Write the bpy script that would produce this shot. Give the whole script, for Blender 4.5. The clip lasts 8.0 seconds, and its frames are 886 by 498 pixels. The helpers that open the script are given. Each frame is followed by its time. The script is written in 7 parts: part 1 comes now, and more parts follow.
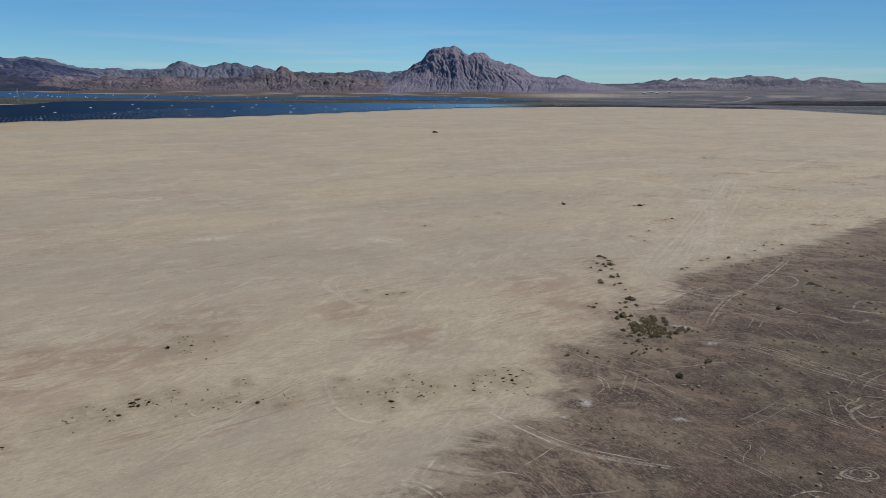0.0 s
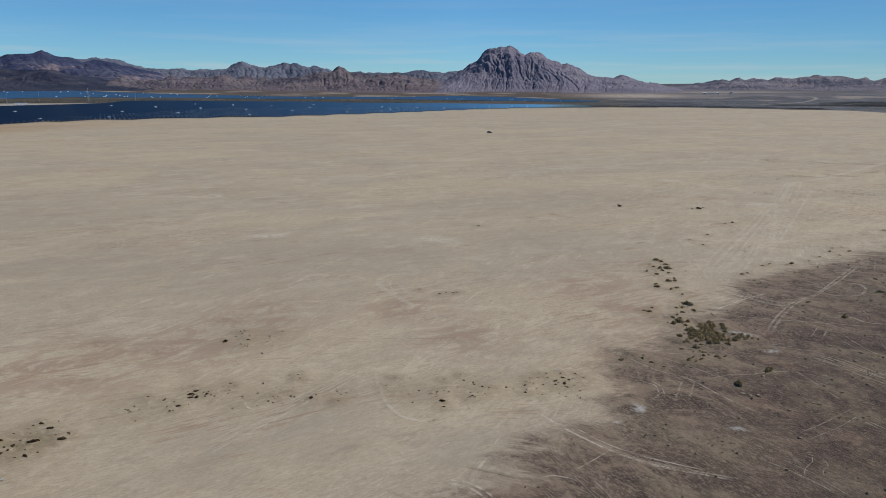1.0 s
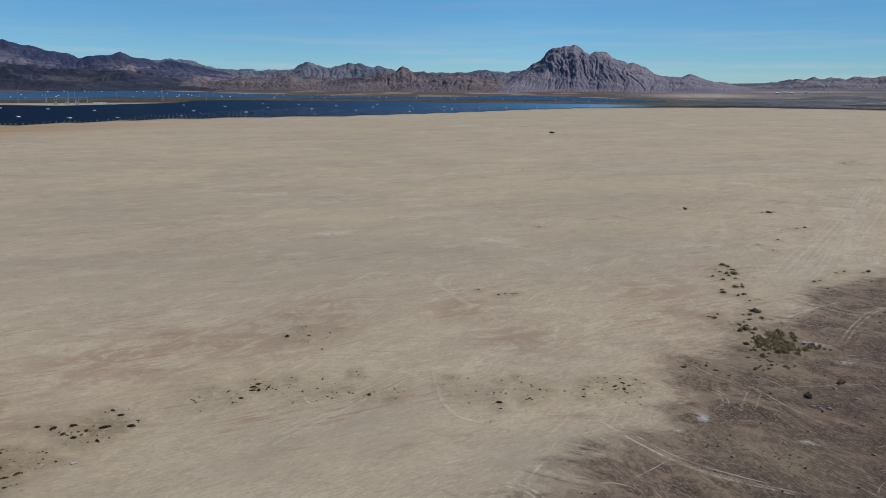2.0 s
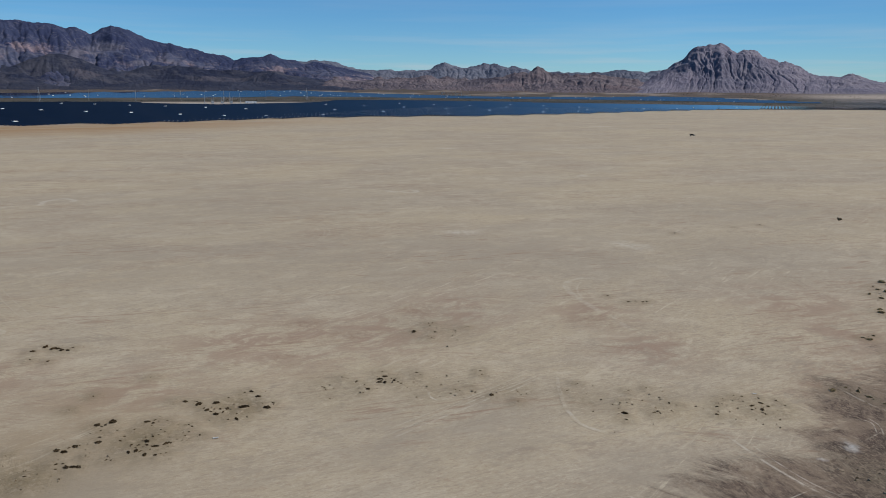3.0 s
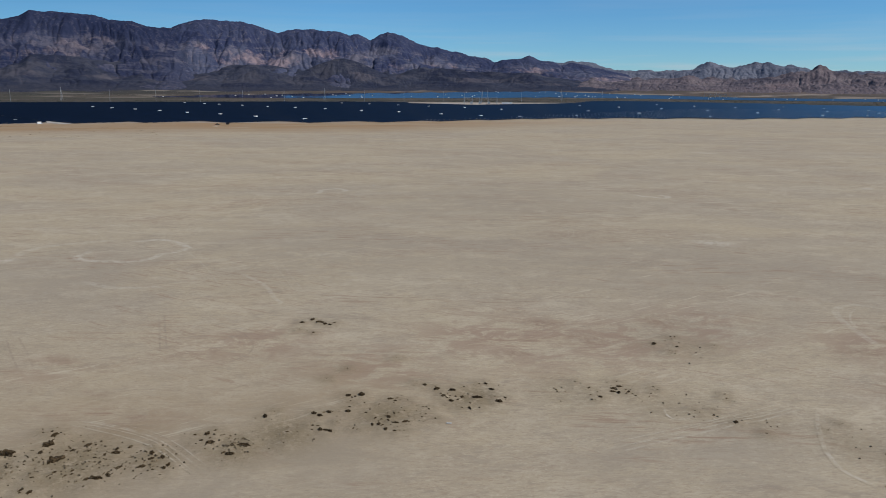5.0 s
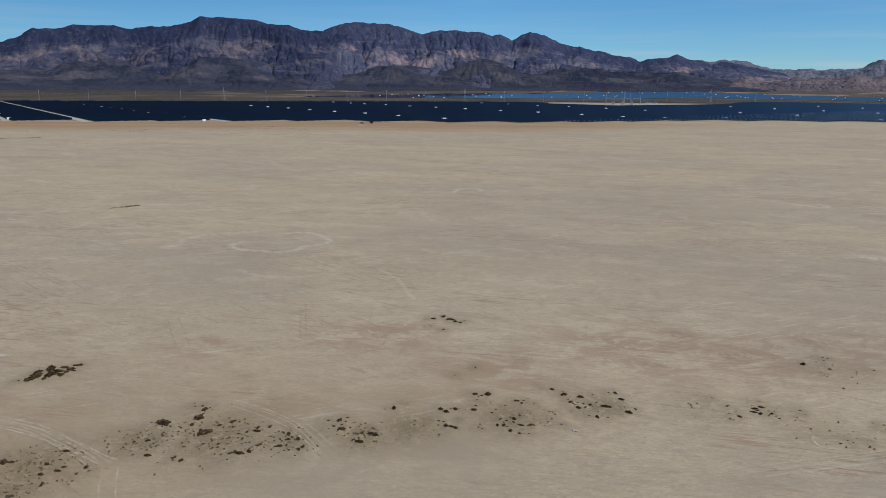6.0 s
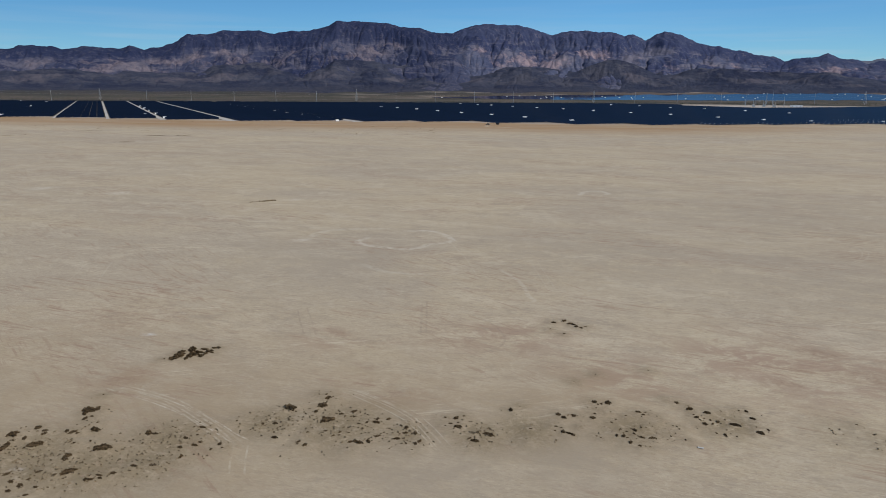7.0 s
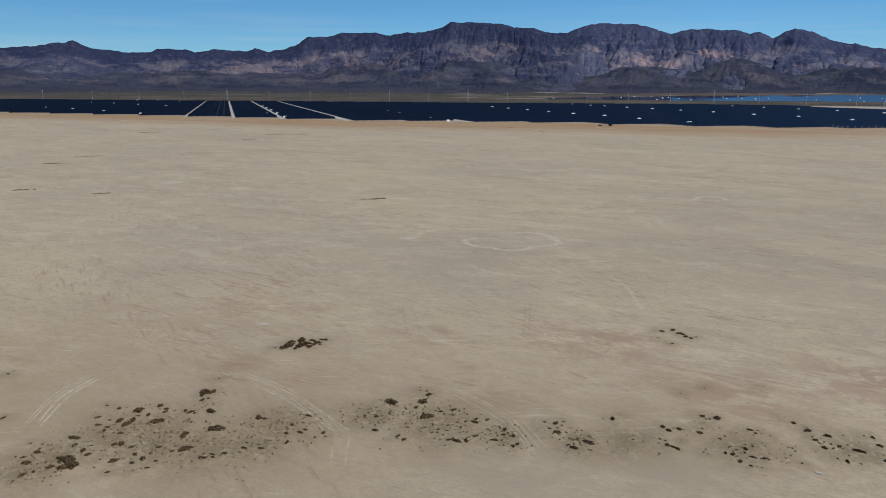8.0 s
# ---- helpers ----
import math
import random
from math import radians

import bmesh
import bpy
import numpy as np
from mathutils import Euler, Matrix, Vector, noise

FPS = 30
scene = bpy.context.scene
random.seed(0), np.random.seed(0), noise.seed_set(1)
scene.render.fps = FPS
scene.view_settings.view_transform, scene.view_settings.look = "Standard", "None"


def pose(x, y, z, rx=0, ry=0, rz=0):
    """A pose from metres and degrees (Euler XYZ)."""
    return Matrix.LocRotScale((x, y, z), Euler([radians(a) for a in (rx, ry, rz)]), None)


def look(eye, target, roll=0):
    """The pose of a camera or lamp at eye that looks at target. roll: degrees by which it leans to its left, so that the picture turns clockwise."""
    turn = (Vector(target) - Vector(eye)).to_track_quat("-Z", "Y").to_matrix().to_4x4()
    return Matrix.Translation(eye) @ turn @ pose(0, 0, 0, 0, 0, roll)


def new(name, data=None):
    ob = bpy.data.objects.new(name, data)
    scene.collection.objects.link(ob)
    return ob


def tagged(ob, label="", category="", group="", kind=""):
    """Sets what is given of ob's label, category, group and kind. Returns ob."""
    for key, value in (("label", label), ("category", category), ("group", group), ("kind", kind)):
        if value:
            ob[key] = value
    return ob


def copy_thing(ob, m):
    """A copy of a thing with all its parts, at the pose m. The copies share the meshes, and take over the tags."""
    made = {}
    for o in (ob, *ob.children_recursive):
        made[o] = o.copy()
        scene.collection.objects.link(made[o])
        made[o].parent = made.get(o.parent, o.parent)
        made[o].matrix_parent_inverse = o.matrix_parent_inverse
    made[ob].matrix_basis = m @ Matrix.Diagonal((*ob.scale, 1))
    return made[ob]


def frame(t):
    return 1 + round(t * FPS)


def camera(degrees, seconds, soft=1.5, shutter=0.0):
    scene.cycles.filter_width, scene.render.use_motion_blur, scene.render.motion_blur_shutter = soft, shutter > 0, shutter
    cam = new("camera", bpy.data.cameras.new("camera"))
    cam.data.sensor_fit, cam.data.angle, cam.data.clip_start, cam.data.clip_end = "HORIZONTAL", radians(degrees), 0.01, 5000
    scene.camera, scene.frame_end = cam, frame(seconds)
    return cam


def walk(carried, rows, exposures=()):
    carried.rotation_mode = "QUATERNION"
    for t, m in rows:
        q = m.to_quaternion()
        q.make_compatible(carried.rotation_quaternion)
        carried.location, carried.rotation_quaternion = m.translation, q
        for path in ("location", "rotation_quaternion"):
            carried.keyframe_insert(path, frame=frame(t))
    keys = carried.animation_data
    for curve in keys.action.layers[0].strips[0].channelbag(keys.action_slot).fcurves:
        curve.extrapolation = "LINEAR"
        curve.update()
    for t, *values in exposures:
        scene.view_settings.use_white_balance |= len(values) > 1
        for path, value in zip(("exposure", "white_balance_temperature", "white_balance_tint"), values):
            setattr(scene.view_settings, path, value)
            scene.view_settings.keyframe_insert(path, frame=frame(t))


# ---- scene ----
cam = camera(63.27, 8.0, soft=0.5)
PATH = [
    (0.0, (0.38, -0.58, 39.96), (0.456, 97.028, 18.227), 0.25),
    (0.5, (0.18, -0.54, 39.92), (-2.137, 97.043, 18.184), 0.27),
    (1.0, (0.22, -0.52, 39.93), (-6.974, 96.819, 18.169), 0.29),
    (1.2, (0.22, -0.50, 39.94), (-8.740, 96.690, 18.167), 0.29),
    (2.3, (0.22, -0.38, 40.00), (-18.556, 95.379, 18.155), 0.26),
    (2.5, (0.22, -0.36, 40.01), (-21.228, 94.834, 18.149), 0.26),
    (2.7, (0.16, -0.32, 40.02), (-24.350, 94.134, 18.159), 0.29),
    (3.0, (0.07, -0.25, 40.05), (-32.482, 91.734, 18.158), 0.33),
    (3.5, (-0.03, -0.07, 39.99), (-42.440, 87.798, 18.084), 0.29),
    (4.0, (0.07, 0.08, 40.03), (-49.819, 83.919, 18.074), 0.24),
    (4.3, (0.02, 0.12, 39.98), (-53.612, 81.630, 18.068), 0.26),
    (4.5, (-0.01, 0.15, 39.94), (-56.275, 79.874, 18.063), 0.27),
    (4.7, (-0.01, 0.17, 39.97), (-58.239, 78.472, 18.080), 0.26),
    (5.8, (0.00, 0.32, 40.13), (-72.371, 65.734, 18.155), 0.25),
    (6.0, (0.00, 0.34, 40.15), (-74.747, 63.023, 18.169), 0.25),
    (6.5, (-0.18, 0.35, 40.04), (-80.070, 56.364, 18.128), 0.23),
    (6.8, (-0.26, 0.36, 40.00), (-82.892, 52.259, 18.124), 0.22),
    (7.0, (-0.32, 0.36, 39.98), (-84.745, 49.296, 18.121), 0.22),
    (7.5, (-0.33, 0.39, 40.02), (-88.774, 41.615, 18.149), 0.22),
    (8.0, (-0.31, 0.65, 39.99), (-91.150, 36.305, 18.152), 0.19),
]
walk(cam, [(t, look(eye, target, roll)) for t, eye, target, roll in PATH],
     [(0.0, 0.0), (1.0, -0.02), (2.5, -0.03), (4.0, -0.07), (4.5, -0.06), (6.0, 0.0), (7.0, 0.06), (8.0, 0.06)])

# ---- daylight ----
SUN_ELEVATION, SUN_TURN = 44.0, 66.0  # degrees above the horizon; clockwise from +y
world = bpy.data.worlds.new("desert_sky")
scene.world = world
world.use_nodes = True
wt = world.node_tree
sky = wt.nodes.new("ShaderNodeTexSky")
sky.sky_type, sky.sun_disc = "NISHITA", False
sky.sun_elevation, sky.sun_rotation = radians(SUN_ELEVATION), radians(SUN_TURN)
sky.altitude, sky.air_density, sky.dust_density, sky.ozone_density = 1500, 1.0, 0.0, 3.0
bg = wt.nodes["Background"]
bg.inputs["Strength"].default_value = 0.085
# thin streaks of high cloud low over the mountains
wco = wt.nodes.new("ShaderNodeTexCoord")
wmap = wt.nodes.new("ShaderNodeMapping")
wmap.inputs["Scale"].default_value = (3.0, 3.0, 60.0)
wnoise = wt.nodes.new("ShaderNodeTexNoise")
wnoise.inputs["Scale"].default_value, wnoise.inputs["Detail"].default_value = 1.3, 6
wramp = wt.nodes.new("ShaderNodeValToRGB")
wramp.color_ramp.elements[0].position, wramp.color_ramp.elements[1].position = 0.46, 0.72
wramp.color_ramp.elements[1].color = (0.5, 0.5, 0.5, 1)
wsep = wt.nodes.new("ShaderNodeSeparateXYZ")
wlow = wt.nodes.new("ShaderNodeMapRange")
for key, value in (("From Min", 0.02), ("From Max", 0.09), ("To Min", 1.0), ("To Max", 0.12)):
    wlow.inputs[key].default_value = value
wmul = wt.nodes.new("ShaderNodeMath")
wmul.operation = "MULTIPLY"
wmix = wt.nodes.new("ShaderNodeMix")
wmix.data_type = "RGBA"
wmix.inputs["B"].default_value = (6.0, 6.6, 7.2, 1)
# clean dry air: the haze at the horizon stays thin and blue
wtint = wt.nodes.new("ShaderNodeMix")
wtint.data_type, wtint.blend_type = "RGBA", "MULTIPLY"
wtint.inputs["Factor"].default_value = 1.0
wdeep = wt.nodes.new("ShaderNodeValToRGB")
wdeep.color_ramp.elements[0].position, wdeep.color_ramp.elements[0].color = 0.0, (0.51, 0.8, 1.05, 1)
wdeep.color_ramp.elements[1].position, wdeep.color_ramp.elements[1].color = 0.35, (0.55, 0.88, 1.04, 1)
wdeep.color_ramp.elements.new(0.1).color = (0.43, 0.785, 1.05, 1)
# ... and its brightness nearly the same all round the horizon
wdot = wt.nodes.new("ShaderNodeVectorMath")
wdot.operation = "DOT_PRODUCT"
wdot.inputs[1].default_value = (0.5 * math.sin(radians(SUN_TURN)), 0.5 * math.cos(radians(SUN_TURN)), 0)
whalf = wt.nodes.new("ShaderNodeMath")
whalf.inputs[1].default_value = 0.5
weven = wt.nodes.new("ShaderNodeValToRGB")
weven.color_ramp.elements[0].position, weven.color_ramp.elements[0].color = 0.015, (0.76, 0.76, 0.76, 1)
weven.color_ramp.elements[1].position, weven.color_ramp.elements[1].color = 0.93, (0.72, 0.72, 0.72, 1)
for place, level in ((0.3, 1.16), (0.68, 1.1)):
    weven.color_ramp.elements.new(place).color = (level, level, level, 1)
wlevel = wt.nodes.new("ShaderNodeMix")
wlevel.data_type, wlevel.blend_type = "RGBA", "MULTIPLY"
wlevel.inputs["Factor"].default_value = 1.0
for a, b in ((wco.outputs["Generated"], wdot.inputs[0]), (wdot.outputs["Value"], whalf.inputs[0]), (whalf.outputs[0], weven.inputs[0]), (sky.outputs[0], wlevel.inputs["A"]), (weven.outputs[0], wlevel.inputs["B"])):
    wt.links.new(a, b)
for a, b in ((wco.outputs["Generated"], wmap.inputs["Vector"]), (wmap.outputs[0], wnoise.inputs["Vector"]), (wnoise.outputs[0], wramp.inputs[0]),
             (wco.outputs["Generated"], wsep.inputs[0]), (wsep.outputs["Z"], wlow.inputs["Value"]), (wramp.outputs[0], wmul.inputs[0]),
             (wlow.outputs[0], wmul.inputs[1]), (wmul.outputs[0], wmix.inputs["Factor"]), (wtint.outputs["Result"], wmix.inputs["A"]),
             (wlevel.outputs["Result"], wtint.inputs["A"]), (wdeep.outputs[0], wtint.inputs["B"]), (wsep.outputs["Z"], wdeep.inputs[0]),
             (wmix.outputs["Result"], bg.inputs["Color"])):
    wt.links.new(a, b)

sun = new("sun", bpy.data.lights.new("sun", "SUN"))
sun.data.energy, sun.data.angle, sun.data.color = 3.6, radians(0.53), (1.0, 0.96, 0.91)
to_sun = Vector((math.sin(radians(SUN_TURN)) * math.cos(radians(SUN_ELEVATION)), math.cos(radians(SUN_TURN)) * math.cos(radians(SUN_ELEVATION)), math.sin(radians(SUN_ELEVATION))))
sun.matrix_world = look(to_sun * 300, (0, 0, 0))


# ---- materials ----
class Nodes:
    """A short way to write a node material."""

    def __init__(self, name, rough=0.9, metal=0.0):
        self.mat = bpy.data.materials.new(name)
        self.mat.use_nodes = True
        self.tree = self.mat.node_tree
        self.out = self.tree.nodes["Material Output"]
        self.bsdf = self.tree.nodes["Principled BSDF"]
        self.bsdf.inputs["Roughness"].default_value = rough
        self.bsdf.inputs["Metallic"].default_value = metal
        self.place = self.tree.nodes.new("ShaderNodeNewGeometry").outputs["Position"]

    def put(self, value, socket):
        if hasattr(value, "is_linked"):
            self.tree.links.new(value, socket)
        elif isinstance(value, tuple) and len(value) == 3 and socket.type == "RGBA":
            socket.default_value = (*value, 1)
        else:
            socket.default_value = value

    def stretch(self, turn, scale, vector=None):
        n = self.tree.nodes.new("ShaderNodeVectorRotate")
        n.rotation_type = "Z_AXIS"
        n.inputs["Angle"].default_value = radians(-turn)
        self.put(vector or self.place, n.inputs["Vector"])
        m = self.tree.nodes.new("ShaderNodeMapping")
        m.inputs["Scale"].default_value = scale
        self.put(n.outputs[0], m.inputs["Vector"])
        return m.outputs[0]

    def noise(self, scale, vector=None, detail=4.0, rough=0.55, warp=0.0):
        n = self.tree.nodes.new("ShaderNodeTexNoise")
        for key, value in (("Scale", scale), ("Detail", detail), ("Roughness", rough), ("Distortion", warp)):
            n.inputs[key].default_value = value
        self.put(vector or self.place, n.inputs["Vector"])
        return n.outputs[0]

    def step(self, value, low, high, bottom=0.0, top=1.0):
        n = self.tree.nodes.new("ShaderNodeMapRange")
        n.interpolation_type = "SMOOTHSTEP"
        for key, x in (("Value", value), ("From Min", low), ("From Max", high), ("To Min", bottom), ("To Max", top)):
            self.put(x, n.inputs[key])
        return n.outputs[0]

    def math(self, how, a, b=0.0):
        n = self.tree.nodes.new("ShaderNodeMath")
        n.operation = how
        self.put(a, n.inputs[0]), self.put(b, n.inputs[1])
        return n.outputs[0]

    def mix(self, factor, a, b):
        n = self.tree.nodes.new("ShaderNodeMix")
        n.data_type = "RGBA"
        self.put(factor, n.inputs["Factor"]), self.put(a, n.inputs["A"]), self.put(b, n.inputs["B"])
        return n.outputs["Result"]

    def field(self, name):
        n = self.tree.nodes.new("ShaderNodeAttribute")
        n.attribute_name = name
        return n.outputs["Fac"]

    def each(self):
        return self.tree.nodes.new("ShaderNodeObjectInfo").outputs["Random"]

    def island(self):
        return self.tree.nodes.new("ShaderNodeNewGeometry").outputs["Random Per Island"]

    def bump(self, value, strength, distance):
        n = self.tree.nodes.new("ShaderNodeBump")
        n.inputs["Strength"].default_value, n.inputs["Distance"].default_value = strength, distance
        self.put(value, n.inputs["Height"])
        self.put(n.outputs[0], self.bsdf.inputs["Normal"])

    def done(self, colour):
        self.put(colour, self.bsdf.inputs["Base Color"])
        return self.mat


WIND = 36.0  # degrees from +x, the way the dust is drawn out over the flat


def ground_material(name="dry_lake_bed", over=None, strength=0.0):
    """The ground; with a colour over it, the ground as it looks where wheels or wind have marked it."""
    n = Nodes(name, 0.95)
    n.bsdf.inputs["Specular IOR Level"].default_value = 0.15
    flow = n.stretch(WIND, (0.62, 1.0, 1.0))
    drawn = n.stretch(WIND + 5, (0.45, 1.0, 1.0))
    broad = n.noise(0.013, flow, 10, 0.66, 0.7)
    mid = n.noise(0.09, flow, 9, 0.68, 0.6)
    fine = n.noise(0.8, drawn, 6, 0.7, 0.4)
    grain = n.noise(2.6, n.stretch(WIND, (0.6, 1.0, 1.0)), 5, 0.75)
    sand = n.mix(n.step(broad, 0.42, 0.6), SAND_GREY, SAND_TAN)
    sand = n.mix(n.step(n.noise(0.03, flow, 9, 0.7, 1.0), 0.47, 0.58, 0.0, 0.5), sand, SAND_TAN)
    sand = n.mix(n.step(mid, 0.52, 0.6, 0.0, 0.36), sand, SAND_PALE)
    red = n.math("MULTIPLY", n.step(n.noise(0.04, n.stretch(WIND - 3, (0.4, 1.0, 1.0)), 9, 0.7, 0.6), 0.53, 0.64), n.step(fine, 0.4, 0.6))
    sand = n.mix(n.math("MULTIPLY", red, 0.7), sand, SAND_RED)
    sand = n.mix(n.math("MULTIPLY", n.step(fine, 0.5, 0.64, 0.0, 0.6), n.step(n.noise(0.05, flow, 6, 0.65, 0.5), 0.42, 0.6, 0.15, 1.0)), sand, SAND_DUSK)
    sand = n.mix(n.step(n.noise(3.2, drawn, 5, 0.75), 0.53, 0.62, 0.0, 0.5), sand, SAND_RED)
    sand = n.mix(n.step(grain, 0.52, 0.64, 0.0, 0.5), sand, SAND_PALE)
    flick = n.noise(2.2, n.stretch(WIND + 8, (0.22, 1.0, 1.0)), 6, 0.8)
    sand = n.mix(n.step(flick, 0.55, 0.59, 0.0, 0.5), sand, SAND_DUSK)
    sand = n.mix(n.step(flick, 0.45, 0.4, 0.0, 0.5), sand, SAND_PALE)
    # torn crust, pale and dull, that still shows a long way off
    for size, pull, amount in ((0.22, 0.5, 0.46), (0.055, 0.45, 0.2), (0.02, 0.5, 0.12)):
        crust = n.noise(size, n.stretch(WIND + 12, (pull, 1.0, 1.0)), 9, 0.78, 0.7)
        where = n.step(n.noise(size * 0.16, flow, 5, 0.65, 0.6), 0.4, 0.62, 0.25, 1.0)
        sand = n.mix(n.math("MULTIPLY", where, n.step(crust, 0.53, 0.6, 0.0, amount)), sand, SAND_PALE)
        sand = n.mix(n.math("MULTIPLY", where, n.step(crust, 0.47, 0.4, 0.0, amount)), sand, SAND_DUSK)
    # wide zones of rusty and of ashen dust
    torn = n.noise(0.16, flow, 9, 0.76, 0.8)
    sand = n.mix(n.math("MULTIPLY", n.field("rust"), n.step(torn, 0.44, 0.55, 0.0, 0.8)), sand, (0.31, 0.214, 0.15))
    sand = n.mix(n.math("MULTIPLY", n.field("brown"), n.step(torn, 0.34, 0.6, 0.35, 0.75)), sand, (0.335, 0.252, 0.155))
    sand = n.mix(n.math("MULTIPLY", n.field("ash"), n.step(torn, 0.38, 0.56, 0.2, 0.62)), sand, (0.325, 0.27, 0.2))
    # crisp wind- and wheel-drawn streaks
    for turn, low, amount in ((WIND, 0.525, 0.78), (WIND - 28, 0.545, 0.65), (WIND + 35, 0.56, 0.6)):
        streak = n.step(n.noise(1.1, n.stretch(turn, (0.09, 1.0, 1.0)), 6, 0.7), low, low + 0.07)
        where = n.step(n.noise(0.035, n.stretch(turn, (0.4, 1.0, 1.0)), 7, 0.7), 0.5, 0.6, 0.04, 1.0)
        sand = n.mix(n.math("MULTIPLY", n.math("MULTIPLY", streak, where), amount), sand, SAND_RED if turn <= WIND else SAND_PALE)
    # the sandier ochre belt under the solar field
    belt = n.math("MULTIPLY", n.field("belt"), n.step(n.noise(0.05, n.stretch(50, (0.12, 1.0, 1.0)), 4), 0.38, 0.58, 0.6, 1.0))
    sand = n.mix(belt, sand, (0.335, 0.215, 0.112))
    # low mounds with dry grass
    olive = n.math("MULTIPLY", n.field("olive"), n.step(n.noise(0.9, None, 6, 0.75), 0.32, 0.54, 0.2, 1.0))
    sand = n.mix(olive, sand, (0.235, 0.182, 0.11))
    fleck = n.math("MULTIPLY", n.field("olive"), n.step(n.noise(1.9, None, 5, 0.75), 0.52, 0.62))
    sand = n.mix(n.math("MULTIPLY", fleck, 0.5), sand, (0.19, 0.14, 0.085))
    # dark gravel with sand blown over it
    gravel = n.mix(n.step(n.noise(0.35, None, 8, 0.7), 0.38, 0.62), (0.046, 0.031, 0.026), (0.088, 0.06, 0.046))
    gravel = n.mix(n.step(n.noise(0.06, None, 7, 0.7), 0.54, 0.64, 0.0, 0.55), gravel, (0.185, 0.112, 0.08))
    drift = n.noise(0.14, n.stretch(-48, (0.7, 1.0, 1.0)), 9, 0.72, 1.2)
    thread = n.noise(1.8, n.stretch(-52, (0.45, 1.0, 1.0)), 8, 0.8, 0.6)
    hair = n.noise(4.5, n.stretch(-56, (0.4, 1.0, 1.0)), 6, 0.8, 0.3)
    thin = n.step(n.field("dusty"), 0.0, 1.0, 0.5, 1.0)
    gravel = n.mix(n.math("MULTIPLY", n.math("MULTIPLY", n.step(drift, 0.47, 0.6), thin), n.step(thread, 0.36, 0.56, 0.12, 0.7)), gravel, (0.255, 0.188, 0.125))
    gravel = n.mix(n.math("MULTIPLY", thin, n.step(thread, 0.52, 0.58, 0.0, 0.7)), gravel, (0.255, 0.192, 0.132))
    gravel = n.mix(n.math("MULTIPLY", thin, n.step(hair, 0.53, 0.59, 0.0, 0.75)), gravel, (0.28, 0.22, 0.16))
    gravel = n.mix(n.step(hair, 0.47, 0.38, 0.0, 0.6), gravel, (0.036, 0.026, 0.023))
    gravel = n.mix(n.math("MULTIPLY", n.field("olive"), n.step(grain, 0.35, 0.6, 0.3, 0.95)), gravel, (0.24, 0.195, 0.125))
    gravel = n.mix(n.math("MULTIPLY", n.field("dusty"), n.step(drift, 0.4, 0.58, 0.05, 0.6)), gravel, (0.25, 0.185, 0.13))
    edge = n.math("ADD", n.field("dark"), n.math("MULTIPLY", n.math("SUBTRACT", n.noise(0.17, n.stretch(-10, (0.6, 1.0, 1.0)), 10, 0.8, 1.2), 0.5), 1.9))
    ground = n.mix(n.step(edge, 0.2, 0.8), sand, gravel)
    # scrub plain and the fans below the mountains
    speck = n.noise(0.12, None, 5, 0.75)
    fan = n.noise(0.0032, None, 6, 0.6, 0.4)
    scrub = n.mix(n.step(fan, 0.36, 0.62), (0.062, 0.056, 0.043), (0.135, 0.104, 0.08))
    scrub = n.mix(n.step(speck, 0.45, 0.62), scrub, (0.036, 0.039, 0.022))
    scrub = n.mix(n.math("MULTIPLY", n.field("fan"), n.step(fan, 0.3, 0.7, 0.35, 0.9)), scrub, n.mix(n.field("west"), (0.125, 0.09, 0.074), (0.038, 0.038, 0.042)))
    # eastern plain: blue-grey mixed over the scrub as painted distance haze
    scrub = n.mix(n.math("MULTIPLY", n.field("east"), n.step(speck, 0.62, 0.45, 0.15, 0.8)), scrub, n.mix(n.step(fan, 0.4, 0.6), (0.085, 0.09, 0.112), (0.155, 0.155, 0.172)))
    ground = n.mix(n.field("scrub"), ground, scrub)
    pale = n.field("pale")
    ground = n.mix(n.math("MULTIPLY", pale, n.step(mid, 0.3, 0.6, 0.5, 1.0)), ground, (0.4, 0.33, 0.265))
    if over:
        worn = n.step(n.noise(0.5, None, 7, 0.75), 0.36, 0.6, 0.0, 1.0)
        ragged = n.step(n.math("ADD", n.field("across"), n.math("MULTIPLY", n.noise(1.4, None, 4, 0.7), 0.9)), 0.5, 1.3, 1.0, 0.0)
        amount = n.math("MULTIPLY", n.math("MULTIPLY", n.math("MULTIPLY", worn, ragged), n.field("ends")), strength)
        ground = n.mix(amount, ground, over)
    hummock = n.math("MULTIPLY", n.math("MULTIPLY", n.math("MAXIMUM", n.step(drift, 0.46, 0.62), n.field("olive")), n.math("MAXIMUM", n.field("dark"), n.field("olive"))), n.noise(1.5, None, 5, 0.65))
    n.bump(n.math("ADD", n.math("ADD", n.math("MULTIPLY", fine, 0.08), n.math("MULTIPLY", grain, 0.06)), n.math("MULTIPLY", hummock, 0.13)), 0.7, 1.0)
    return n.done(ground)


SAND_GREY, SAND_TAN, SAND_PALE = (0.391, 0.322, 0.23), (0.45, 0.364, 0.242), (0.533, 0.45, 0.325)
SAND_RED, SAND_DUSK = (0.3, 0.205, 0.138), (0.29, 0.238, 0.176)
GROUND = ground_material()


def plain(name, colour, rough=0.7, metal=0.0, scale=1.5, spread=0.18):
    n = Nodes(name, rough, metal)
    dark = tuple(c * (1 - spread) for c in colour)
    light = tuple(min(1, c * (1 + spread)) for c in colour)
    n.done(n.mix(n.step(n.noise(scale, None, 5, 0.6), 0.3, 0.7), dark, light))
    return n.mat


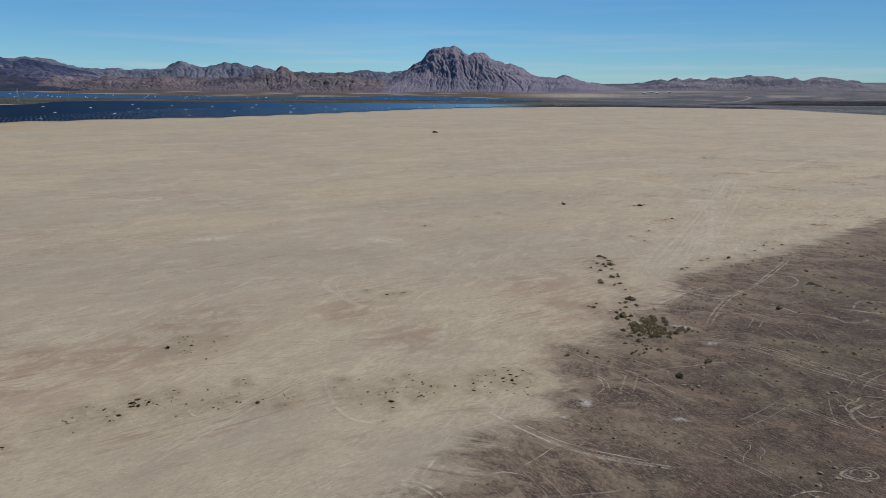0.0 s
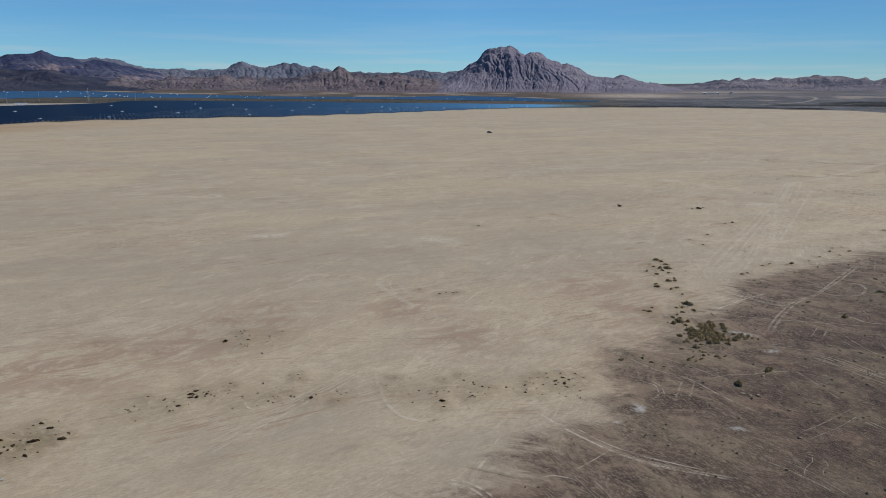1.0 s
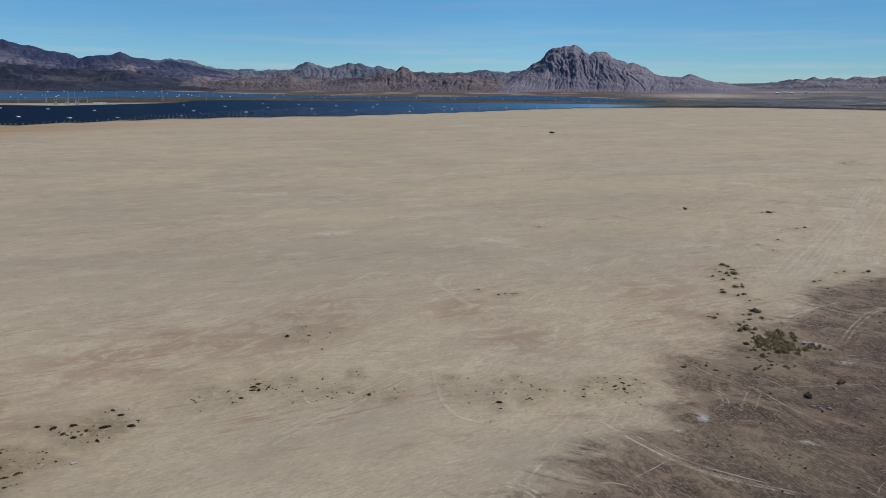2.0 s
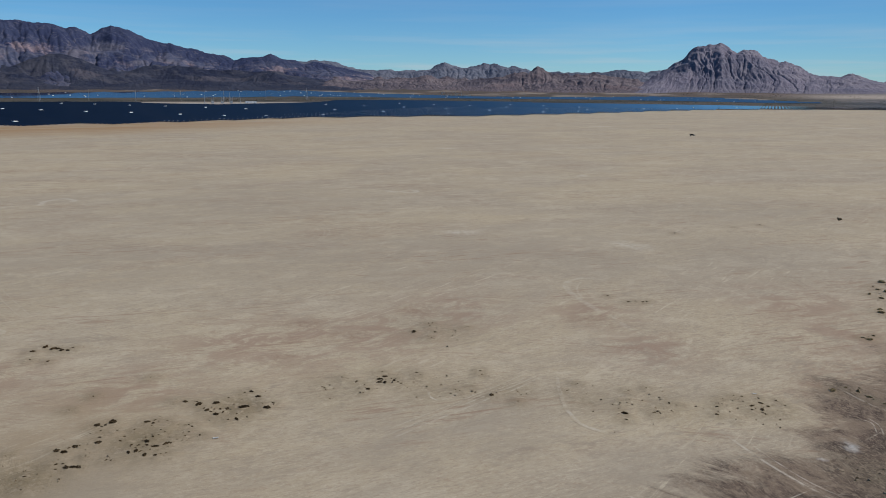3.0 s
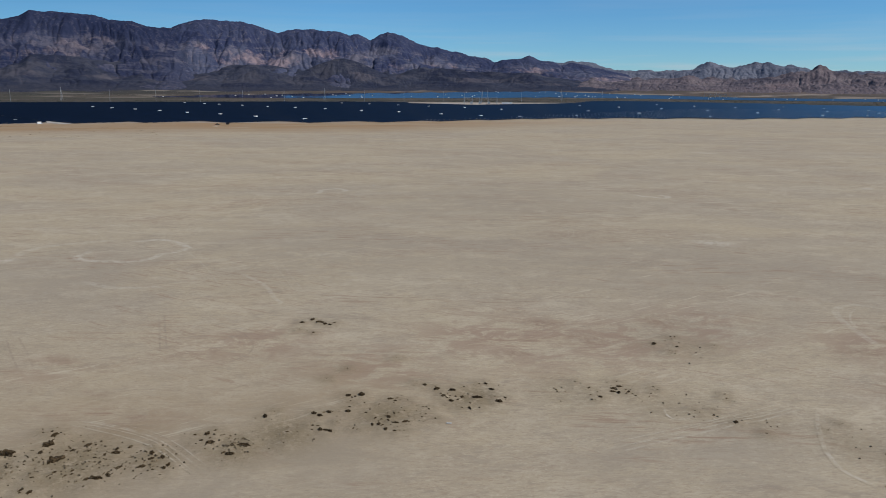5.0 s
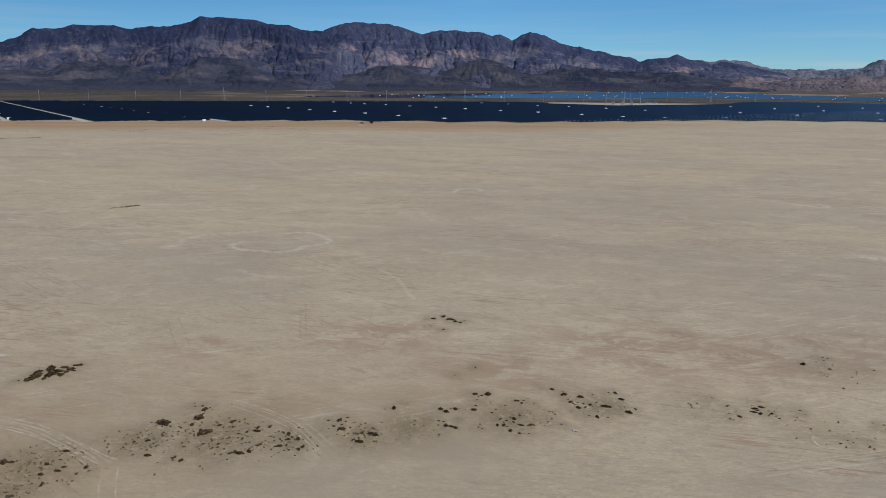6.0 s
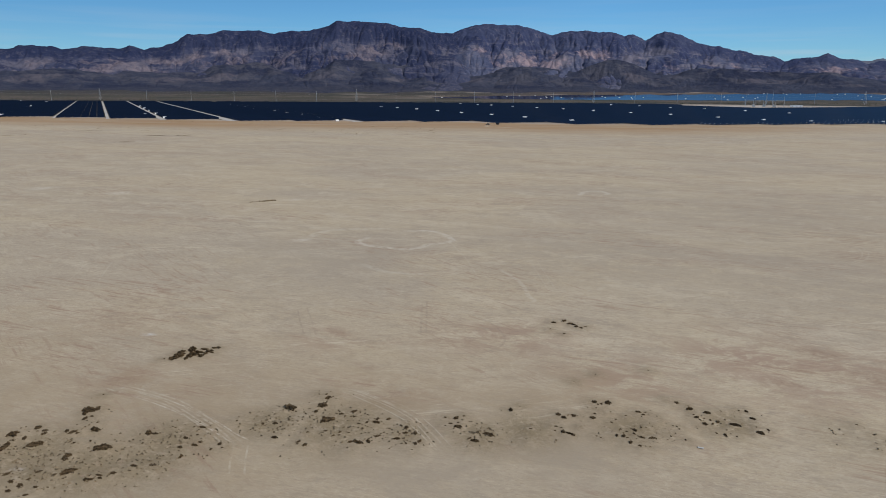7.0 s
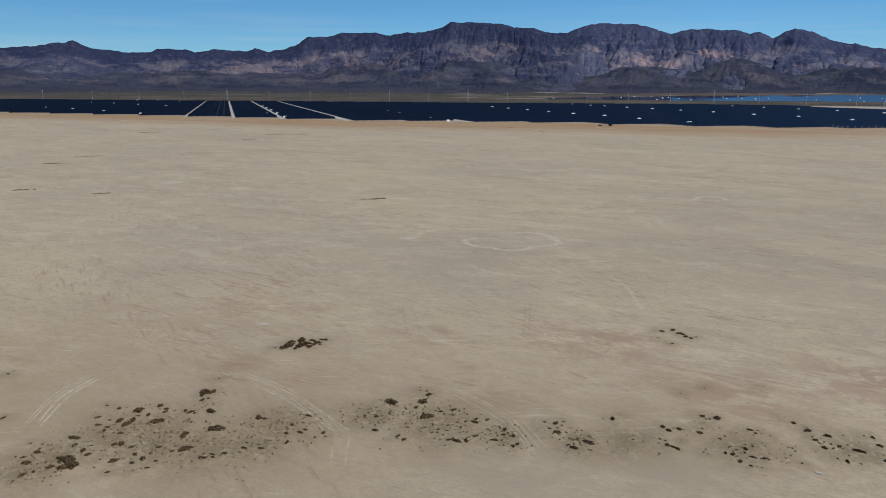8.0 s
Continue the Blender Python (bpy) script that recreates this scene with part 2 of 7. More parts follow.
PALE_TRACK = ground_material("pale_dust", (0.55, 0.485, 0.385), 0.66)
SALT = ground_material("white_salt_crust", (0.58, 0.55, 0.5), 0.6)
FAINT_TRACK = ground_material("scuffed_dust", (0.52, 0.455, 0.35), 0.46)
BROWN_TRACK = ground_material("brown_dust", (0.25, 0.19, 0.145), 0.42)
FAN_ROAD = ground_material("graded_dirt_road", (0.4, 0.34, 0.27), 1.0)


def panel_material():
    n = Nodes("solar_glass", 0.05)
    n.bsdf.inputs["IOR"].default_value = 1.42
    return n.done(n.mix(n.island(), (0.0025, 0.004, 0.009), (0.004, 0.0065, 0.015)))


PANEL = panel_material()
STEEL = plain("galvanised_steel", (0.42, 0.43, 0.44), 0.5, 0.6)
WHITE = plain("white_painted_steel", (0.78, 0.78, 0.76), 0.5, 0.0, 0.8, 0.06)
CONCRETE = plain("concrete", (0.42, 0.4, 0.36), 0.9)
PAD = plain("crushed_stone", (0.42, 0.37, 0.31), 0.95, 0.0, 0.05)
LANE = plain("graded_sand", (0.43, 0.39, 0.33), 0.95, 0.0, 0.04)
BLACK_PAINT = plain("black_car_paint", (0.012, 0.012, 0.014), 0.25, 0.0, 3.0)
RUBBER = plain("tyre_rubber", (0.02, 0.02, 0.02), 0.9)
GLASS_DARK = plain("tinted_car_glass", (0.01, 0.012, 0.014), 0.08)
LAMP_GLASS = plain("lamp_glass", (0.6, 0.6, 0.58), 0.15)
RED_LAMP = plain("red_lamp_glass", (0.35, 0.02, 0.015), 0.2)


def leaf_material(name, dark, light):
    n = Nodes(name, 0.85)
    n.bsdf.inputs["Specular IOR Level"].default_value = 0.2
    one = n.mix(n.island(), dark, light)
    one = n.mix(n.math("MULTIPLY", n.each(), 0.45), one, dark)
    n.done(one)
    through_leaf = n.tree.nodes.new("ShaderNodeBsdfTranslucent")
    n.put(one, through_leaf.inputs["Color"])
    both = n.tree.nodes.new("ShaderNodeMixShader")
    both.inputs[0].default_value = 0.25
    n.tree.links.new(n.bsdf.outputs[0], both.inputs[1])
    n.tree.links.new(through_leaf.outputs[0], both.inputs[2])
    n.tree.links.new(both.outputs[0], n.out.inputs["Surface"])
    return n.mat


LEAF_OLIVE = leaf_material("dry_olive_leaves", (0.27, 0.2, 0.1), (0.58, 0.46, 0.26))
LEAF_DARK = leaf_material("dark_brown_brush", (0.065, 0.043, 0.023), (0.175, 0.118, 0.06))
LEAF_SAND = leaf_material("sandy_dry_leaves", (0.34, 0.265, 0.165), (0.54, 0.44, 0.295))
GRASS = leaf_material("dead_grass", (0.27, 0.205, 0.13), (0.4, 0.32, 0.21))
TWIG = plain("grey_brown_twigs", (0.15, 0.115, 0.08), 0.9, 0.0, 12.0)


# ---- arithmetic of the land ----
def lattice(ix, iy, seed):
    h = (ix.astype(np.int64) * 374761393 + iy.astype(np.int64) * 668265263 + seed * 974711) & 0x7FFFFFFF
    h = ((h ^ (h >> 13)) * 1274126177) & 0x7FFFFFFF
    return ((h ^ (h >> 16)) & 0xFFFF) / 65535.0


def grain2(x, y, seed=0):
    ix, iy = np.floor(x), np.floor(y)
    fx, fy = x - ix, y - iy
    fx, fy = fx * fx * fx * (fx * (fx * 6 - 15) + 10), fy * fy * fy * (fy * (fy * 6 - 15) + 10)
    a, b = lattice(ix, iy, seed), lattice(ix + 1, iy, seed)
    c, d = lattice(ix, iy + 1, seed), lattice(ix + 1, iy + 1, seed)
    return (a * (1 - fx) + b * fx) * (1 - fy) + (c * (1 - fx) + d * fx) * fy


def fractal(x, y, seed=0, octaves=5, gain=0.5):
    total, size, full = 0.0, 1.0, 0.0
    for k in range(octaves):
        total, full = total + size * grain2(x * 2 ** k + 17.3 * k, y * 2 ** k - 9.1 * k, seed + k), full + size
        size *= gain
    return total / full


def ridged(x, y, seed=0, octaves=4, gain=0.5):
    total, size, full = 0.0, 1.0, 0.0
    for k in range(octaves):
        total, full = total + size * (1 - np.abs(2 * grain2(x * 2 ** k + 5.7 * k, y * 2 ** k + 3.3 * k, seed + k) - 1)), full + size
        size *= gain
    return total / full


def smooth(x, low, high):
    t = np.clip((x - low) / (high - low), 0, 1)
    return t * t * (3 - 2 * t)


def azimuth(x, y):
    return np.degrees(np.arctan2(-x, y))


def fan_height(az, r):
    """The plain is level as far as the solar fields, then rises in fans to the feet of the mountains."""
    rise = np.interp(az, [-180, -40, -20, -8, 0, 10, 25, 110, 180], [60, 60, 60, 50, 55, 65, 75, 75, 60])
    return rise * np.clip((r - 2800) / 1700, 0, 1.3) ** 1.5


# how far the bare flat reaches, by azimuth to the left of +y
RIM_AZ = [-180, -70, -45, -31, -28, -24.7, -21.7, -13.7, -5, 0, 9.1, 16.5, 24.3, 31.3, 37.5, 44.9, 52.7, 59, 67.9, 75.8, 81, 89, 99.8, 130, 180]
RIM_R = [300, 330, 700, 1413, 1515, 1690, 1710, 1775, 1630, 1510, 1190, 1046, 1007, 974, 895, 843, 843, 876, 892, 920, 978, 1105, 1345, 700, 300]

# dark gravel: where its edge lies off a line from south-west to north-east
EDGE_ALONG = [-200, 0, 38, 44, 53, 62, 69, 73, 78, 86, 92, 98, 113, 126, 142, 161, 172, 194, 223, 265, 600]
EDGE_OFF = [40, -20, -45, -45, -46, -49, -49, -49, -49, -57, -60, -58, -60, -61, -63, -65, -61, -58, -55, -51, -40]



# shrubs by grove: x, y, and how wide across in metres
EDGE_THICKETS = [
    (36.3, 166.0, 0.5), (38.8, 170.2, 1.7), (39.6, 168.4, 1.1), (36.7, 163.2, 0.8), (37.9, 162.1, 1.3), (40.0, 165.5, 1.1), (39.5, 162.1, 1.9), (38.0, 159.9, 1.1), (38.9,
    157.8, 0.9), (35.9, 156.2, 1.0), (34.3, 158.8, 0.8), (37.2, 150.8, 1.5), (39.0, 153.2, 0.8), (38.6, 150.8, 1.0), (34.1, 147.9, 1.0), (33.8, 145.6, 1.2), (36.4, 144.3,
    1.0), (37.6, 145.2, 1.0), (37.7, 140.5, 0.6), (39.6, 141.8, 0.4), (37.0, 133.6, 1.8), (36.1, 134.4, 0.8), (34.3, 131.4, 0.7), (35.6, 131.7, 1.1), (37.1, 129.9, 1.0),
    (34.8, 128.5, 0.9), (29.8, 130.9, 0.7), (28.8, 128.4, 1.1), (28.0, 129.1, 0.7), (33.4, 127.0, 0.6)]
EDGE_THICKETS += [
    (32.2, 125.3, 0.9), (33.5, 125.0, 0.9), (32.7, 123.0, 1.5), (34.3, 123.0, 1.1), (30.7, 122.0, 0.5), (33.4, 121.0, 0.8), (29.8, 104.3, 0.9), (30.7, 105.3, 0.8), (30.8,
    103.9, 0.8), (31.7, 104.6, 0.8), (32.8, 107.6, 0.8), (32.5, 108.4, 0.7), (31.3, 107.9, 0.5), (32.5, 106.1, 0.7), (34.3, 105.9, 0.9), (34.7, 105.4, 0.8), (35.7, 106.1,
    0.7), (33.3, 106.4, 0.4), (22.0, 104.7, 0.4), (21.5, 105.2, 0.4), (22.9, 104.3, 0.8), (19.7, 103.5, 1.1), (24.0, 102.8, 0.7), (24.3, 102.1, 0.4), (25.4, 101.0, 0.5),
    (23.3, 105.7, 0.5)]
GRAVEL_RIM = [
    (54.8, 158.1, 1.2), (56.4, 159.2, 0.8), (55.9, 150.6, 1.3), (55.8, 153.0, 0.7), (62.3, 167.0, 1.1), (64.6, 168.8, 0.9), (70.0, 169.5, 1.8), (68.5, 168.3, 0.7), (67.0,
    160.4, 1.0), (74.7, 166.7, 0.9), (75.4, 173.3, 0.6), (79.6, 177.2, 0.8), (84.8, 184.0, 1.1), (87.3, 188.3, 0.7), (90.3, 189.8, 0.7), (90.0, 184.8, 1.2), (85.4, 179.9,
    0.6), (113.6, 215.2, 1.4), (114.9, 213.4, 0.6), (116.8, 214.4, 0.8), (108.6, 187.3, 0.9), (104.5, 185.8, 0.9), (103.7, 172.0, 1.6), (105.8, 173.2, 1.0), (102.6, 173.2,
    0.8), (105.7, 170.2, 1.0), (106.8, 167.8, 1.3)]
GRAVEL_SCRUB = [
    (82.5, 156.5, 1.4), (82.6, 153.5, 1.0), (85.7, 151.1, 2.0), (84.4, 151.6, 0.7), (78.3, 145.9, 1.9), (79.0, 144.1, 1.6), (77.3, 145.4, 1.1), (79.3, 142.4, 1.1), (80.0,
    140.7, 1.3), (73.4, 139.8, 1.0), (80.8, 139.1, 1.3), (80.6, 136.2, 1.2), (77.0, 136.6, 1.0), (60.6, 137.1, 1.5), (58.5, 134.7, 1.0), (57.1, 130.6, 1.0), (59.2, 129.2,
    0.6), (82.4, 132.0, 1.3), (81.4, 128.0, 1.0), (81.0, 125.6, 0.7), (75.7, 120.0, 0.6), (88.5, 144.3, 0.8), (71.7, 141.0, 0.5), (54.5, 110.5, 0.7), (57.3, 109.7, 0.8),
    (59.6, 108.7, 1.0), (59.8, 107.9, 0.8), (60.1, 105.4, 1.4), (60.7, 107.4, 0.8), (63.5, 108.0, 0.7)]
GRAVEL_SCRUB += [
    (64.3, 104.7, 1.4), (66.4, 106.7, 0.9), (69.0, 106.3, 0.8), (47.9, 98.1, 0.6), (45.8, 95.6, 0.7), (44.1, 95.8, 0.4), (42.4, 96.0, 0.3), (47.3, 93.6, 0.6), (41.3, 90.1,
    0.8), (42.0, 89.9, 0.7), (42.6, 89.5, 0.7), (43.5, 85.8, 0.5), (44.1, 85.7, 0.5), (44.6, 85.4, 0.5), (46.3, 85.9, 0.7), (47.3, 86.4, 0.5), (26.8, 79.1, 0.4), (27.0, 78.2,
    0.6), (27.9, 77.9, 0.5), (27.2, 77.4, 0.4), (28.2, 77.8, 0.3), (26.6, 76.2, 0.4), (26.2, 75.6, 0.4), (27.4, 76.0, 0.4), (26.0, 75.1, 0.3), (27.9, 76.8, 0.2), (23.3, 66.3,
    0.4), (20.5, 79.9, 0.3), (21.1, 80.4, 0.4), (21.6, 79.8, 0.4)]
GRAVEL_SCRUB += [
    (22.3, 78.7, 0.4), (22.3, 79.6, 0.3), (25.4, 79.8, 0.3), (17.5, 68.8, 0.3), (19.5, 66.0, 0.5), (19.5, 66.7, 0.3), (19.9, 65.5, 0.4)]
LONE_DARK = [
    (40.4, 100.9, 1.6), (34.4, 95.5, 1.7), (63.4, 128.5, 1.4)]
SMALL_MOUNDS = [
    (7.9, 97.1, 0.4), (6.9, 97.1, 0.3), (8.0, 95.6, 0.4), (10.0, 97.3, 0.4), (10.2, 95.8, 0.6), (12.1, 97.3, 0.4), (11.0, 95.0, 0.5), (10.2, 93.8, 0.6), (9.0, 94.4, 0.5),
    (9.4, 93.8, 0.4), (9.0, 93.2, 0.4), (10.2, 92.6, 0.4), (10.5, 92.4, 0.4), (11.5, 93.0, 0.3), (13.1, 96.1, 0.3), (13.8, 94.8, 0.2), (6.5, 95.4, 0.3), (5.5, 95.4, 0.4),
    (5.0, 93.7, 0.3), (5.4, 93.6, 0.3), (4.8, 92.6, 0.5), (4.9, 91.0, 0.3), (4.7, 90.1, 0.5), (6.9, 89.6, 0.4), (12.7, 94.4, 0.2), (12.7, 93.2, 0.2), (-4.3, 95.7, 0.4),
    (-6.5, 93.8, 0.3), (-6.1, 90.7, 0.3), (-7.0, 90.2, 0.2)]
SMALL_MOUNDS += [
    (-6.2, 86.6, 0.6), (-7.1, 87.8, 0.3), (-5.9, 84.9, 0.4), (-1.1, 91.7, 0.5), (-0.2, 91.4, 0.3), (0.2, 92.3, 0.2), (-0.7, 89.5, 0.3), (-2.3, 88.4, 0.5), (-2.0, 88.0, 0.4),
    (-2.7, 88.0, 0.4), (-13.3, 93.8, 0.3), (-14.3, 91.0, 0.3)]
FAR_DOTS = [
    (11.6, 226.6, 0.5), (19.0, 233.3, 0.6), (-4.7, 210.7, 0.7), (73.1, 224.0, 1.1), (70.3, 222.0, 0.7), (60.0, 203.4, 0.8), (54.8, 189.1, 0.6), (53.0, 195.9, 0.5), (69.6,
    249.8, 1.6), (71.7, 251.2, 1.0), (67.7, 249.8, 0.8), (-10.5, 136.5, 0.6), (-9.3, 137.3, 0.6), (-7.9, 137.7, 0.6), (-7.3, 138.1, 0.5), (-14.8, 139.3, 0.5), (-17.9, 364.8,
    0.6)]
MID_MOUNDS = [
    (-39.6, 82.0, 0.6), (-39.3, 84.8, 0.7), (-39.7, 85.7, 0.6), (-38.5, 85.0, 0.6), (-39.2, 85.5, 0.5), (-40.4, 88.3, 0.3), (-39.4, 86.8, 0.6), (-37.5, 85.9, 0.6), (-36.3,
    85.4, 0.5), (-36.9, 85.8, 0.3), (-37.6, 86.7, 0.3), (-42.3, 83.7, 0.4), (-40.8, 83.2, 0.3), (-39.8, 80.7, 0.3), (-41.0, 81.8, 0.3), (-35.7, 89.7, 0.4), (-34.8, 89.0,
    0.3), (-35.0, 87.4, 0.3), (-27.3, 93.5, 0.4), (-26.7, 92.2, 0.4), (-23.4, 85.9, 0.6), (-19.7, 85.2, 0.4), (-27.9, 85.8, 0.3), (-28.5, 85.9, 0.3), (-26.7, 87.8, 0.2),
    (-44.9, 84.5, 0.4), (-41.9, 111.0, 0.4), (-41.3, 111.3, 0.4), (-42.6, 106.1, 0.9), (-39.3, 107.1, 0.6)]
MID_MOUNDS += [
    (-41.3, 110.0, 0.4), (-39.5, 104.8, 0.3), (-38.8, 104.3, 0.3), (-34.9, 111.5, 0.3), (-72.5, 67.4, 0.4), (-72.2, 63.2, 0.3)]
NORTH_GROVE = [
    (-60.2, 70.2, 0.6), (-61.5, 69.9, 0.2), (-57.9, 70.1, 0.9), (-58.7, 70.7, 0.4), (-55.9, 69.0, 0.7), (-55.3, 68.9, 0.5), (-54.2, 68.5, 0.7), (-56.0, 71.1, 0.8), (-53.7,
    69.3, 0.5), (-53.8, 70.4, 0.6), (-55.7, 73.2, 0.4), (-51.8, 69.5, 0.4), (-51.0, 68.3, 0.6), (-51.8, 67.7, 0.4), (-52.2, 71.4, 0.9), (-50.1, 69.2, 0.4), (-54.7, 75.4,
    0.4), (-54.0, 75.9, 0.6), (-52.3, 74.9, 0.6), (-50.5, 73.2, 0.3), (-49.2, 72.3, 0.8), (-49.3, 73.8, 0.5), (-54.8, 74.7, 0.2), (-50.7, 70.4, 0.2), (-56.6, 69.4, 0.4),
    (-54.6, 70.0, 0.5), (-65.7, 61.1, 0.7), (-64.9, 61.0, 0.4), (-64.7, 61.4, 0.5), (-64.6, 62.4, 1.1)]
NORTH_GROVE += [
    (-64.2, 60.1, 0.3), (-63.0, 58.8, 0.4), (-62.2, 57.7, 0.7), (-62.4, 60.8, 0.3), (-60.1, 58.9, 0.4), (-60.6, 63.9, 0.7), (-59.7, 63.8, 0.5), (-60.1, 64.6, 0.4), (-58.6,
    65.0, 0.3), (-59.4, 63.2, 0.3), (-57.4, 63.8, 0.2), (-55.8, 64.8, 0.3), (-55.5, 65.1, 0.4), (-54.8, 64.8, 0.4), (-54.8, 63.2, 0.3), (-54.2, 63.5, 0.4), (-54.0, 62.5,
    0.4), (-52.5, 63.3, 0.4), (-56.8, 62.4, 0.3), (-60.6, 61.7, 0.4), (-57.6, 62.7, 0.3), (-57.3, 57.1, 0.6), (-56.7, 57.6, 0.6), (-56.2, 57.7, 0.4), (-58.2, 58.6, 0.4),
    (-57.4, 58.8, 0.4), (-57.1, 59.8, 0.6), (-56.5, 59.1, 0.5), (-55.3, 59.2, 0.6), (-58.0, 60.6, 0.3)]
NORTH_GROVE += [
    (-57.3, 61.0, 0.4), (-57.0, 61.6, 0.3), (-54.6, 60.1, 0.6), (-54.3, 60.4, 0.4), (-55.2, 57.3, 0.6), (-54.0, 57.6, 0.5), (-53.3, 58.5, 0.3), (-53.7, 58.1, 0.3), (-57.8,
    55.1, 0.3), (-58.4, 55.0, 0.4), (-61.1, 54.7, 0.2), (-55.4, 58.4, 0.3), (-57.3, 58.2, 0.4)]
MID_GROVE = [
    (-65.1, 54.6, 0.7), (-64.0, 54.6, 0.7), (-64.3, 55.6, 0.4), (-63.9, 56.1, 0.7), (-63.6, 56.5, 0.3), (-62.7, 52.4, 0.5), (-62.1, 52.7, 0.4), (-61.9, 51.6, 0.4), (-61.1,
    52.2, 0.6), (-60.5, 52.5, 0.6), (-60.0, 52.7, 0.6), (-69.0, 50.2, 0.8), (-67.8, 50.2, 0.3), (-69.4, 51.9, 0.3), (-63.6, 49.3, 0.4), (-62.8, 50.1, 0.3), (-61.8, 47.3,
    0.3), (-71.4, 42.0, 0.5), (-70.5, 43.0, 0.8), (-69.6, 41.7, 0.5), (-69.3, 42.6, 0.4), (-70.5, 44.1, 0.4), (-68.3, 41.9, 0.8), (-68.5, 41.6, 0.4), (-67.5, 40.8, 0.3),
    (-69.4, 40.8, 0.3), (-65.0, 44.2, 1.0), (-65.4, 43.9, 0.6), (-65.9, 43.2, 0.5), (-65.0, 44.6, 0.4)]
MID_GROVE += [
    (-64.4, 41.9, 0.8), (-65.3, 41.7, 0.5), (-64.4, 42.3, 0.4)]
BROAD_GROVE = [
    (-74.4, 35.7, 0.6), (-71.2, 36.5, 0.7), (-71.9, 36.2, 0.4), (-70.7, 35.1, 0.4), (-70.1, 35.8, 0.5), (-69.4, 34.3, 0.8), (-69.5, 33.9, 0.4), (-67.9, 34.7, 0.4), (-69.4,
    36.7, 0.6), (-67.5, 36.2, 0.7), (-67.2, 35.6, 0.5), (-66.3, 34.6, 0.3), (-72.5, 37.3, 0.2), (-83.6, 26.1, 1.4), (-83.2, 26.7, 0.5), (-83.3, 25.2, 0.3), (-82.2, 26.5,
    0.4), (-82.1, 30.0, 1.4), (-84.0, 31.5, 0.9), (-85.1, 31.7, 0.5), (-84.0, 32.2, 0.4), (-85.6, 30.9, 0.4), (-83.0, 30.9, 0.4), (-80.8, 28.6, 0.7), (-78.9, 28.1, 0.3),
    (-77.8, 29.2, 1.2), (-78.7, 28.9, 0.6), (-77.8, 28.3, 0.6), (-79.1, 30.7, 0.4), (-78.6, 31.2, 0.6)]
BROAD_GROVE += [
    (-78.5, 32.9, 0.7), (-77.9, 33.4, 0.4), (-77.1, 32.2, 0.4), (-77.6, 31.2, 0.4), (-76.7, 33.9, 0.4), (-74.9, 33.0, 0.5), (-75.0, 34.4, 0.6), (-74.2, 33.9, 0.7), (-74.7,
    33.7, 0.4), (-75.1, 32.0, 0.4), (-74.1, 29.1, 0.5), (-73.7, 28.1, 0.5), (-73.5, 28.8, 0.4), (-75.2, 27.8, 0.5), (-73.4, 30.0, 0.3), (-71.4, 29.3, 0.5), (-70.7, 30.0,
    0.8), (-71.3, 29.8, 0.5), (-70.5, 31.1, 0.7), (-71.1, 31.0, 0.3), (-71.1, 32.7, 0.6), (-71.4, 32.3, 0.3), (-73.2, 24.5, 0.7), (-74.2, 24.1, 0.5), (-73.8, 23.8, 0.4),
    (-69.5, 28.5, 0.2), (-83.3, 19.4, 0.4), (-80.9, 21.9, 0.6), (-81.6, 22.6, 0.4), (-80.2, 23.2, 0.6)]
BROAD_GROVE += [
    (-79.1, 23.5, 0.4), (-78.3, 23.8, 0.4), (-76.7, 22.0, 0.7), (-79.5, 26.4, 0.3), (-79.4, 25.8, 0.3), (-76.0, 25.8, 0.4), (-80.8, 27.3, 0.4), (-79.7, 24.6, 0.2)]
WEST_GROVE = [
    (-95.2, 4.0, 1.5), (-94.6, 3.4, 0.8), (-95.3, 4.9, 1.0), (-93.1, 4.1, 0.5), (-92.9, 3.3, 0.6), (-91.3, 3.9, 0.3), (-91.1, 4.6, 0.4), (-99.5, 6.0, 0.4), (-92.2, -4.3,
    1.1), (-90.7, -3.2, 0.7), (-89.8, -4.9, 0.9), (-88.1, -3.2, 0.5), (-88.4, -2.2, 1.2), (-88.5, -1.6, 0.8), (-91.7, -1.0, 0.7), (-93.0, -1.7, 0.8), (-91.0, -1.2, 0.6),
    (-89.6, 1.8, 0.9), (-90.3, 1.2, 0.7), (-89.1, 2.2, 0.5), (-86.7, 1.7, 0.5), (-89.0, 4.1, 1.2), (-86.3, 3.4, 0.5), (-83.7, 4.5, 1.5), (-83.9, 4.9, 0.7), (-83.8, 1.0, 0.9),
    (-83.3, 0.6, 0.9), (-81.4, 2.2, 0.4), (-79.9, 0.8, 1.1), (-80.0, -0.6, 0.6)]
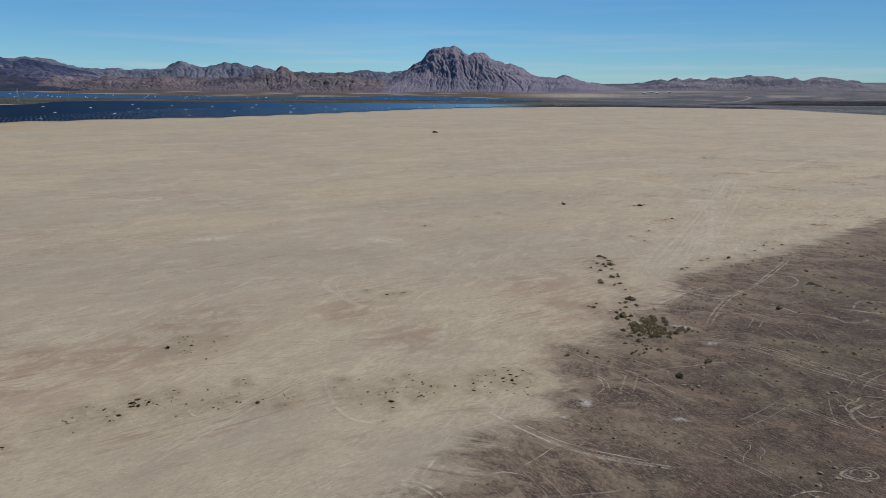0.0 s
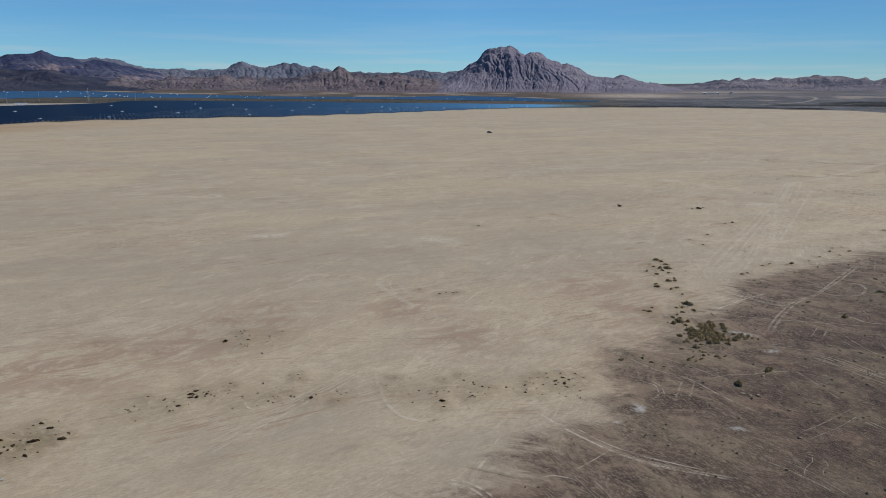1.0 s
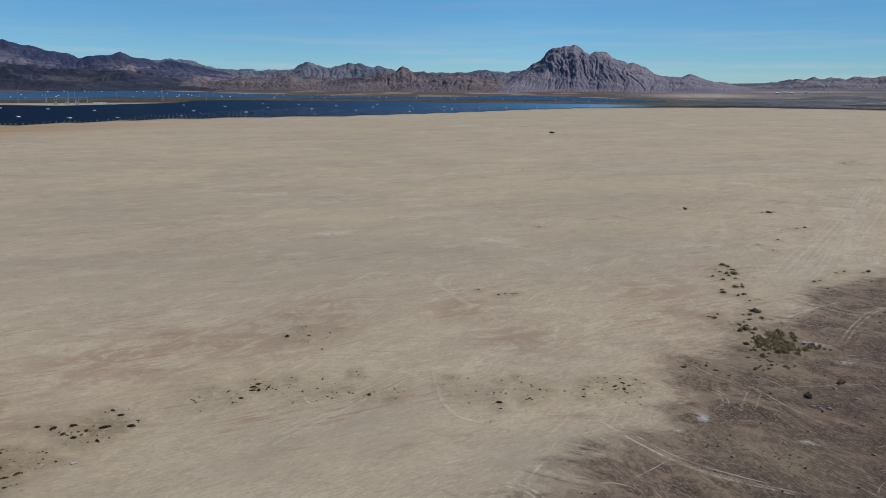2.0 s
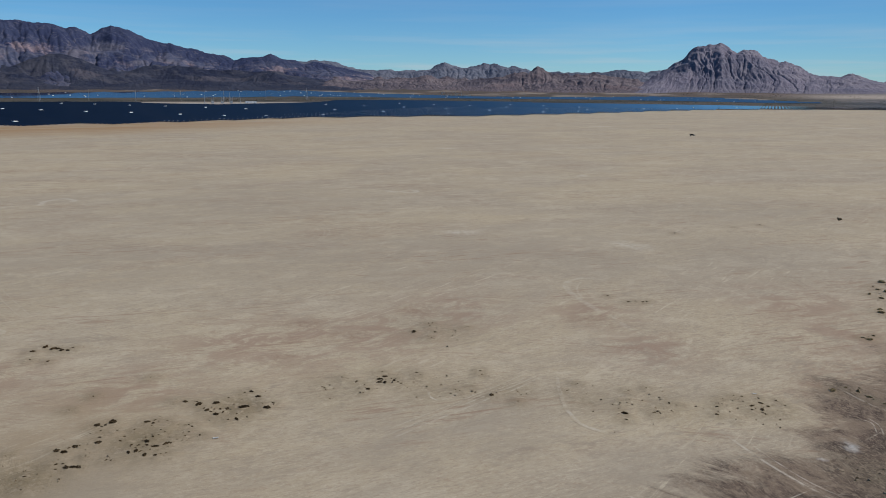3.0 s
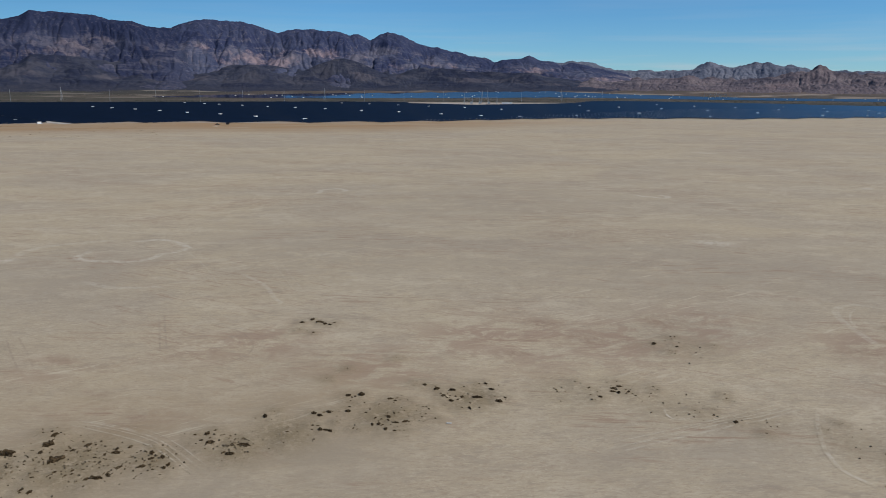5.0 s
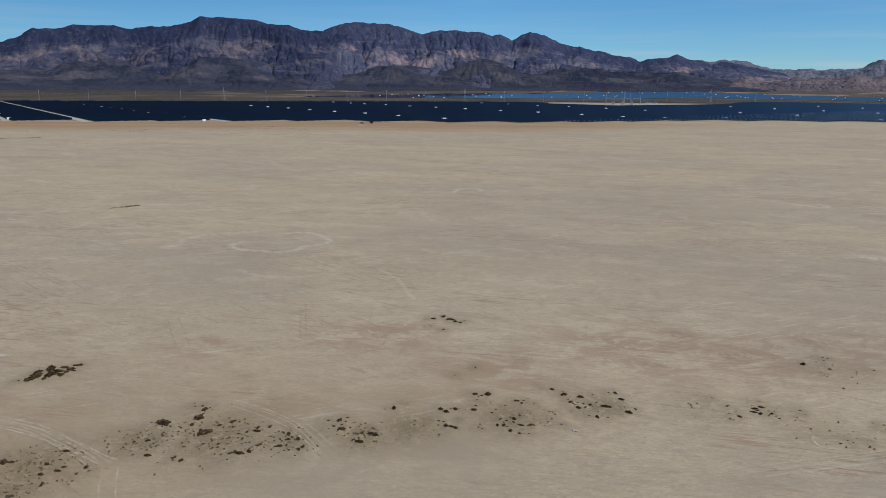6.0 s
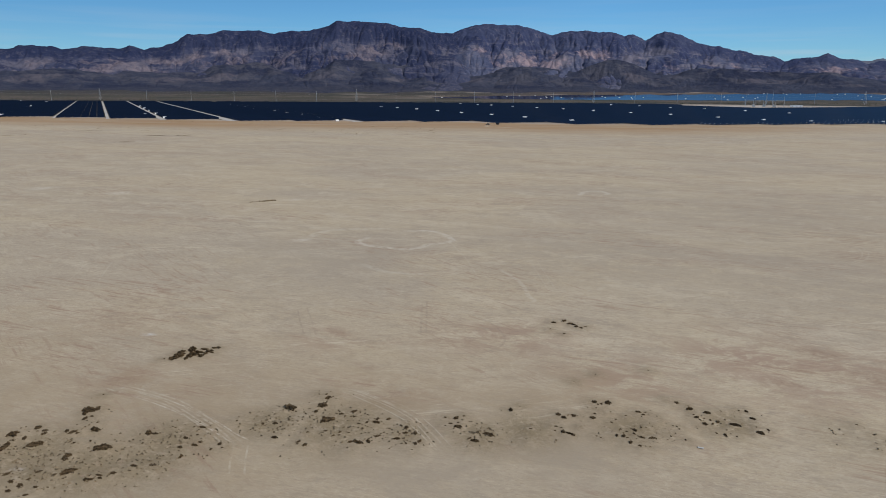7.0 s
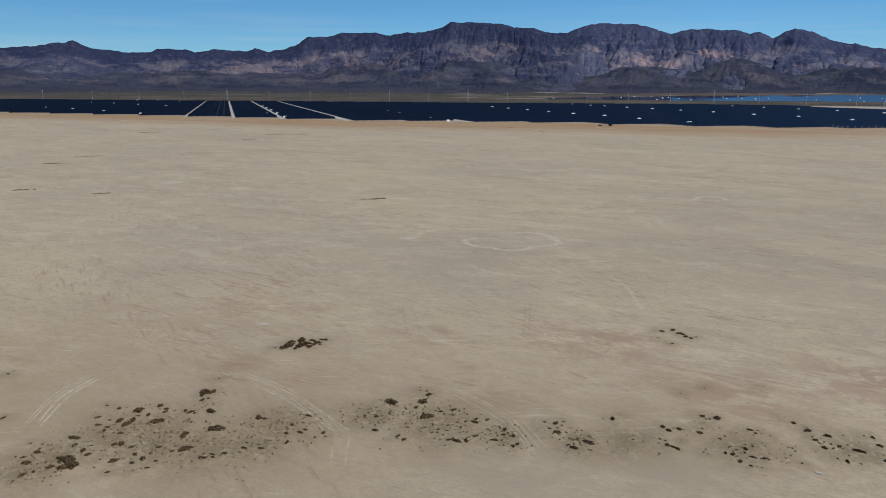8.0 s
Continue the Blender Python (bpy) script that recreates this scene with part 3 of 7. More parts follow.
WEST_GROVE += [
    (-77.5, 4.8, 0.6), (-77.6, 3.5, 0.6), (-77.1, 2.6, 0.7), (-77.3, 2.2, 0.5), (-76.9, 3.5, 0.5), (-77.0, 5.7, 0.3), (-77.8, 6.9, 0.6), (-77.1, 8.7, 0.6), (-85.1, 9.5, 0.8),
    (-85.8, 9.7, 0.4), (-84.5, 10.2, 0.6), (-82.8, 8.5, 0.4), (-85.2, 13.7, 0.3), (-84.2, 14.5, 0.4), (-83.5, 15.4, 0.7), (-85.1, 12.5, 0.4), (-81.9, 14.4, 0.4), (-81.0,
    15.7, 0.3), (-81.7, 13.0, 0.7), (-80.0, 14.3, 0.6), (-79.7, 12.0, 0.6), (-79.4, 13.6, 0.6), (-78.3, 16.1, 0.6), (-77.3, 16.2, 0.4), (-77.6, 15.0, 0.5), (-82.7, 11.4,
    0.4), (-77.5, 11.7, 0.6), (-79.4, -3.7, 0.7), (-80.7, -4.5, 0.6), (-78.8, -4.7, 0.6)]
WEST_GROVE += [
    (-80.4, -2.9, 0.5), (-78.2, -2.3, 0.5), (-81.5, -1.9, 0.6), (-77.0, -3.2, 0.5), (-82.6, -4.9, 0.6)]
FAR_WEST_GROVE = [
    (-87.4, -11.2, 1.1), (-85.4, -10.9, 0.7), (-83.5, -9.9, 0.8), (-82.4, -9.4, 0.7), (-81.9, -11.4, 1.7), (-82.6, -12.2, 0.7), (-80.5, -10.9, 1.6), (-80.2, -11.6, 1.1),
    (-80.9, -12.8, 0.7), (-86.8, -14.3, 0.4), (-87.5, -15.6, 0.5), (-82.8, -15.4, 0.9), (-80.5, -14.4, 0.6), (-85.9, -14.5, 0.5), (-85.4, -13.1, 0.4), (-84.3, -15.9, 0.6),
    (-85.0, -14.6, 0.7), (-80.8, -8.0, 0.4), (-80.0, -6.6, 1.0), (-80.2, -6.1, 0.4), (-77.7, -7.1, 0.5), (-88.8, -7.7, 0.6), (-94.0, -6.6, 0.6), (-95.6, -8.1, 0.5), (-92.6,
    -4.3, 1.0), (-89.0, -5.5, 1.1), (-90.1, -4.8, 0.5), (-90.3, -6.4, 0.8), (-90.7, -4.3, 0.5), (-86.6, -6.2, 0.6)]
FAR_WEST_GROVE += [
    (-86.4, -8.0, 0.5), (-83.8, -6.0, 1.0), (-83.9, -6.7, 0.6), (-92.1, -9.0, 0.6), (-84.5, -9.1, 0.4), (-90.8, -7.5, 0.5), (-89.9, -8.7, 0.6), (-88.1, -8.0, 0.6), (-96.0,
    -19.8, 0.7), (-112.0, -21.8, 0.6), (-79.0, -16.1, 0.4), (-80.0, -15.4, 0.7), (-84.6, -16.7, 0.4), (-79.6, -12.2, 0.4), (-77.0, -4.6, 0.4)]
ISLAND = [
    (-108.8, 16.4, 1.1), (-109.2, 17.2, 1.3), (-110.8, 18.1, 0.9), (-110.9, 19.6, 1.3), (-109.0, 19.4, 1.1), (-108.6, 18.7, 0.9), (-110.4, 21.3, 0.8), (-109.3, 21.8, 0.8),
    (-110.2, 22.8, 0.8), (-110.1, 23.4, 0.7), (-107.8, 20.2, 0.9), (-109.4, 20.3, 0.9), (-110.3, 17.6, 0.8), (-107.8, 18.1, 0.7), (-110.1, 17.1, 0.7), (-108.3, 21.1, 0.7),
    (-109.2, 15.2, 0.5), (-108.4, 22.0, 0.6), (-93.9, 77.0, 0.7), (-91.6, 74.4, 0.4), (-88.4, 74.7, 0.6), (-93.8, 79.1, 0.9), (-92.1, 79.0, 0.9), (-91.3, 79.2, 0.7), (-90.3,
    79.0, 0.8), (-89.5, 79.3, 0.7), (-89.6, 80.4, 0.5), (-72.8, 67.7, 0.3), (-72.1, 63.1, 0.2), (-70.1, 75.3, 0.3)]
FAR_BRUSH = [(-253.5, 72.7, 6), (-472.7, -37.0, 8), (-646.5, 96.5, 12), (-640.0, 118.0, 10), (-303.4, -21.3, 5), (-324.2, -51.0, 5), (-433.0, -51.6, 6), (-582.7, 66.0, 8), (-744.6, 52.5, 12),
             (-757.4, -48.7, 10), (-706.6, -7.3, 12), (43.5, 253.0, 2.5)]


def clump_row(x0, y0, x1, y1, wide, count, size, seed):
    """Shrubs strewn along a line, thick in the middle."""
    rng = random.Random(seed)
    rows = []
    for _ in range(count):
        a, b = rng.gauss(0.5, 0.22), rng.gauss(0, 0.5)
        dx, dy = x1 - x0, y1 - y0
        span = math.hypot(dx, dy)
        rows.append((x0 + a * dx - b * wide * dy / span, y0 + a * dy + b * wide * dx / span, size * rng.uniform(0.6, 1.3)))
    return rows


# the broad olive thicket at the edge of the gravel
THICKET = clump_row(32.4, 118.0, 39.4, 114.6, 6.0, 62, 1.15, 5) + clump_row(33.0, 119.5, 37.0, 114.0, 4.5, 34, 1.3, 6) + clump_row(39.5, 116.5, 43.5, 114.0, 2.0, 12, 0.9, 7)
OLIVE_SHRUBS = EDGE_THICKETS + GRAVEL_RIM + GRAVEL_SCRUB + THICKET
DARK_SHRUBS = LONE_DARK + SMALL_MOUNDS + FAR_DOTS + MID_MOUNDS + NORTH_GROVE + MID_GROVE + BROAD_GROVE + WEST_GROVE + FAR_WEST_GROVE + ISLAND
NEAR_SHRUBS = OLIVE_SHRUBS + DARK_SHRUBS
MOUNDS = np.array([(x, y) for x, y, w in NEAR_SHRUBS])
# grassy ground with no single shrub to it: x, y, radius
TURF = np.array([(-44.3, 80.6, 5.1), (-32.9, 85.2, 4.7), (-21.3, 88.3, 3.5), (-27.8, 86.7, 3.1), (-11.2, 89.1, 3.9), (-39.0, 87.6, 3.3), (-52.7, 71.3, 4.2), (-57.7, 60.0, 4.4), (-63.6, 48.8, 4.2), (-65.0, 43.0, 3.4),
                 (-38.5, 108.2, 5.7), (-2.0, 91.0, 4.7), (-7.1, 89.3, 2.3), (8.9, 93.8, 4.8), (35.9, 116.5, 5.0), (38.8, 162.1, 4.0), (26.7, 76.5, 4.3), (56.6, 101.8, 5.0), (21.0, 80.8, 4.4), (37.9, 70.8, 2.8)])
WEST_TURF = np.array([(79.8, 143.3, 7.0), (-82.3, 11.3, 5.1), (-80.1, 2.3, 6.3), (-87.0, -2.3, 5.3), (-78.4, 7.8, 4.9), (-75.9, 29.7, 6.4), (-80.7, 22.9, 4.4), (-69.9, 35.9, 2.8), (-66.2, 43.8, 2.8), (-86.7, -6.4, 6.0),
                      (-81.6, -14.5, 4.3), (-83.4, -12.6, 4.4), (-82.1, -2.1, 5.0)])
TURF = np.concatenate([TURF, WEST_TURF])


# wide zones where the dust is rusty or ashen: x, y, radius
RUST_ZONES = [(-58, 96, 14), (-48, 104, 12), (-66, 92, 12), (-16, 128, 9), (-40, 120, 12), (20, 148, 12), (26, 130, 9), (-106, 40, 5), (-104, 9, 4), (-70, 70, 10), (-82, 40, 4), (36, 92, 8), (-5, 112, 8), (-92, 66, 9)]
# browner ground round the shrub belt
TAN_ZONES = [(-88, 8, 34), (-100, -22, 46), (-78, 34, 22), (-66, 52, 18)]
ASH_ZONES = [(-58, 160, 34), (-30, 172, 30), (-90, 150, 36), (-130, 120, 36), (10, 190, 26), (-20, 76, 9), (-2, 72, 8), (-32, 70, 8), (-160, 60, 30), (-60, 34, 12), (-56, 48, 9), (-150, 210, 50), (20, 260, 40)]


def flat_relief(x, y):
    """Low mounds under the shrubs and a gentle unevenness elsewhere, in metres."""
    r = np.hypot(x, y)
    z = (fractal(x / 24, y / 24, 3, 4) - 0.5) * 0.2 + (fractal(x / 4.5, y / 4.5, 9, 2) - 0.5) * 0.03
    z = z * (1 - smooth(r, 350, 700))
    near = (r < 330)
    if near.any():
        bump = np.zeros(near.sum())
        xs, ys = x[near], y[near]
        for k in range(0, len(xs), 20000):
            cut = slice(k, k + 20000)
            lo, hi = xs[cut].min() - 4, xs[cut].max() + 4
            for mx, my in MOUNDS[(MOUNDS[:, 0] > lo) & (MOUNDS[:, 0] < hi)]:
                some = np.nonzero((np.abs(xs[cut] - mx) < 4) & (np.abs(ys[cut] - my) < 4))[0] + k
                bump[some] = np.maximum(bump[some], np.exp(-((xs[some] - mx) ** 2 + (ys[some] - my) ** 2) / 2.2))
        rough = fractal(xs / 1.3, ys / 1.3, 21, 3)
        z[near] += bump * (0.06 + 0.24 * rough)
    return z


def olive_field(x, y):
    out = np.zeros(x.shape)
    near = np.hypot(x, y) < 330
    xs, ys = x[near], y[near]
    a = np.zeros(xs.shape)
    for mx, my in MOUNDS:
        some = np.nonzero((np.abs(xs - mx) < 5) & (np.abs(ys - my) < 5))[0]
        a[some] = np.maximum(a[some], 0.62 * np.exp(-((xs[some] - mx) ** 2 + (ys[some] - my) ** 2) / 2.6))
    for mx, my, mr in TURF:
        a = np.maximum(a, (0.45 if mx > -50 else 1.0) * np.exp(-((xs - mx) ** 2 + (ys - my) ** 2) / (mr * mr * 1.3)))
    out[near] = a
    return out


def dark_field(x, y):
    along, off = 0.683 * x + 0.73 * y, 0.73 * x - 0.683 * y
    d = off - np.interp(along, EDGE_ALONG, EDGE_OFF)
    d = d + (fractal(x / 9, y / 9, 31, 4) - 0.5) * 9
    return smooth(d, -10, 12) * (1 - smooth(along + (fractal(x / 30, y / 30, 37, 3) - 0.5) * 50, 285, 335))


def dusty_field(x, y):
    """Dust from the flat lies on the gravel next to it."""
    along, off = 0.683 * x + 0.73 * y, 0.73 * x - 0.683 * y
    return 1 - smooth(off - np.interp(along, EDGE_ALONG, EDGE_OFF), 4, 34)


def sheet(name, xs, ys, zs, material, fields=(), closed=False):
    """A grid of points (rows by columns) as one smooth mesh."""
    rows, cols = xs.shape
    me = bpy.data.meshes.new(name)
    co = np.stack([xs, ys, zs], -1).reshape(-1, 3)
    a = (np.arange(rows - 1)[:, None] * cols + np.arange(cols - 1 + closed)[None, :])
    nxt = (np.arange(cols - 1 + closed) + 1) % cols - np.arange(cols - 1 + closed)
    quads = np.stack([a, a + nxt, a + nxt + cols, a + cols], -1).reshape(-1, 4)
    me.vertices.add(len(co))
    me.vertices.foreach_set("co", co.ravel())
    me.loops.add(quads.size)
    me.loops.foreach_set("vertex_index", quads.ravel().astype(np.int32))
    me.polygons.add(len(quads))
    me.polygons.foreach_set("loop_start", np.arange(0, quads.size, 4, dtype=np.int32))
    me.update(calc_edges=True)
    me.polygons.foreach_set("use_smooth", np.ones(len(quads), dtype=bool))
    for key, values in fields:
        me.attributes.new(key, "FLOAT", "POINT").data.foreach_set("value", values.ravel().astype(np.float32))
    me.materials.append(material)
    return new(name, me)


def ground_fields(x, y):
    """What the ground is made of at a place, for the materials."""
    A, R = azimuth(x, y), np.hypot(x, y)
    rim = np.interp(A, RIM_AZ, RIM_R) * (1 + 0.03 * (fractal(x / 60, y / 60, 5, 4) - 0.5))
    scrub = smooth(R, rim + 8, rim + 45)
    belt = smooth(R, rim * 0.74, rim * 0.9) * (1 - scrub) * smooth(A, 20, 45)
    fan = smooth(R, 2900, 3600)
    # sand washed out of the mountains and along the field roads
    pale = smooth(fractal(A / 3.2, R / 130, 51, 4), 0.6, 0.72) * smooth(R, 2700, 3000) * (1 - smooth(R, 3500, 4000)) * 0.6
    pale = np.maximum(pale, np.exp(-((A + 10.5) / 4.0) ** 2 - ((R - 3450) / 260) ** 2) * 1.2)
    pale = np.maximum(pale, np.exp(-((A + 17) / 5.0) ** 2 - ((R - 3900) / 90) ** 2) * 0.8)
    pale = pale * (1 - smooth(A, 60, 74))
    strip = np.exp(-((R - rim - 14) / 16) ** 2) * smooth(A, 20, 60)
    yard = smooth(R, 1660, 1690) * (1 - smooth(R, 2010, 2080)) * smooth(A, 28.5, 30.5) * (1 - smooth(A, 41, 44))
    pale = np.clip(np.maximum(pale, np.maximum(strip * 0.8, yard)), 0, 1)
    rust, ash = np.zeros(x.shape), np.zeros(x.shape)
    for mx, my, mr in RUST_ZONES:
        rust = np.maximum(rust, np.exp(-((x - mx) ** 2 + (y - my) ** 2) / (mr * mr)))
    brown = np.zeros(x.shape)
    for mx, my, mr in TAN_ZONES:
        brown = np.maximum(brown, np.exp(-((x - mx) ** 2 + (y - my) ** 2) / (mr * mr)))
    for mx, my, mr in ASH_ZONES:
        ash = np.maximum(ash, np.exp(-((x - mx) ** 2 + (y - my) ** 2) / (mr * mr)))
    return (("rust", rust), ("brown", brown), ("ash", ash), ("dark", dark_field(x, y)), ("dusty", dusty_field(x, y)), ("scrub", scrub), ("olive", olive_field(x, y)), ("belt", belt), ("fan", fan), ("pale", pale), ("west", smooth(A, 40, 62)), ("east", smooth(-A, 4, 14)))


GROUND_AZ = np.concatenate([np.arange(-36, 108, 0.25), np.arange(108, 324, 4.0)])
GROUND_R = np.concatenate([[0.01, 15, 30, 42, 50], 56 * 1.0085 ** np.arange(0, 527), [4960]])


def ground_sheet():
    A, R = np.meshgrid(GROUND_AZ, GROUND_R)
    A = (A + 180) % 360 - 180
    x, y = -np.sin(np.radians(A)) * R, np.cos(np.radians(A)) * R
    z = fan_height(A, R) + flat_relief(x, y)
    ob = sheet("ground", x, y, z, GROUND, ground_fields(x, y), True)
    tagged(ob, "pale tan dry lake bed with dark gravel and scrub plain beyond", "ground", kind="structure")
    return z


GROUND_Z = ground_sheet()


def surface(x, y):
    """The height of the ground sheet itself, between its corners."""
    A, R = (azimuth(x, y) + 36) % 360 - 36, np.hypot(x, y)
    ia = np.clip(np.searchsorted(GROUND_AZ, A, side="right") - 1, 0, len(GROUND_AZ) - 2)
    ir = np.clip(np.searchsorted(GROUND_R, R, side="right") - 1, 0, len(GROUND_R) - 2)
    fa = (A - GROUND_AZ[ia]) / (GROUND_AZ[ia + 1] - GROUND_AZ[ia])
    fr = (R - GROUND_R[ir]) / (GROUND_R[ir + 1] - GROUND_R[ir])
    near = GROUND_Z[ir, ia] * (1 - fa) + GROUND_Z[ir, ia + 1] * fa
    far = GROUND_Z[ir + 1, ia] * (1 - fa) + GROUND_Z[ir + 1, ia + 1] * fa
    return near * (1 - fr) + far * fr


# ---- mountains ----
def rock_material(name, rock, varnish, talus, band, band_low, band_high, band_amount, cap=0.75):
    """Bare rock: weathered dark on the heights, pale scree in streaks and patches below, with a coloured band of
    cliffs. The colours given carry a bluish tint for haze.
    """
    n = Nodes(name, 0.95)
    n.bsdf.inputs["Specular IOR Level"].default_value = 0.1
    big = n.noise(0.004, None, 6, 0.6, 0.5)
    small = n.noise(0.03, None, 6, 0.7)
    streak = n.noise(0.035, n.stretch(0, (1.0, 1.0, 0.3)), 7, 0.75, 0.8)
    c = n.mix(n.step(big, 0.42, 0.58), rock, varnish)
    c = n.mix(n.math("MULTIPLY", n.step(n.field("gully"), 0.35, 0.8), 0.55), c, talus)
    level = n.math("ADD", n.field("rise"), n.math("MULTIPLY", n.math("SUBTRACT", n.noise(0.006, None, 5, 0.65), 0.5), 0.5))
    below = n.step(level, cap, cap + 0.14, 1.0, 0.0)
    patch = n.step(n.noise(0.008, n.stretch(0, (0.7, 0.7, 1.6)), 8, 0.72, 0.5), 0.49, 0.58)
    c = n.mix(n.math("MULTIPLY", n.math("MULTIPLY", patch, n.step(level, 0.16, 0.3)), n.math("MULTIPLY", below, 0.6)), c, talus)
    stripe = n.math("MULTIPLY", n.step(level, band_low, band_low + 0.08), n.step(level, band_high, band_high + 0.07, 1.0, 0.0))
    where = n.step(n.noise(0.0035, None, 6, 0.65), 0.5, 0.6)
    c = n.mix(n.math("MULTIPLY", n.math("MULTIPLY", stripe, where), n.math("MULTIPLY", n.step(small, 0.35, 0.55, 0.35, 1.0), band_amount)), c, band)
    c = n.mix(n.step(level, cap, cap + 0.14, 0.0, 0.7), c, varnish)
    c = n.mix(n.step(streak, 0.53, 0.63, 0.0, 0.42), c, talus)
    c = n.mix(n.step(streak, 0.47, 0.37, 0.0, 0.55), c, varnish)
    lamina = n.noise(0.02, n.stretch(0, (0.25, 0.25, 3.0)), 6, 0.75)
    c = n.mix(n.math("MULTIPLY", below, n.step(lamina, 0.52, 0.62, 0.0, 0.32)), c, talus)
    foot = n.step(n.field("rise"), 0.02, 0.2, 0.7, 0.0)
    c = n.mix(foot, c, n.mix(n.step(small, 0.4, 0.6), tuple(q * 0.85 for q in rock), tuple(q * 0.8 for q in talus)))
    n.bump(n.math("ADD", small, streak), 0.7, 7.0)
    return n.done(c)


RANGE = ([0, 0.25, 0.4, 0.5, 0.6, 0.72, 0.88, 1], [0, 0.08, 0.2, 0.27, 0.42, 0.54, 0.84, 1])
SOFT = ([0, 0.3, 0.6, 0.85, 1], [0, 0.1, 0.36, 0.76, 1])
STEEP = ([0, 0.15, 0.4, 0.75, 1], [0, 0.07, 0.32, 0.74, 1])


def drained(z):
    """Hollows filled to their brim, so that every place drains to the foot of the slope."""
    rows, cols = z.shape
    full = np.full((rows + 2, cols + 2), 1e9)
    full[1, 1:-1] = z[0]
    inner = full[1:-1, 1:-1]
    for _ in range(400):
        low = np.minimum(np.minimum(full[:-2, 1:-1], full[2:, 1:-1]), np.minimum(full[1:-1, :-2], full[1:-1, 2:]))
        fresh = np.minimum(inner, np.maximum(z, low + 0.01))
        if np.array_equal(fresh, inner):
            break
        inner[:] = fresh
    return inner.copy()


def weather(z, hard, across, along, rounds, bite):
    """Running water cuts gullies into a slope: each place drains to its lowest neighbour and is worn down towards it. Hard places stay."""
    rows, cols = z.shape
    index = np.arange(rows * cols).reshape(rows, cols)
    for turn in range(rounds):
        z = drained(z) if turn in (0, 2) else z
        best, to, far = np.zeros(z.shape), index.copy(), np.ones(z.shape)
        padded = np.pad(z, 1, mode="constant", constant_values=1e9)
        for dr in (-1, 0, 1):
            for dc in (-1, 0, 1):
                if dr or dc:
                    gap = math.hypot(dr * along, dc * across)
                    drop = (z - padded[1 + dr:1 + dr + rows, 1 + dc:1 + dc + cols]) / gap
                    steeper = drop > best
                    best, far = np.where(steeper, drop, best), np.where(steeper, gap, far)
                    to = np.where(steeper, index + dr * cols + dc, to)
        order = np.argsort(-z, axis=None).tolist()
        to, far, fixed = to.ravel().tolist(), far.ravel().tolist(), hard.ravel().tolist()
        area = [across * along] * (rows * cols)
        for k in order:
            if to[k] != k:
                area[to[k]] += area[k]
        level = z.ravel().tolist()
        for k in reversed(order):
            if to[k] != k and not fixed[k]:
                f = bite * math.sqrt(area[k]) / far[k]
                level[k] = (level[k] + f * level[to[k]]) / (1 + f)
        z = np.array(level).reshape(rows, cols)
        soft = z.copy()
        soft[1:-1, 1:-1] = 0.76 * z[1:-1, 1:-1] + 0.06 * (z[:-2, 1:-1] + z[2:, 1:-1] + z[1:-1, :-2] + z[1:-1, 2:])
        z = np.where(hard, z, soft)
    return z


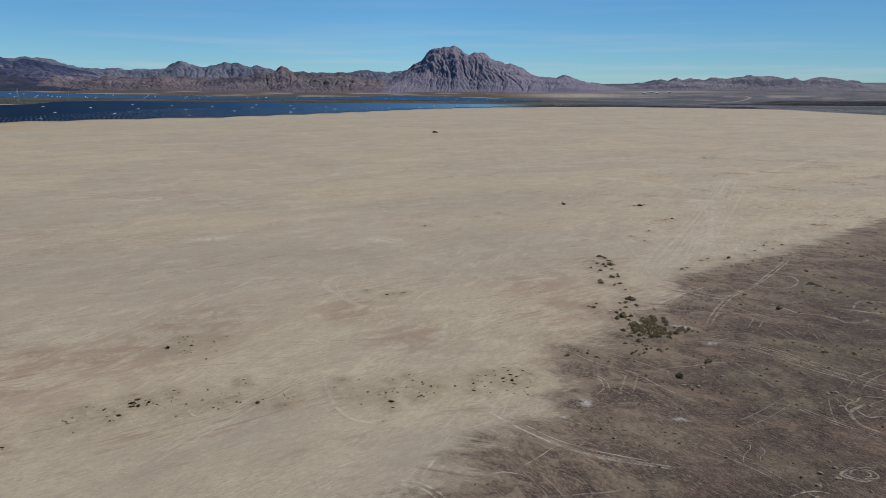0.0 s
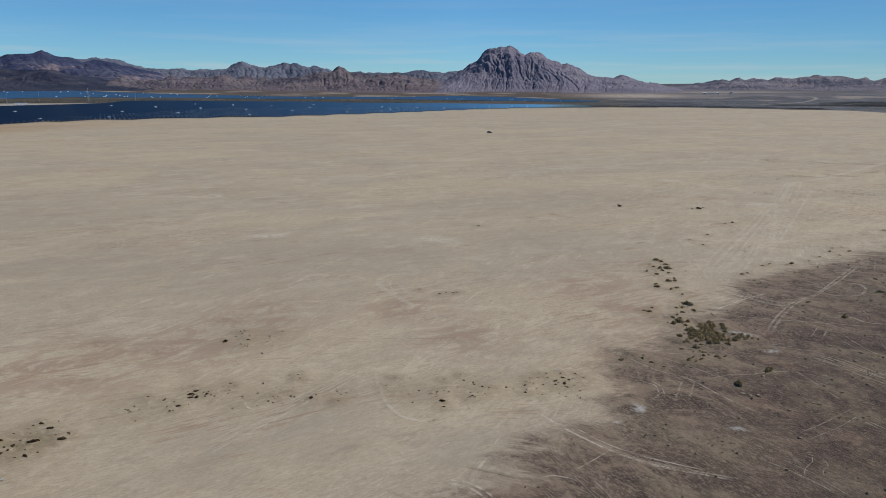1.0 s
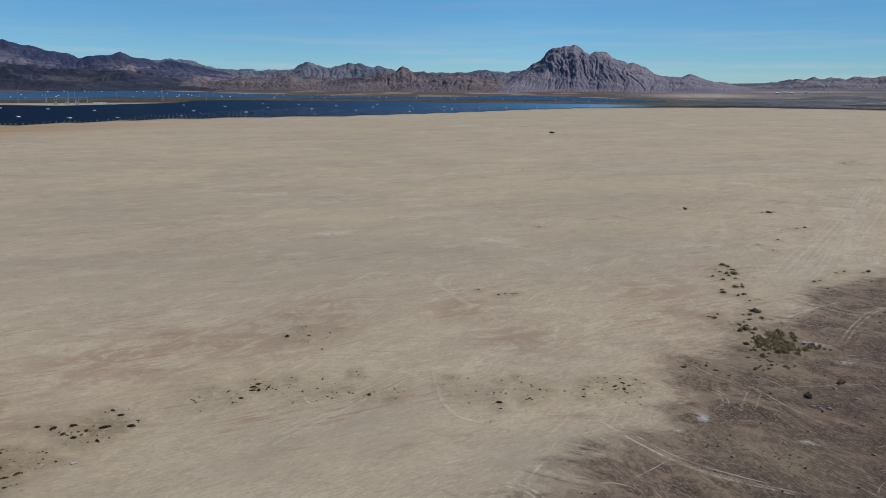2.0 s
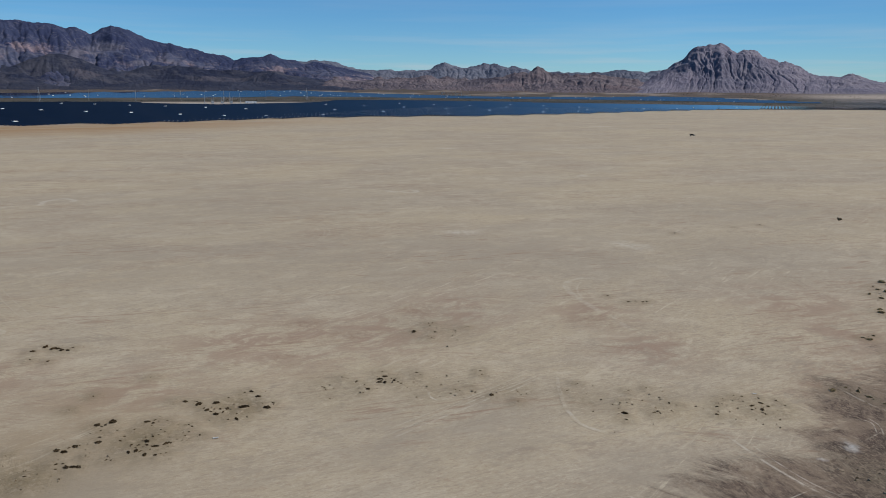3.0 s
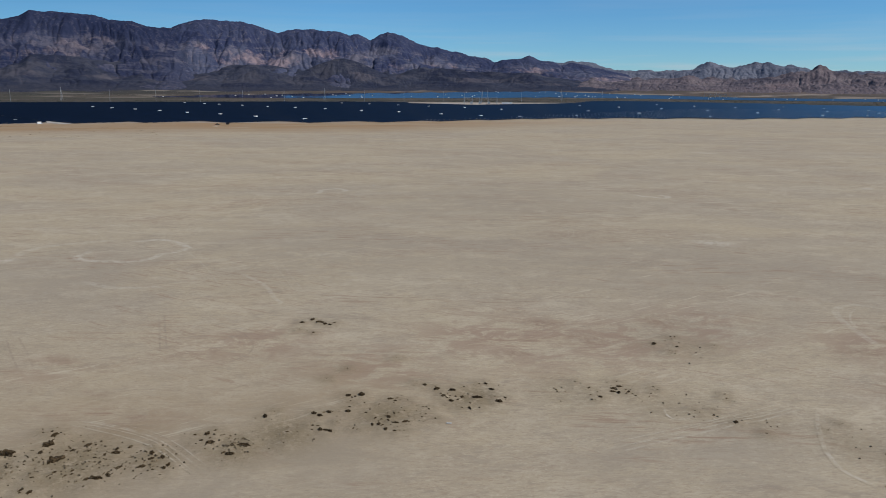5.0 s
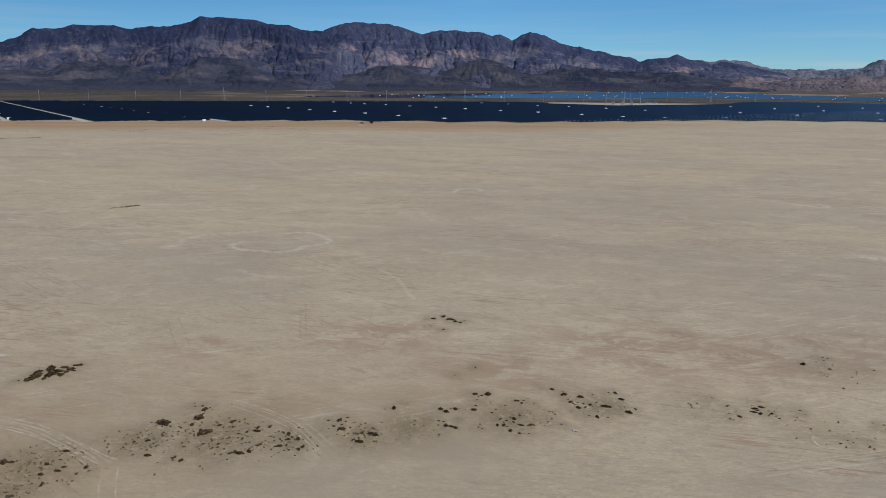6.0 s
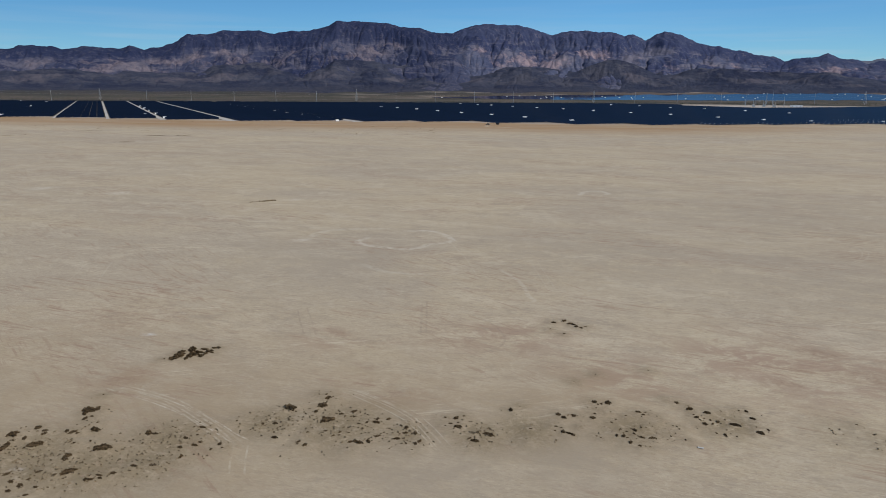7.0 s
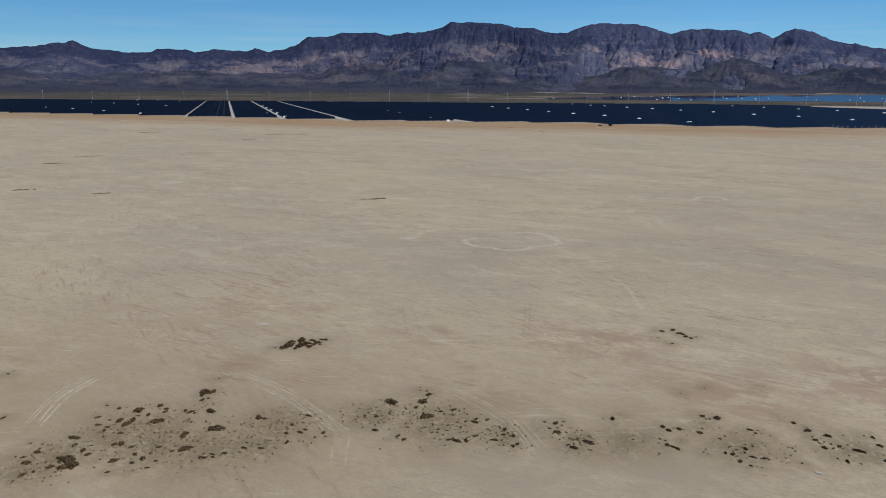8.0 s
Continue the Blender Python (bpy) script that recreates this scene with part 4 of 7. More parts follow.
def mountain(name, label, knots, foot, crest, back, material, seed, slope=RANGE, relief=0.3, ridge=260.0, wander=0.16, jag=0.04, knob=0.0, step=0.06, rows=100, drawn=2.2, bite=0.045, rounds=7):
    """A range seen along its front: knots give azimuth and elevation of its skyline, foot, crest and back the distances."""
    knots = sorted(knots)
    ka, ke = np.array(knots).T
    az = np.arange(ka[0], ka[-1], step)
    sharp = np.interp(az, ka, ke)
    wide = int(1.6 / step)
    kernel = np.hanning(2 * wide + 1)
    soft = np.convolve(np.pad(sharp, wide, mode="edge"), kernel / kernel.sum(), "valid")
    s = np.concatenate([np.linspace(0, 1, rows), np.linspace(1.06, 1.6, 8)])
    A, S = np.meshgrid(az, s)
    front = np.minimum(S, 1.0)
    sway = fractal(az / 5.0, az * 0 + 3, seed + 7, 3) - 0.5
    rf = foot + sway * (crest - foot) * 0.5
    R = rf + (crest - rf) * front + (back - crest) * np.clip(S - 1, 0, 1) / 0.6
    x, y = -np.sin(np.radians(A)) * R, np.cos(np.radians(A)) * R
    low = fan_height(A, R) - 2.0
    across = np.radians(A) * crest
    wx = (fractal(across / 330, R / 330, seed + 11, 3) - 0.5) * 2
    wy = (fractal(across / 330, R / 330, seed + 13, 3) - 0.5) * 2
    el = soft + (sharp - soft) * front ** 5 + jag * (fractal(across / 60, R / 60, seed, 4, 0.6) - 0.5) * 2 * front ** 8
    if knob:
        el = el * (1 + knob * (fractal(across / 260 + wx * 0.5, R / 400, seed + 5, 4, 0.5) - 0.5) * 2)
    h = np.clip(40 + crest * np.tan(np.radians(el)) - low, 3, None)
    body = np.clip(4 * front * (1 - front), 0, 1) ** 0.7
    main = ridged(across / ridge + wx * 0.5, R / (ridge * drawn) + wy * 0.4, seed + 1, 3, 0.45)
    mid = ridged(across / (ridge * 0.36) + wx * 1.1, R / (ridge * 0.36 * drawn) + wy * 0.8, seed + 3, 3, 0.5)
    small = ridged(across / (ridge * 0.12) + wx * 2.6, R / (ridge * 0.12 * drawn) + wy * 2.0, seed + 4, 3, 0.55)
    spur = 0.8 * (main - 0.58) + 0.65 * (mid - 0.58) + 0.45 * (small - 0.58)
    shift = wander * body * (wy + 0.5 * (fractal(x / 150, y / 150, seed + 23, 5, 0.55) - 0.5) * 2)
    profile = np.interp(np.clip(front + shift, 0, 1), *slope)
    z = low + h * profile + h * relief * body * spur * (0.3 + profile)
    z = z + h * 0.03 * front ** 3 * body * (fractal(x / 30, y / 30, seed + 31, 3, 0.6) - 0.5)
    z = np.where(S > 1, low + h * np.clip(1 - np.clip(S - 1, 0, 1) / 0.6, 0, 1) ** 1.2, z)
    roof = low + h * (0.3 + 0.7 * front ** 0.8)
    z = np.where(z > roof - 0.1 * h, np.minimum(z, roof - 0.1 * h + 0.1 * h * np.tanh((z - roof + 0.1 * h) / (0.1 * h) * 0.7) * (1 - front) + np.where(front >= 0.999, 0.1 * h, 0.1 * h * front)), z)
    side = np.minimum(smooth(A, ka[0], ka[0] + 1.2), 1 - smooth(A, ka[-1] - 1.2, ka[-1]))
    z = low + np.clip(z - low, -1.0, None) * side
    before = z[:rows].copy()
    hard = np.zeros(before.shape, dtype=bool)
    hard[0], hard[-1], hard[:, 0], hard[:, -1] = True, True, True, True
    z[:rows] = weather(before, hard, math.radians(step) * crest, (crest - foot) / rows, rounds, bite)
    worn = np.zeros(z.shape)
    worn[:rows] = (before - z[:rows]) / h[:rows]
    gully = np.clip((worn - np.median(worn[:rows])) * 9 + 0.25, 0, 1)
    ob = sheet(name, x, y, z, material, (("gully", gully * body), ("rise", (z - low) / h)))
    return tagged(ob, label, "mountain", "mountains round the plain")


BIG_NORTH = [(24.0, 0.6), (25.83, 1.17), (26.88, 1.33), (28.19, 1.66), (29.49, 1.86), (30.15, 1.69), (30.79, 2.02), (31.87, 2.05), (32.6, 2.38), (33.37, 2.17), (34.65, 2.11), (35.3, 1.9), (36.13, 2.22), (37.58, 2.53),
             (38.61, 2.72), (39.63, 3.03), (40.44, 3.09), (41.63, 3.47), (42.4, 3.89), (43.49, 4.06), (44.17, 3.8), (44.77, 3.55), (45.7, 3.91), (46.28, 3.78), (46.83, 4.03), (48.67, 4.16), (50.28, 4.25),
             (50.83, 4.12), (51.7, 3.94), (52.81, 4.35), (54.03, 4.65), (55.25, 4.71), (57.31, 4.74), (57.92, 4.62), (59.16, 4.07), (60.5, 3.6), (63.0, 2.2)]
BIG_WEST = [(56.5, 2.0), (58.2, 3.4), (59.16, 4.07), (60.85, 4.16), (61.71, 4.46), (63.2, 4.5), (63.63, 4.71), (64.92, 4.84), (68.07, 4.92), (68.62, 4.55), (70.09, 4.17), (71.39, 4.16), (72.68, 3.86), (73.75, 4.14),
            (74.82, 4.05), (76.31, 4.11), (77.38, 3.73), (78.86, 3.71), (79.72, 3.13), (80.77, 2.78), (81.81, 2.57), (82.74, 2.84), (83.25, 2.59), (85.65, 2.75), (87.04, 2.52), (87.61, 2.67), (89.6, 2.71),
            (90.11, 2.46), (91.05, 2.33), (93.93, 2.61), (94.94, 3.07), (95.98, 2.92), (97.36, 2.66), (99.33, 2.5), (104.0, 2.4), (109.0, 1.8)]
FAR_LOW = [(33.5, 1.4), (30.81, 1.87), (30.16, 1.85), (29.33, 2.02), (27.83, 1.87), (27.17, 1.62), (26.16, 1.34), (24.01, 1.33), (21.79, 1.28), (20.46, 1.38), (20.06, 1.62), (19.46, 1.87), (18.51, 1.57), (17.52, 1.5),
           (16.39, 1.84), (15.99, 1.68), (15.58, 1.85), (14.5, 1.54), (14.08, 1.66), (13.27, 1.43), (12.24, 1.19), (8.01, 1.14), (6.06, 1.4), (4.12, 1.25), (2.81, 1.3), (-0.69, 0.97)]
FRONT = [(36.0, -0.1), (32.91, 0.04), (31.0, 0.16), (29.01, 0.28), (27.77, 0.78), (26.95, 0.41), (24.08, 0.59), (22.22, 0.61), (20.87, 0.98), (19.94, 0.63), (19.34, 0.83), (18.57, 0.68), (16.38, 0.66), (14.33, 0.92),
         (12.86, 1.26), (12.31, 1.52), (11.4, 1.24), (10.35, 1.16), (9.72, 0.96), (8.44, 1.09), (7.92, 1.22), (7.15, 0.97), (5.43, 0.73), (3.69, 0.31), (1.94, 0.02)]
PEAK = [(6.0, 0.0), (4.56, 0.31), (2.81, 1.42), (1.72, 2.11), (1.28, 2.65), (0.71, 3.08), (0.19, 2.99), (-0.24, 3.04), (-0.8, 3.21), (-1.33, 2.96), (-1.98, 2.58), (-2.41, 2.79), (-3.2, 2.67), (-4.16, 2.13), (-4.82, 1.75),
        (-5.25, 1.83), (-6.12, 1.62), (-6.78, 1.2), (-7.43, 0.99), (-8.72, 0.91), (-9.36, 1.08), (-10.65, 0.66), (-11.29, 0.46), (-11.93, 0.42), (-12.78, 0.17), (-14.5, -0.05)]
RIGHT = [(-11.95, -0.05), (-13.61, 0.25), (-14.42, 0.46), (-15.44, 0.51), (-16.36, 0.71), (-16.85, 0.67), (-17.55, 0.92), (-17.96, 0.71), (-18.43, 0.88), (-19.01, 0.88), (-19.42, 0.63), (-19.91, 0.84), (-20.96, 0.79),
         (-22.26, 0.99), (-23.38, 1.03), (-24.11, 0.99), (-24.86, 0.75), (-25.39, 0.87), (-26.12, 0.63), (-26.63, 0.86), (-27.14, 0.98), (-27.83, 0.9), (-28.71, 0.67), (-30.07, 0.41), (-31.0, 0.26), (-38.0, 0.2)]
CONE = [(51.9, 0.4), (51.36, 0.64), (50.0, 1.12), (48.69, 1.71), (47.57, 2.06), (46.75, 2.13), (45.49, 1.8), (44.34, 1.25), (43.03, 0.71), (41.5, 0.45)]
SPURS = [(106.0, 0.7), (101.0, 0.9), (98.5, 1.1), (96.0, 0.8), (93.0, 1.1), (90.0, 0.8), (87.0, 1.0), (84.0, 0.9), (81.0, 1.3), (78.0, 1.5), (75.5, 1.3), (73.0, 1.7), (70.0, 1.5), (68.5, 2.0), (65.5, 2.3),
         (62.5, 1.9), (60.0, 1.4), (58.0, 1.2), (55.5, 1.3), (53.0, 1.2), (51.0, 1.1), (47.0, 1.2), (42.0, 1.3), (38.0, 1.2), (34.0, 1.0), (31.0, 0.8), (28.0, 0.5), (25.0, 0.3)]
# the blue in the volcanic rocks is aerial haze, mixed into their colours
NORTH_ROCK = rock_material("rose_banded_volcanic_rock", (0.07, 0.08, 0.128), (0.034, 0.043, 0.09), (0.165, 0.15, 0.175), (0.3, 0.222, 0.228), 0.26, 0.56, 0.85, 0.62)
HAZED_DARK_ROCK = rock_material("dark_volcanic_rock", (0.042, 0.049, 0.088), (0.02, 0.027, 0.062), (0.125, 0.117, 0.145), (0.2, 0.16, 0.17), 0.26, 0.56, 0.7, 0.6)
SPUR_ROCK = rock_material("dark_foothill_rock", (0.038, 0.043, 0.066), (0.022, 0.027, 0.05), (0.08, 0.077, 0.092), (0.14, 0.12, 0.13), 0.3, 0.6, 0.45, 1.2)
# peak: lightened and turned violet, a veil of haze put into the granite's colour
PEAK_ROCK = rock_material("hazy_granite", (0.192, 0.172, 0.212), (0.142, 0.134, 0.176), (0.26, 0.235, 0.262), (0.24, 0.21, 0.22), 0.3, 0.6, 0.3, 1.5)
RED_ROCK = rock_material("red_brown_rock", (0.14, 0.112, 0.122), (0.083, 0.072, 0.088), (0.205, 0.168, 0.168), (0.2, 0.14, 0.135), 0.1, 0.3, 0.5, 1.5)
# far ridge: paler and bluer than bare rock, to paint in the distance haze
FAR_ROCK = rock_material("hazy_far_rock", (0.128, 0.14, 0.18), (0.09, 0.1, 0.136), (0.18, 0.182, 0.215), (0.23, 0.2, 0.205), 0.1, 0.3, 0.4, 1.5)
# rose-grey hills: red held down and blue raised to paint haze over them
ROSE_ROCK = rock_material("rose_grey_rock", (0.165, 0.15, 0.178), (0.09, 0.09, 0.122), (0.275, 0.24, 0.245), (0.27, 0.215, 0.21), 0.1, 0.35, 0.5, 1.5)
mountain("mountain_range", "dark volcanic range with rose cliffs, tinted blue for haze", BIG_NORTH, 3750, 4620, 4940, NORTH_ROCK, 101, RANGE, 0.2, 330.0, 0.1, 0.12, drawn=1.2, bite=0.032)
mountain("mountain_range", "high dark volcanic range with a flat crest", BIG_WEST, 3750, 4600, 4930, HAZED_DARK_ROCK, 201, RANGE, 0.2, 360.0, 0.1, 0.12, drawn=1.2, bite=0.032)
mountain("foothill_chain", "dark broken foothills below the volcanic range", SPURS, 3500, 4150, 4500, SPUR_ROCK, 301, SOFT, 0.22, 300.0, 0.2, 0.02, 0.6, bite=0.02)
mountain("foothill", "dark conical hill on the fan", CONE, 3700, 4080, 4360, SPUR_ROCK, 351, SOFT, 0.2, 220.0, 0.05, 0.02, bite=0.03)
mountain("mountain_range", "distant low ridge, painted grey-blue for haze", FAR_LOW, 4420, 4780, 4950, FAR_ROCK, 401, STEEP, 0.3, 150.0, 0.12, 0.2)
mountain("hill_chain", "red-brown rocky hills at the plain's edge", FRONT, 3600, 4200, 4500, RED_ROCK, 501, SOFT, 0.45, 140.0, 0.2, 0.28, 0.25, step=0.05)
mountain("mountain", "steep rocky peak with deep gullies, painted hazy grey-violet", PEAK, 3680, 4420, 4800, PEAK_ROCK, 601, STEEP, 0.24, 150.0, 0.06, 0.24, step=0.04, rows=130, bite=0.035)
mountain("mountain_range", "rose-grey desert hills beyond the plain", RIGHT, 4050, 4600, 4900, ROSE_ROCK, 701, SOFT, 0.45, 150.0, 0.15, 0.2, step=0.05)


# ---- building helpers ----
def finish(bm, name, material):
    me = bpy.data.meshes.new(name)
    bm.to_mesh(me)
    bm.free()
    me.materials.append(material)
    return me


def part(name, bm, material, parent, label=""):
    ob = new(name, finish(bm, name, material))
    ob.parent = parent
    return tagged(ob, label)


def thing(name, label, category, group="", kind=""):
    return tagged(new(name), label, category, group, kind)


def box(bm, x0, x1, y0, y1, z0, z1, bevel=0.0):
    made = bmesh.ops.create_cube(bm, size=1, matrix=Matrix.Translation(((x0 + x1) / 2, (y0 + y1) / 2, (z0 + z1) / 2)) @ Matrix.Diagonal((x1 - x0, y1 - y0, z1 - z0, 1)))
    if bevel:
        edges = list({e for v in made["verts"] for e in v.link_edges})
        bmesh.ops.bevel(bm, geom=edges, offset=bevel, segments=2, affect="EDGES", profile=0.5)
    return bm


def rod(bm, a, b, r0, r1=None, sides=8):
    a, b = Vector(a), Vector(b)
    m = Matrix.Translation((a + b) / 2) @ (b - a).to_track_quat("Z", "Y").to_matrix().to_4x4()
    bmesh.ops.create_cone(bm, cap_ends=True, segments=sides, radius1=r0, radius2=r0 if r1 is None else r1, depth=(b - a).length, matrix=m)
    return bm


def land(x, y):
    """The height of the land at a place."""
    return float(surface(np.array([float(x)]), np.array([float(y)]))[0])


# ---- solar fields ----
# the fields lie along their lanes: u runs away to the west, v to the north
U, V = Vector((-0.9963, 0.0858, 0)), Vector((0.0858, 0.9963, 0))
ROW, BAY = 6.6, 68.5
PIECE, GAP = 9.6, 1.1


def inside(px, py, poly):
    odd = False
    for (x0, y0), (x1, y1) in zip(poly, poly[1:] + poly[:1]):
        if (y0 > py) != (y1 > py) and px < (x1 - x0) * (py - y0) / (y1 - y0) + x0:
            odd = not odd
    return odd


FIELD = [(1294, -336), (1099, -74), (971, 73), (904, 150), (847, 266), (783, 384), (712, 451), (645, 544), (600, 659), (566, 784), (487, 877), (385, 968), (284, 1152), (125, 1498),
         (-10, 1624), (-275, 1748), (-497, 1640), (-575, 1600), (-560, 1720), (-304, 1935), (162, 1950), (1115, 2035), (1235, 1945), (1073, 1565), (1100, 1290), (1158, 1238), (1290, 1262), (1477, 1345), (1612, 1188),
         (1900, 593), (2092, 315), (2330, -153), (2690, -692), (1700, -760)]
LANES = {-55.0: 5.0, 9.0: 5.5, 71.0: 8.0, 145.0: 13.0, 281.0: 13.0}
EDGES = sorted([*LANES, *[-55.0 - BAY * k for k in range(1, 11)], 213.0, *[281.0 + BAY * k for k in range(1, 26)]])


PITCH = 0.04  # how much the tables rise to the north


def table_mesh(length, width, tilt, high):
    """A long row of panel tables on one torque tube, tilted to the east, its length along v."""
    bm = bmesh.new()
    count = max(1, round(length / PIECE))
    for k in range(count):
        y0, y1 = length * k / count + GAP / 2, length * (k + 1) / count - GAP / 2
        piece = Matrix.Translation((0, (y0 + y1) / 2, 0)) @ Matrix.Rotation(PITCH, 4, "X") @ Matrix.Diagonal((width, y1 - y0, 0.06, 1))
        bmesh.ops.create_cube(bm, size=1, matrix=piece)
    m = Matrix.Translation((0, 0, high)) @ Matrix.Rotation(radians(tilt), 4, "Y")
    bmesh.ops.transform(bm, matrix=m, verts=bm.verts)
    return bm


def tables(poly):
    spots = []
    us = [p[0] for p in poly]
    for v0, v1 in zip(EDGES, EDGES[1:]):
        a, b = v0 + LANES.get(v0, 3.6) / 2, v1 - LANES.get(v1, 3.6) / 2
        u = math.floor(min(us) / ROW) * ROW
        while u < max(us):
            if inside(u, a, poly) and inside(u, b, poly):
                spots.append((u, a, b - a))
            u += ROW
    return spots


TILT = 29.0
TURN = math.atan2(V.y, V.x) - math.pi / 2
BASE = Matrix.Rotation(TURN, 4, "Z")


def level_of(p):
    return land(p.x, p.y) if p.x * p.x + p.y * p.y > 2800 ** 2 else 0.0


def strewn(name, spots, tilt, width, material, label, high=1.4, south=False):
    """Many tables in one mesh, tilted to the east, or to the south in rows across."""
    half, rise = width / 2 * math.cos(radians(tilt)), width / 2 * math.sin(radians(tilt))
    co = []
    east, along = (-V, U) if south else (-U, V)
    for u, v, length in spots:
        p = U * u + V * v
        q = p + along * length
        lean = 0.0 if south else PITCH * length / 2
        zp, zq = level_of(p) + high - lean, level_of(q) + high + lean
        for foot, z in ((p, zp), (q, zq)):
            lo, hi = foot + east * half, foot - east * half
            co += [(lo.x, lo.y, z - rise), (hi.x, hi.y, z + rise), (lo.x, lo.y, z - rise - 0.07), (hi.x, hi.y, z + rise - 0.07)]
    n = len(spots)
    base = np.arange(n)[:, None] * 8
    faces = np.concatenate([base + np.array([f]) for f in ((0, 4, 5, 1), (2, 3, 7, 6), (0, 2, 6, 4), (1, 5, 7, 3), (0, 1, 3, 2), (4, 6, 7, 5))]).tolist()
    me = bpy.data.meshes.new(name)
    me.from_pydata(co, [], faces)
    me.materials.append(material)
    return tagged(new(name, me), label, "solar panels", kind="stuff")


field_spots = tables(FIELD)
field_spots.sort(key=lambda s: (U * s[0] + V * (s[1] + s[2] / 2)).length)
near_spots, rest_spots = field_spots[:260], field_spots[260:]
def pieces(spots):
    """The rows cut into their single tables."""
    out = []
    for u, v, length in spots:
        count = max(1, round(length / PIECE))
        out += [(u, v + length * k / count + GAP / 2, length / count - GAP) for k in range(count)]
    return out


close_rows = [s for s in rest_spots if (U * s[0] + V * s[1]).length < 1750]
rest_rows = [s for s in rest_spots if (U * s[0] + V * s[1]).length >= 1750]
strewn("solar_trackers", pieces(close_rows), TILT, 4.0, PANEL, "rows of dark blue solar tables on the plain")
def joints(spots):
    """Bright blocks added in the gaps between tables, for the sunlit ground showing through."""
    co, faces = [], []
    for u, v, length in spots:
        count = max(1, round(length / PIECE))
        for k in range(count):
            p = U * u + V * (v + length * k / count)
            b = len(co)
            for z in (1.3, 1.85):
                for a, c in ((-0.8, -0.5), (0.8, -0.5), (0.8, 0.5), (-0.8, 0.5)):
                    q = p + U * a + V * c
                    co.append((q.x, q.y, z - a * 0.44))
            faces += [(b, b + 1, b + 5, b + 4), (b + 1, b + 2, b + 6, b + 5), (b + 2, b + 3, b + 7, b + 6), (b + 3, b, b + 4, b + 7), (b + 4, b + 5, b + 6, b + 7)]
    me = bpy.data.meshes.new("table_joints")
    me.from_pydata(co, [], faces)
    me.materials.append(STEEL)
    return tagged(new("table_joints", me), "bright blocks added in the gaps between solar tables", "joints", kind="stuff")


# added blocks: light dots for the gaps in the nearer northern rows
joints([s for s in near_spots + close_rows if (U * s[0] + V * s[1]).length < 1500 and s[1] > 620 and abs(s[0]) < 640])
strewn("solar_trackers", pieces(rest_rows), TILT, 4.0, PANEL, "rows of dark blue solar panels on the plain")
post_bm = bmesh.new()
box(post_bm, -0.08, 0.08, -0.08, 0.08, -1.45, 0.0)
POST = finish(post_bm, "post", STEEL)
TABLES = {}
for u, v, length in near_spots:
    key = round(length, 1)
    if key not in TABLES:
        TABLES[key] = finish(table_mesh(length, 4.0, TILT, 0.0), "panel_table", PANEL)
    p = U * u + V * v
    tracker = thing("solar_tracker", "long tilted row of dark blue solar panels", "solar panel", "trackers along the field's edge")
    tracker.matrix_world = Matrix.Translation((p.x, p.y, 1.45)) @ BASE
    top = new("panel_table", TABLES[key])
    top.parent = tracker
    for k in range(4):
        post = new("post", POST)
        post.parent = tracker
        post.location = (0, length * (0.08 + 0.28 * k), 0)

# the second field stands farther out, its tables laid nearly flat
FAR_AZ = [-8, -5, -0.7, 3.7, 8, 16.5, 26, 31, 38, 50, 51, 57, 61.5]
FAR_NEAR = [2500, 2390, 2480, 2600, 2700, 2760, 2900, 2960, 2740, 2650, 2640, 2790, 2850]
FAR_FAR = [2520, 2831, 3163, 3228, 3061, 3040, 3327, 3559, 3430, 3239, 3218, 3083, 2860]
far_spots = []
for i in range(-12, 52):
    for j in range(105, 370):
        u, v = i * 62.0 + (7 if j % 16 < 8 else 0), j * 9.2
        if j % 16 == 15:
            continue
        p = U * (u + 31) + V * v
        az, r = azimuth(p.x, p.y), math.hypot(p.x, p.y)
        if FAR_AZ[0] < az < FAR_AZ[-1] and np.interp(az, FAR_AZ, FAR_NEAR) < r < np.interp(az, FAR_AZ, FAR_FAR):
            far_spots.append((u, v, 58.0))
strewn("solar_trackers", far_spots, 9.0, 6.0, PANEL, "distant rows of low-tilted blue solar panels", 1.4, True)
# strips of panels far out on the eastern plain
east_spots = [(u, v, BAY - 4) for v in (2050, 2120, 2330, 2400, 2470, 2540, 2610) for u in np.arange(-1650, -560, ROW * 1.2) if (v < 2300 and -1100 < u) or (v > 2300 and u < -760 - (v - 2330) * 0.6)]
strewn("solar_trackers", east_spots, 20.0, 4.0, PANEL, "distant strips of dark solar panels")


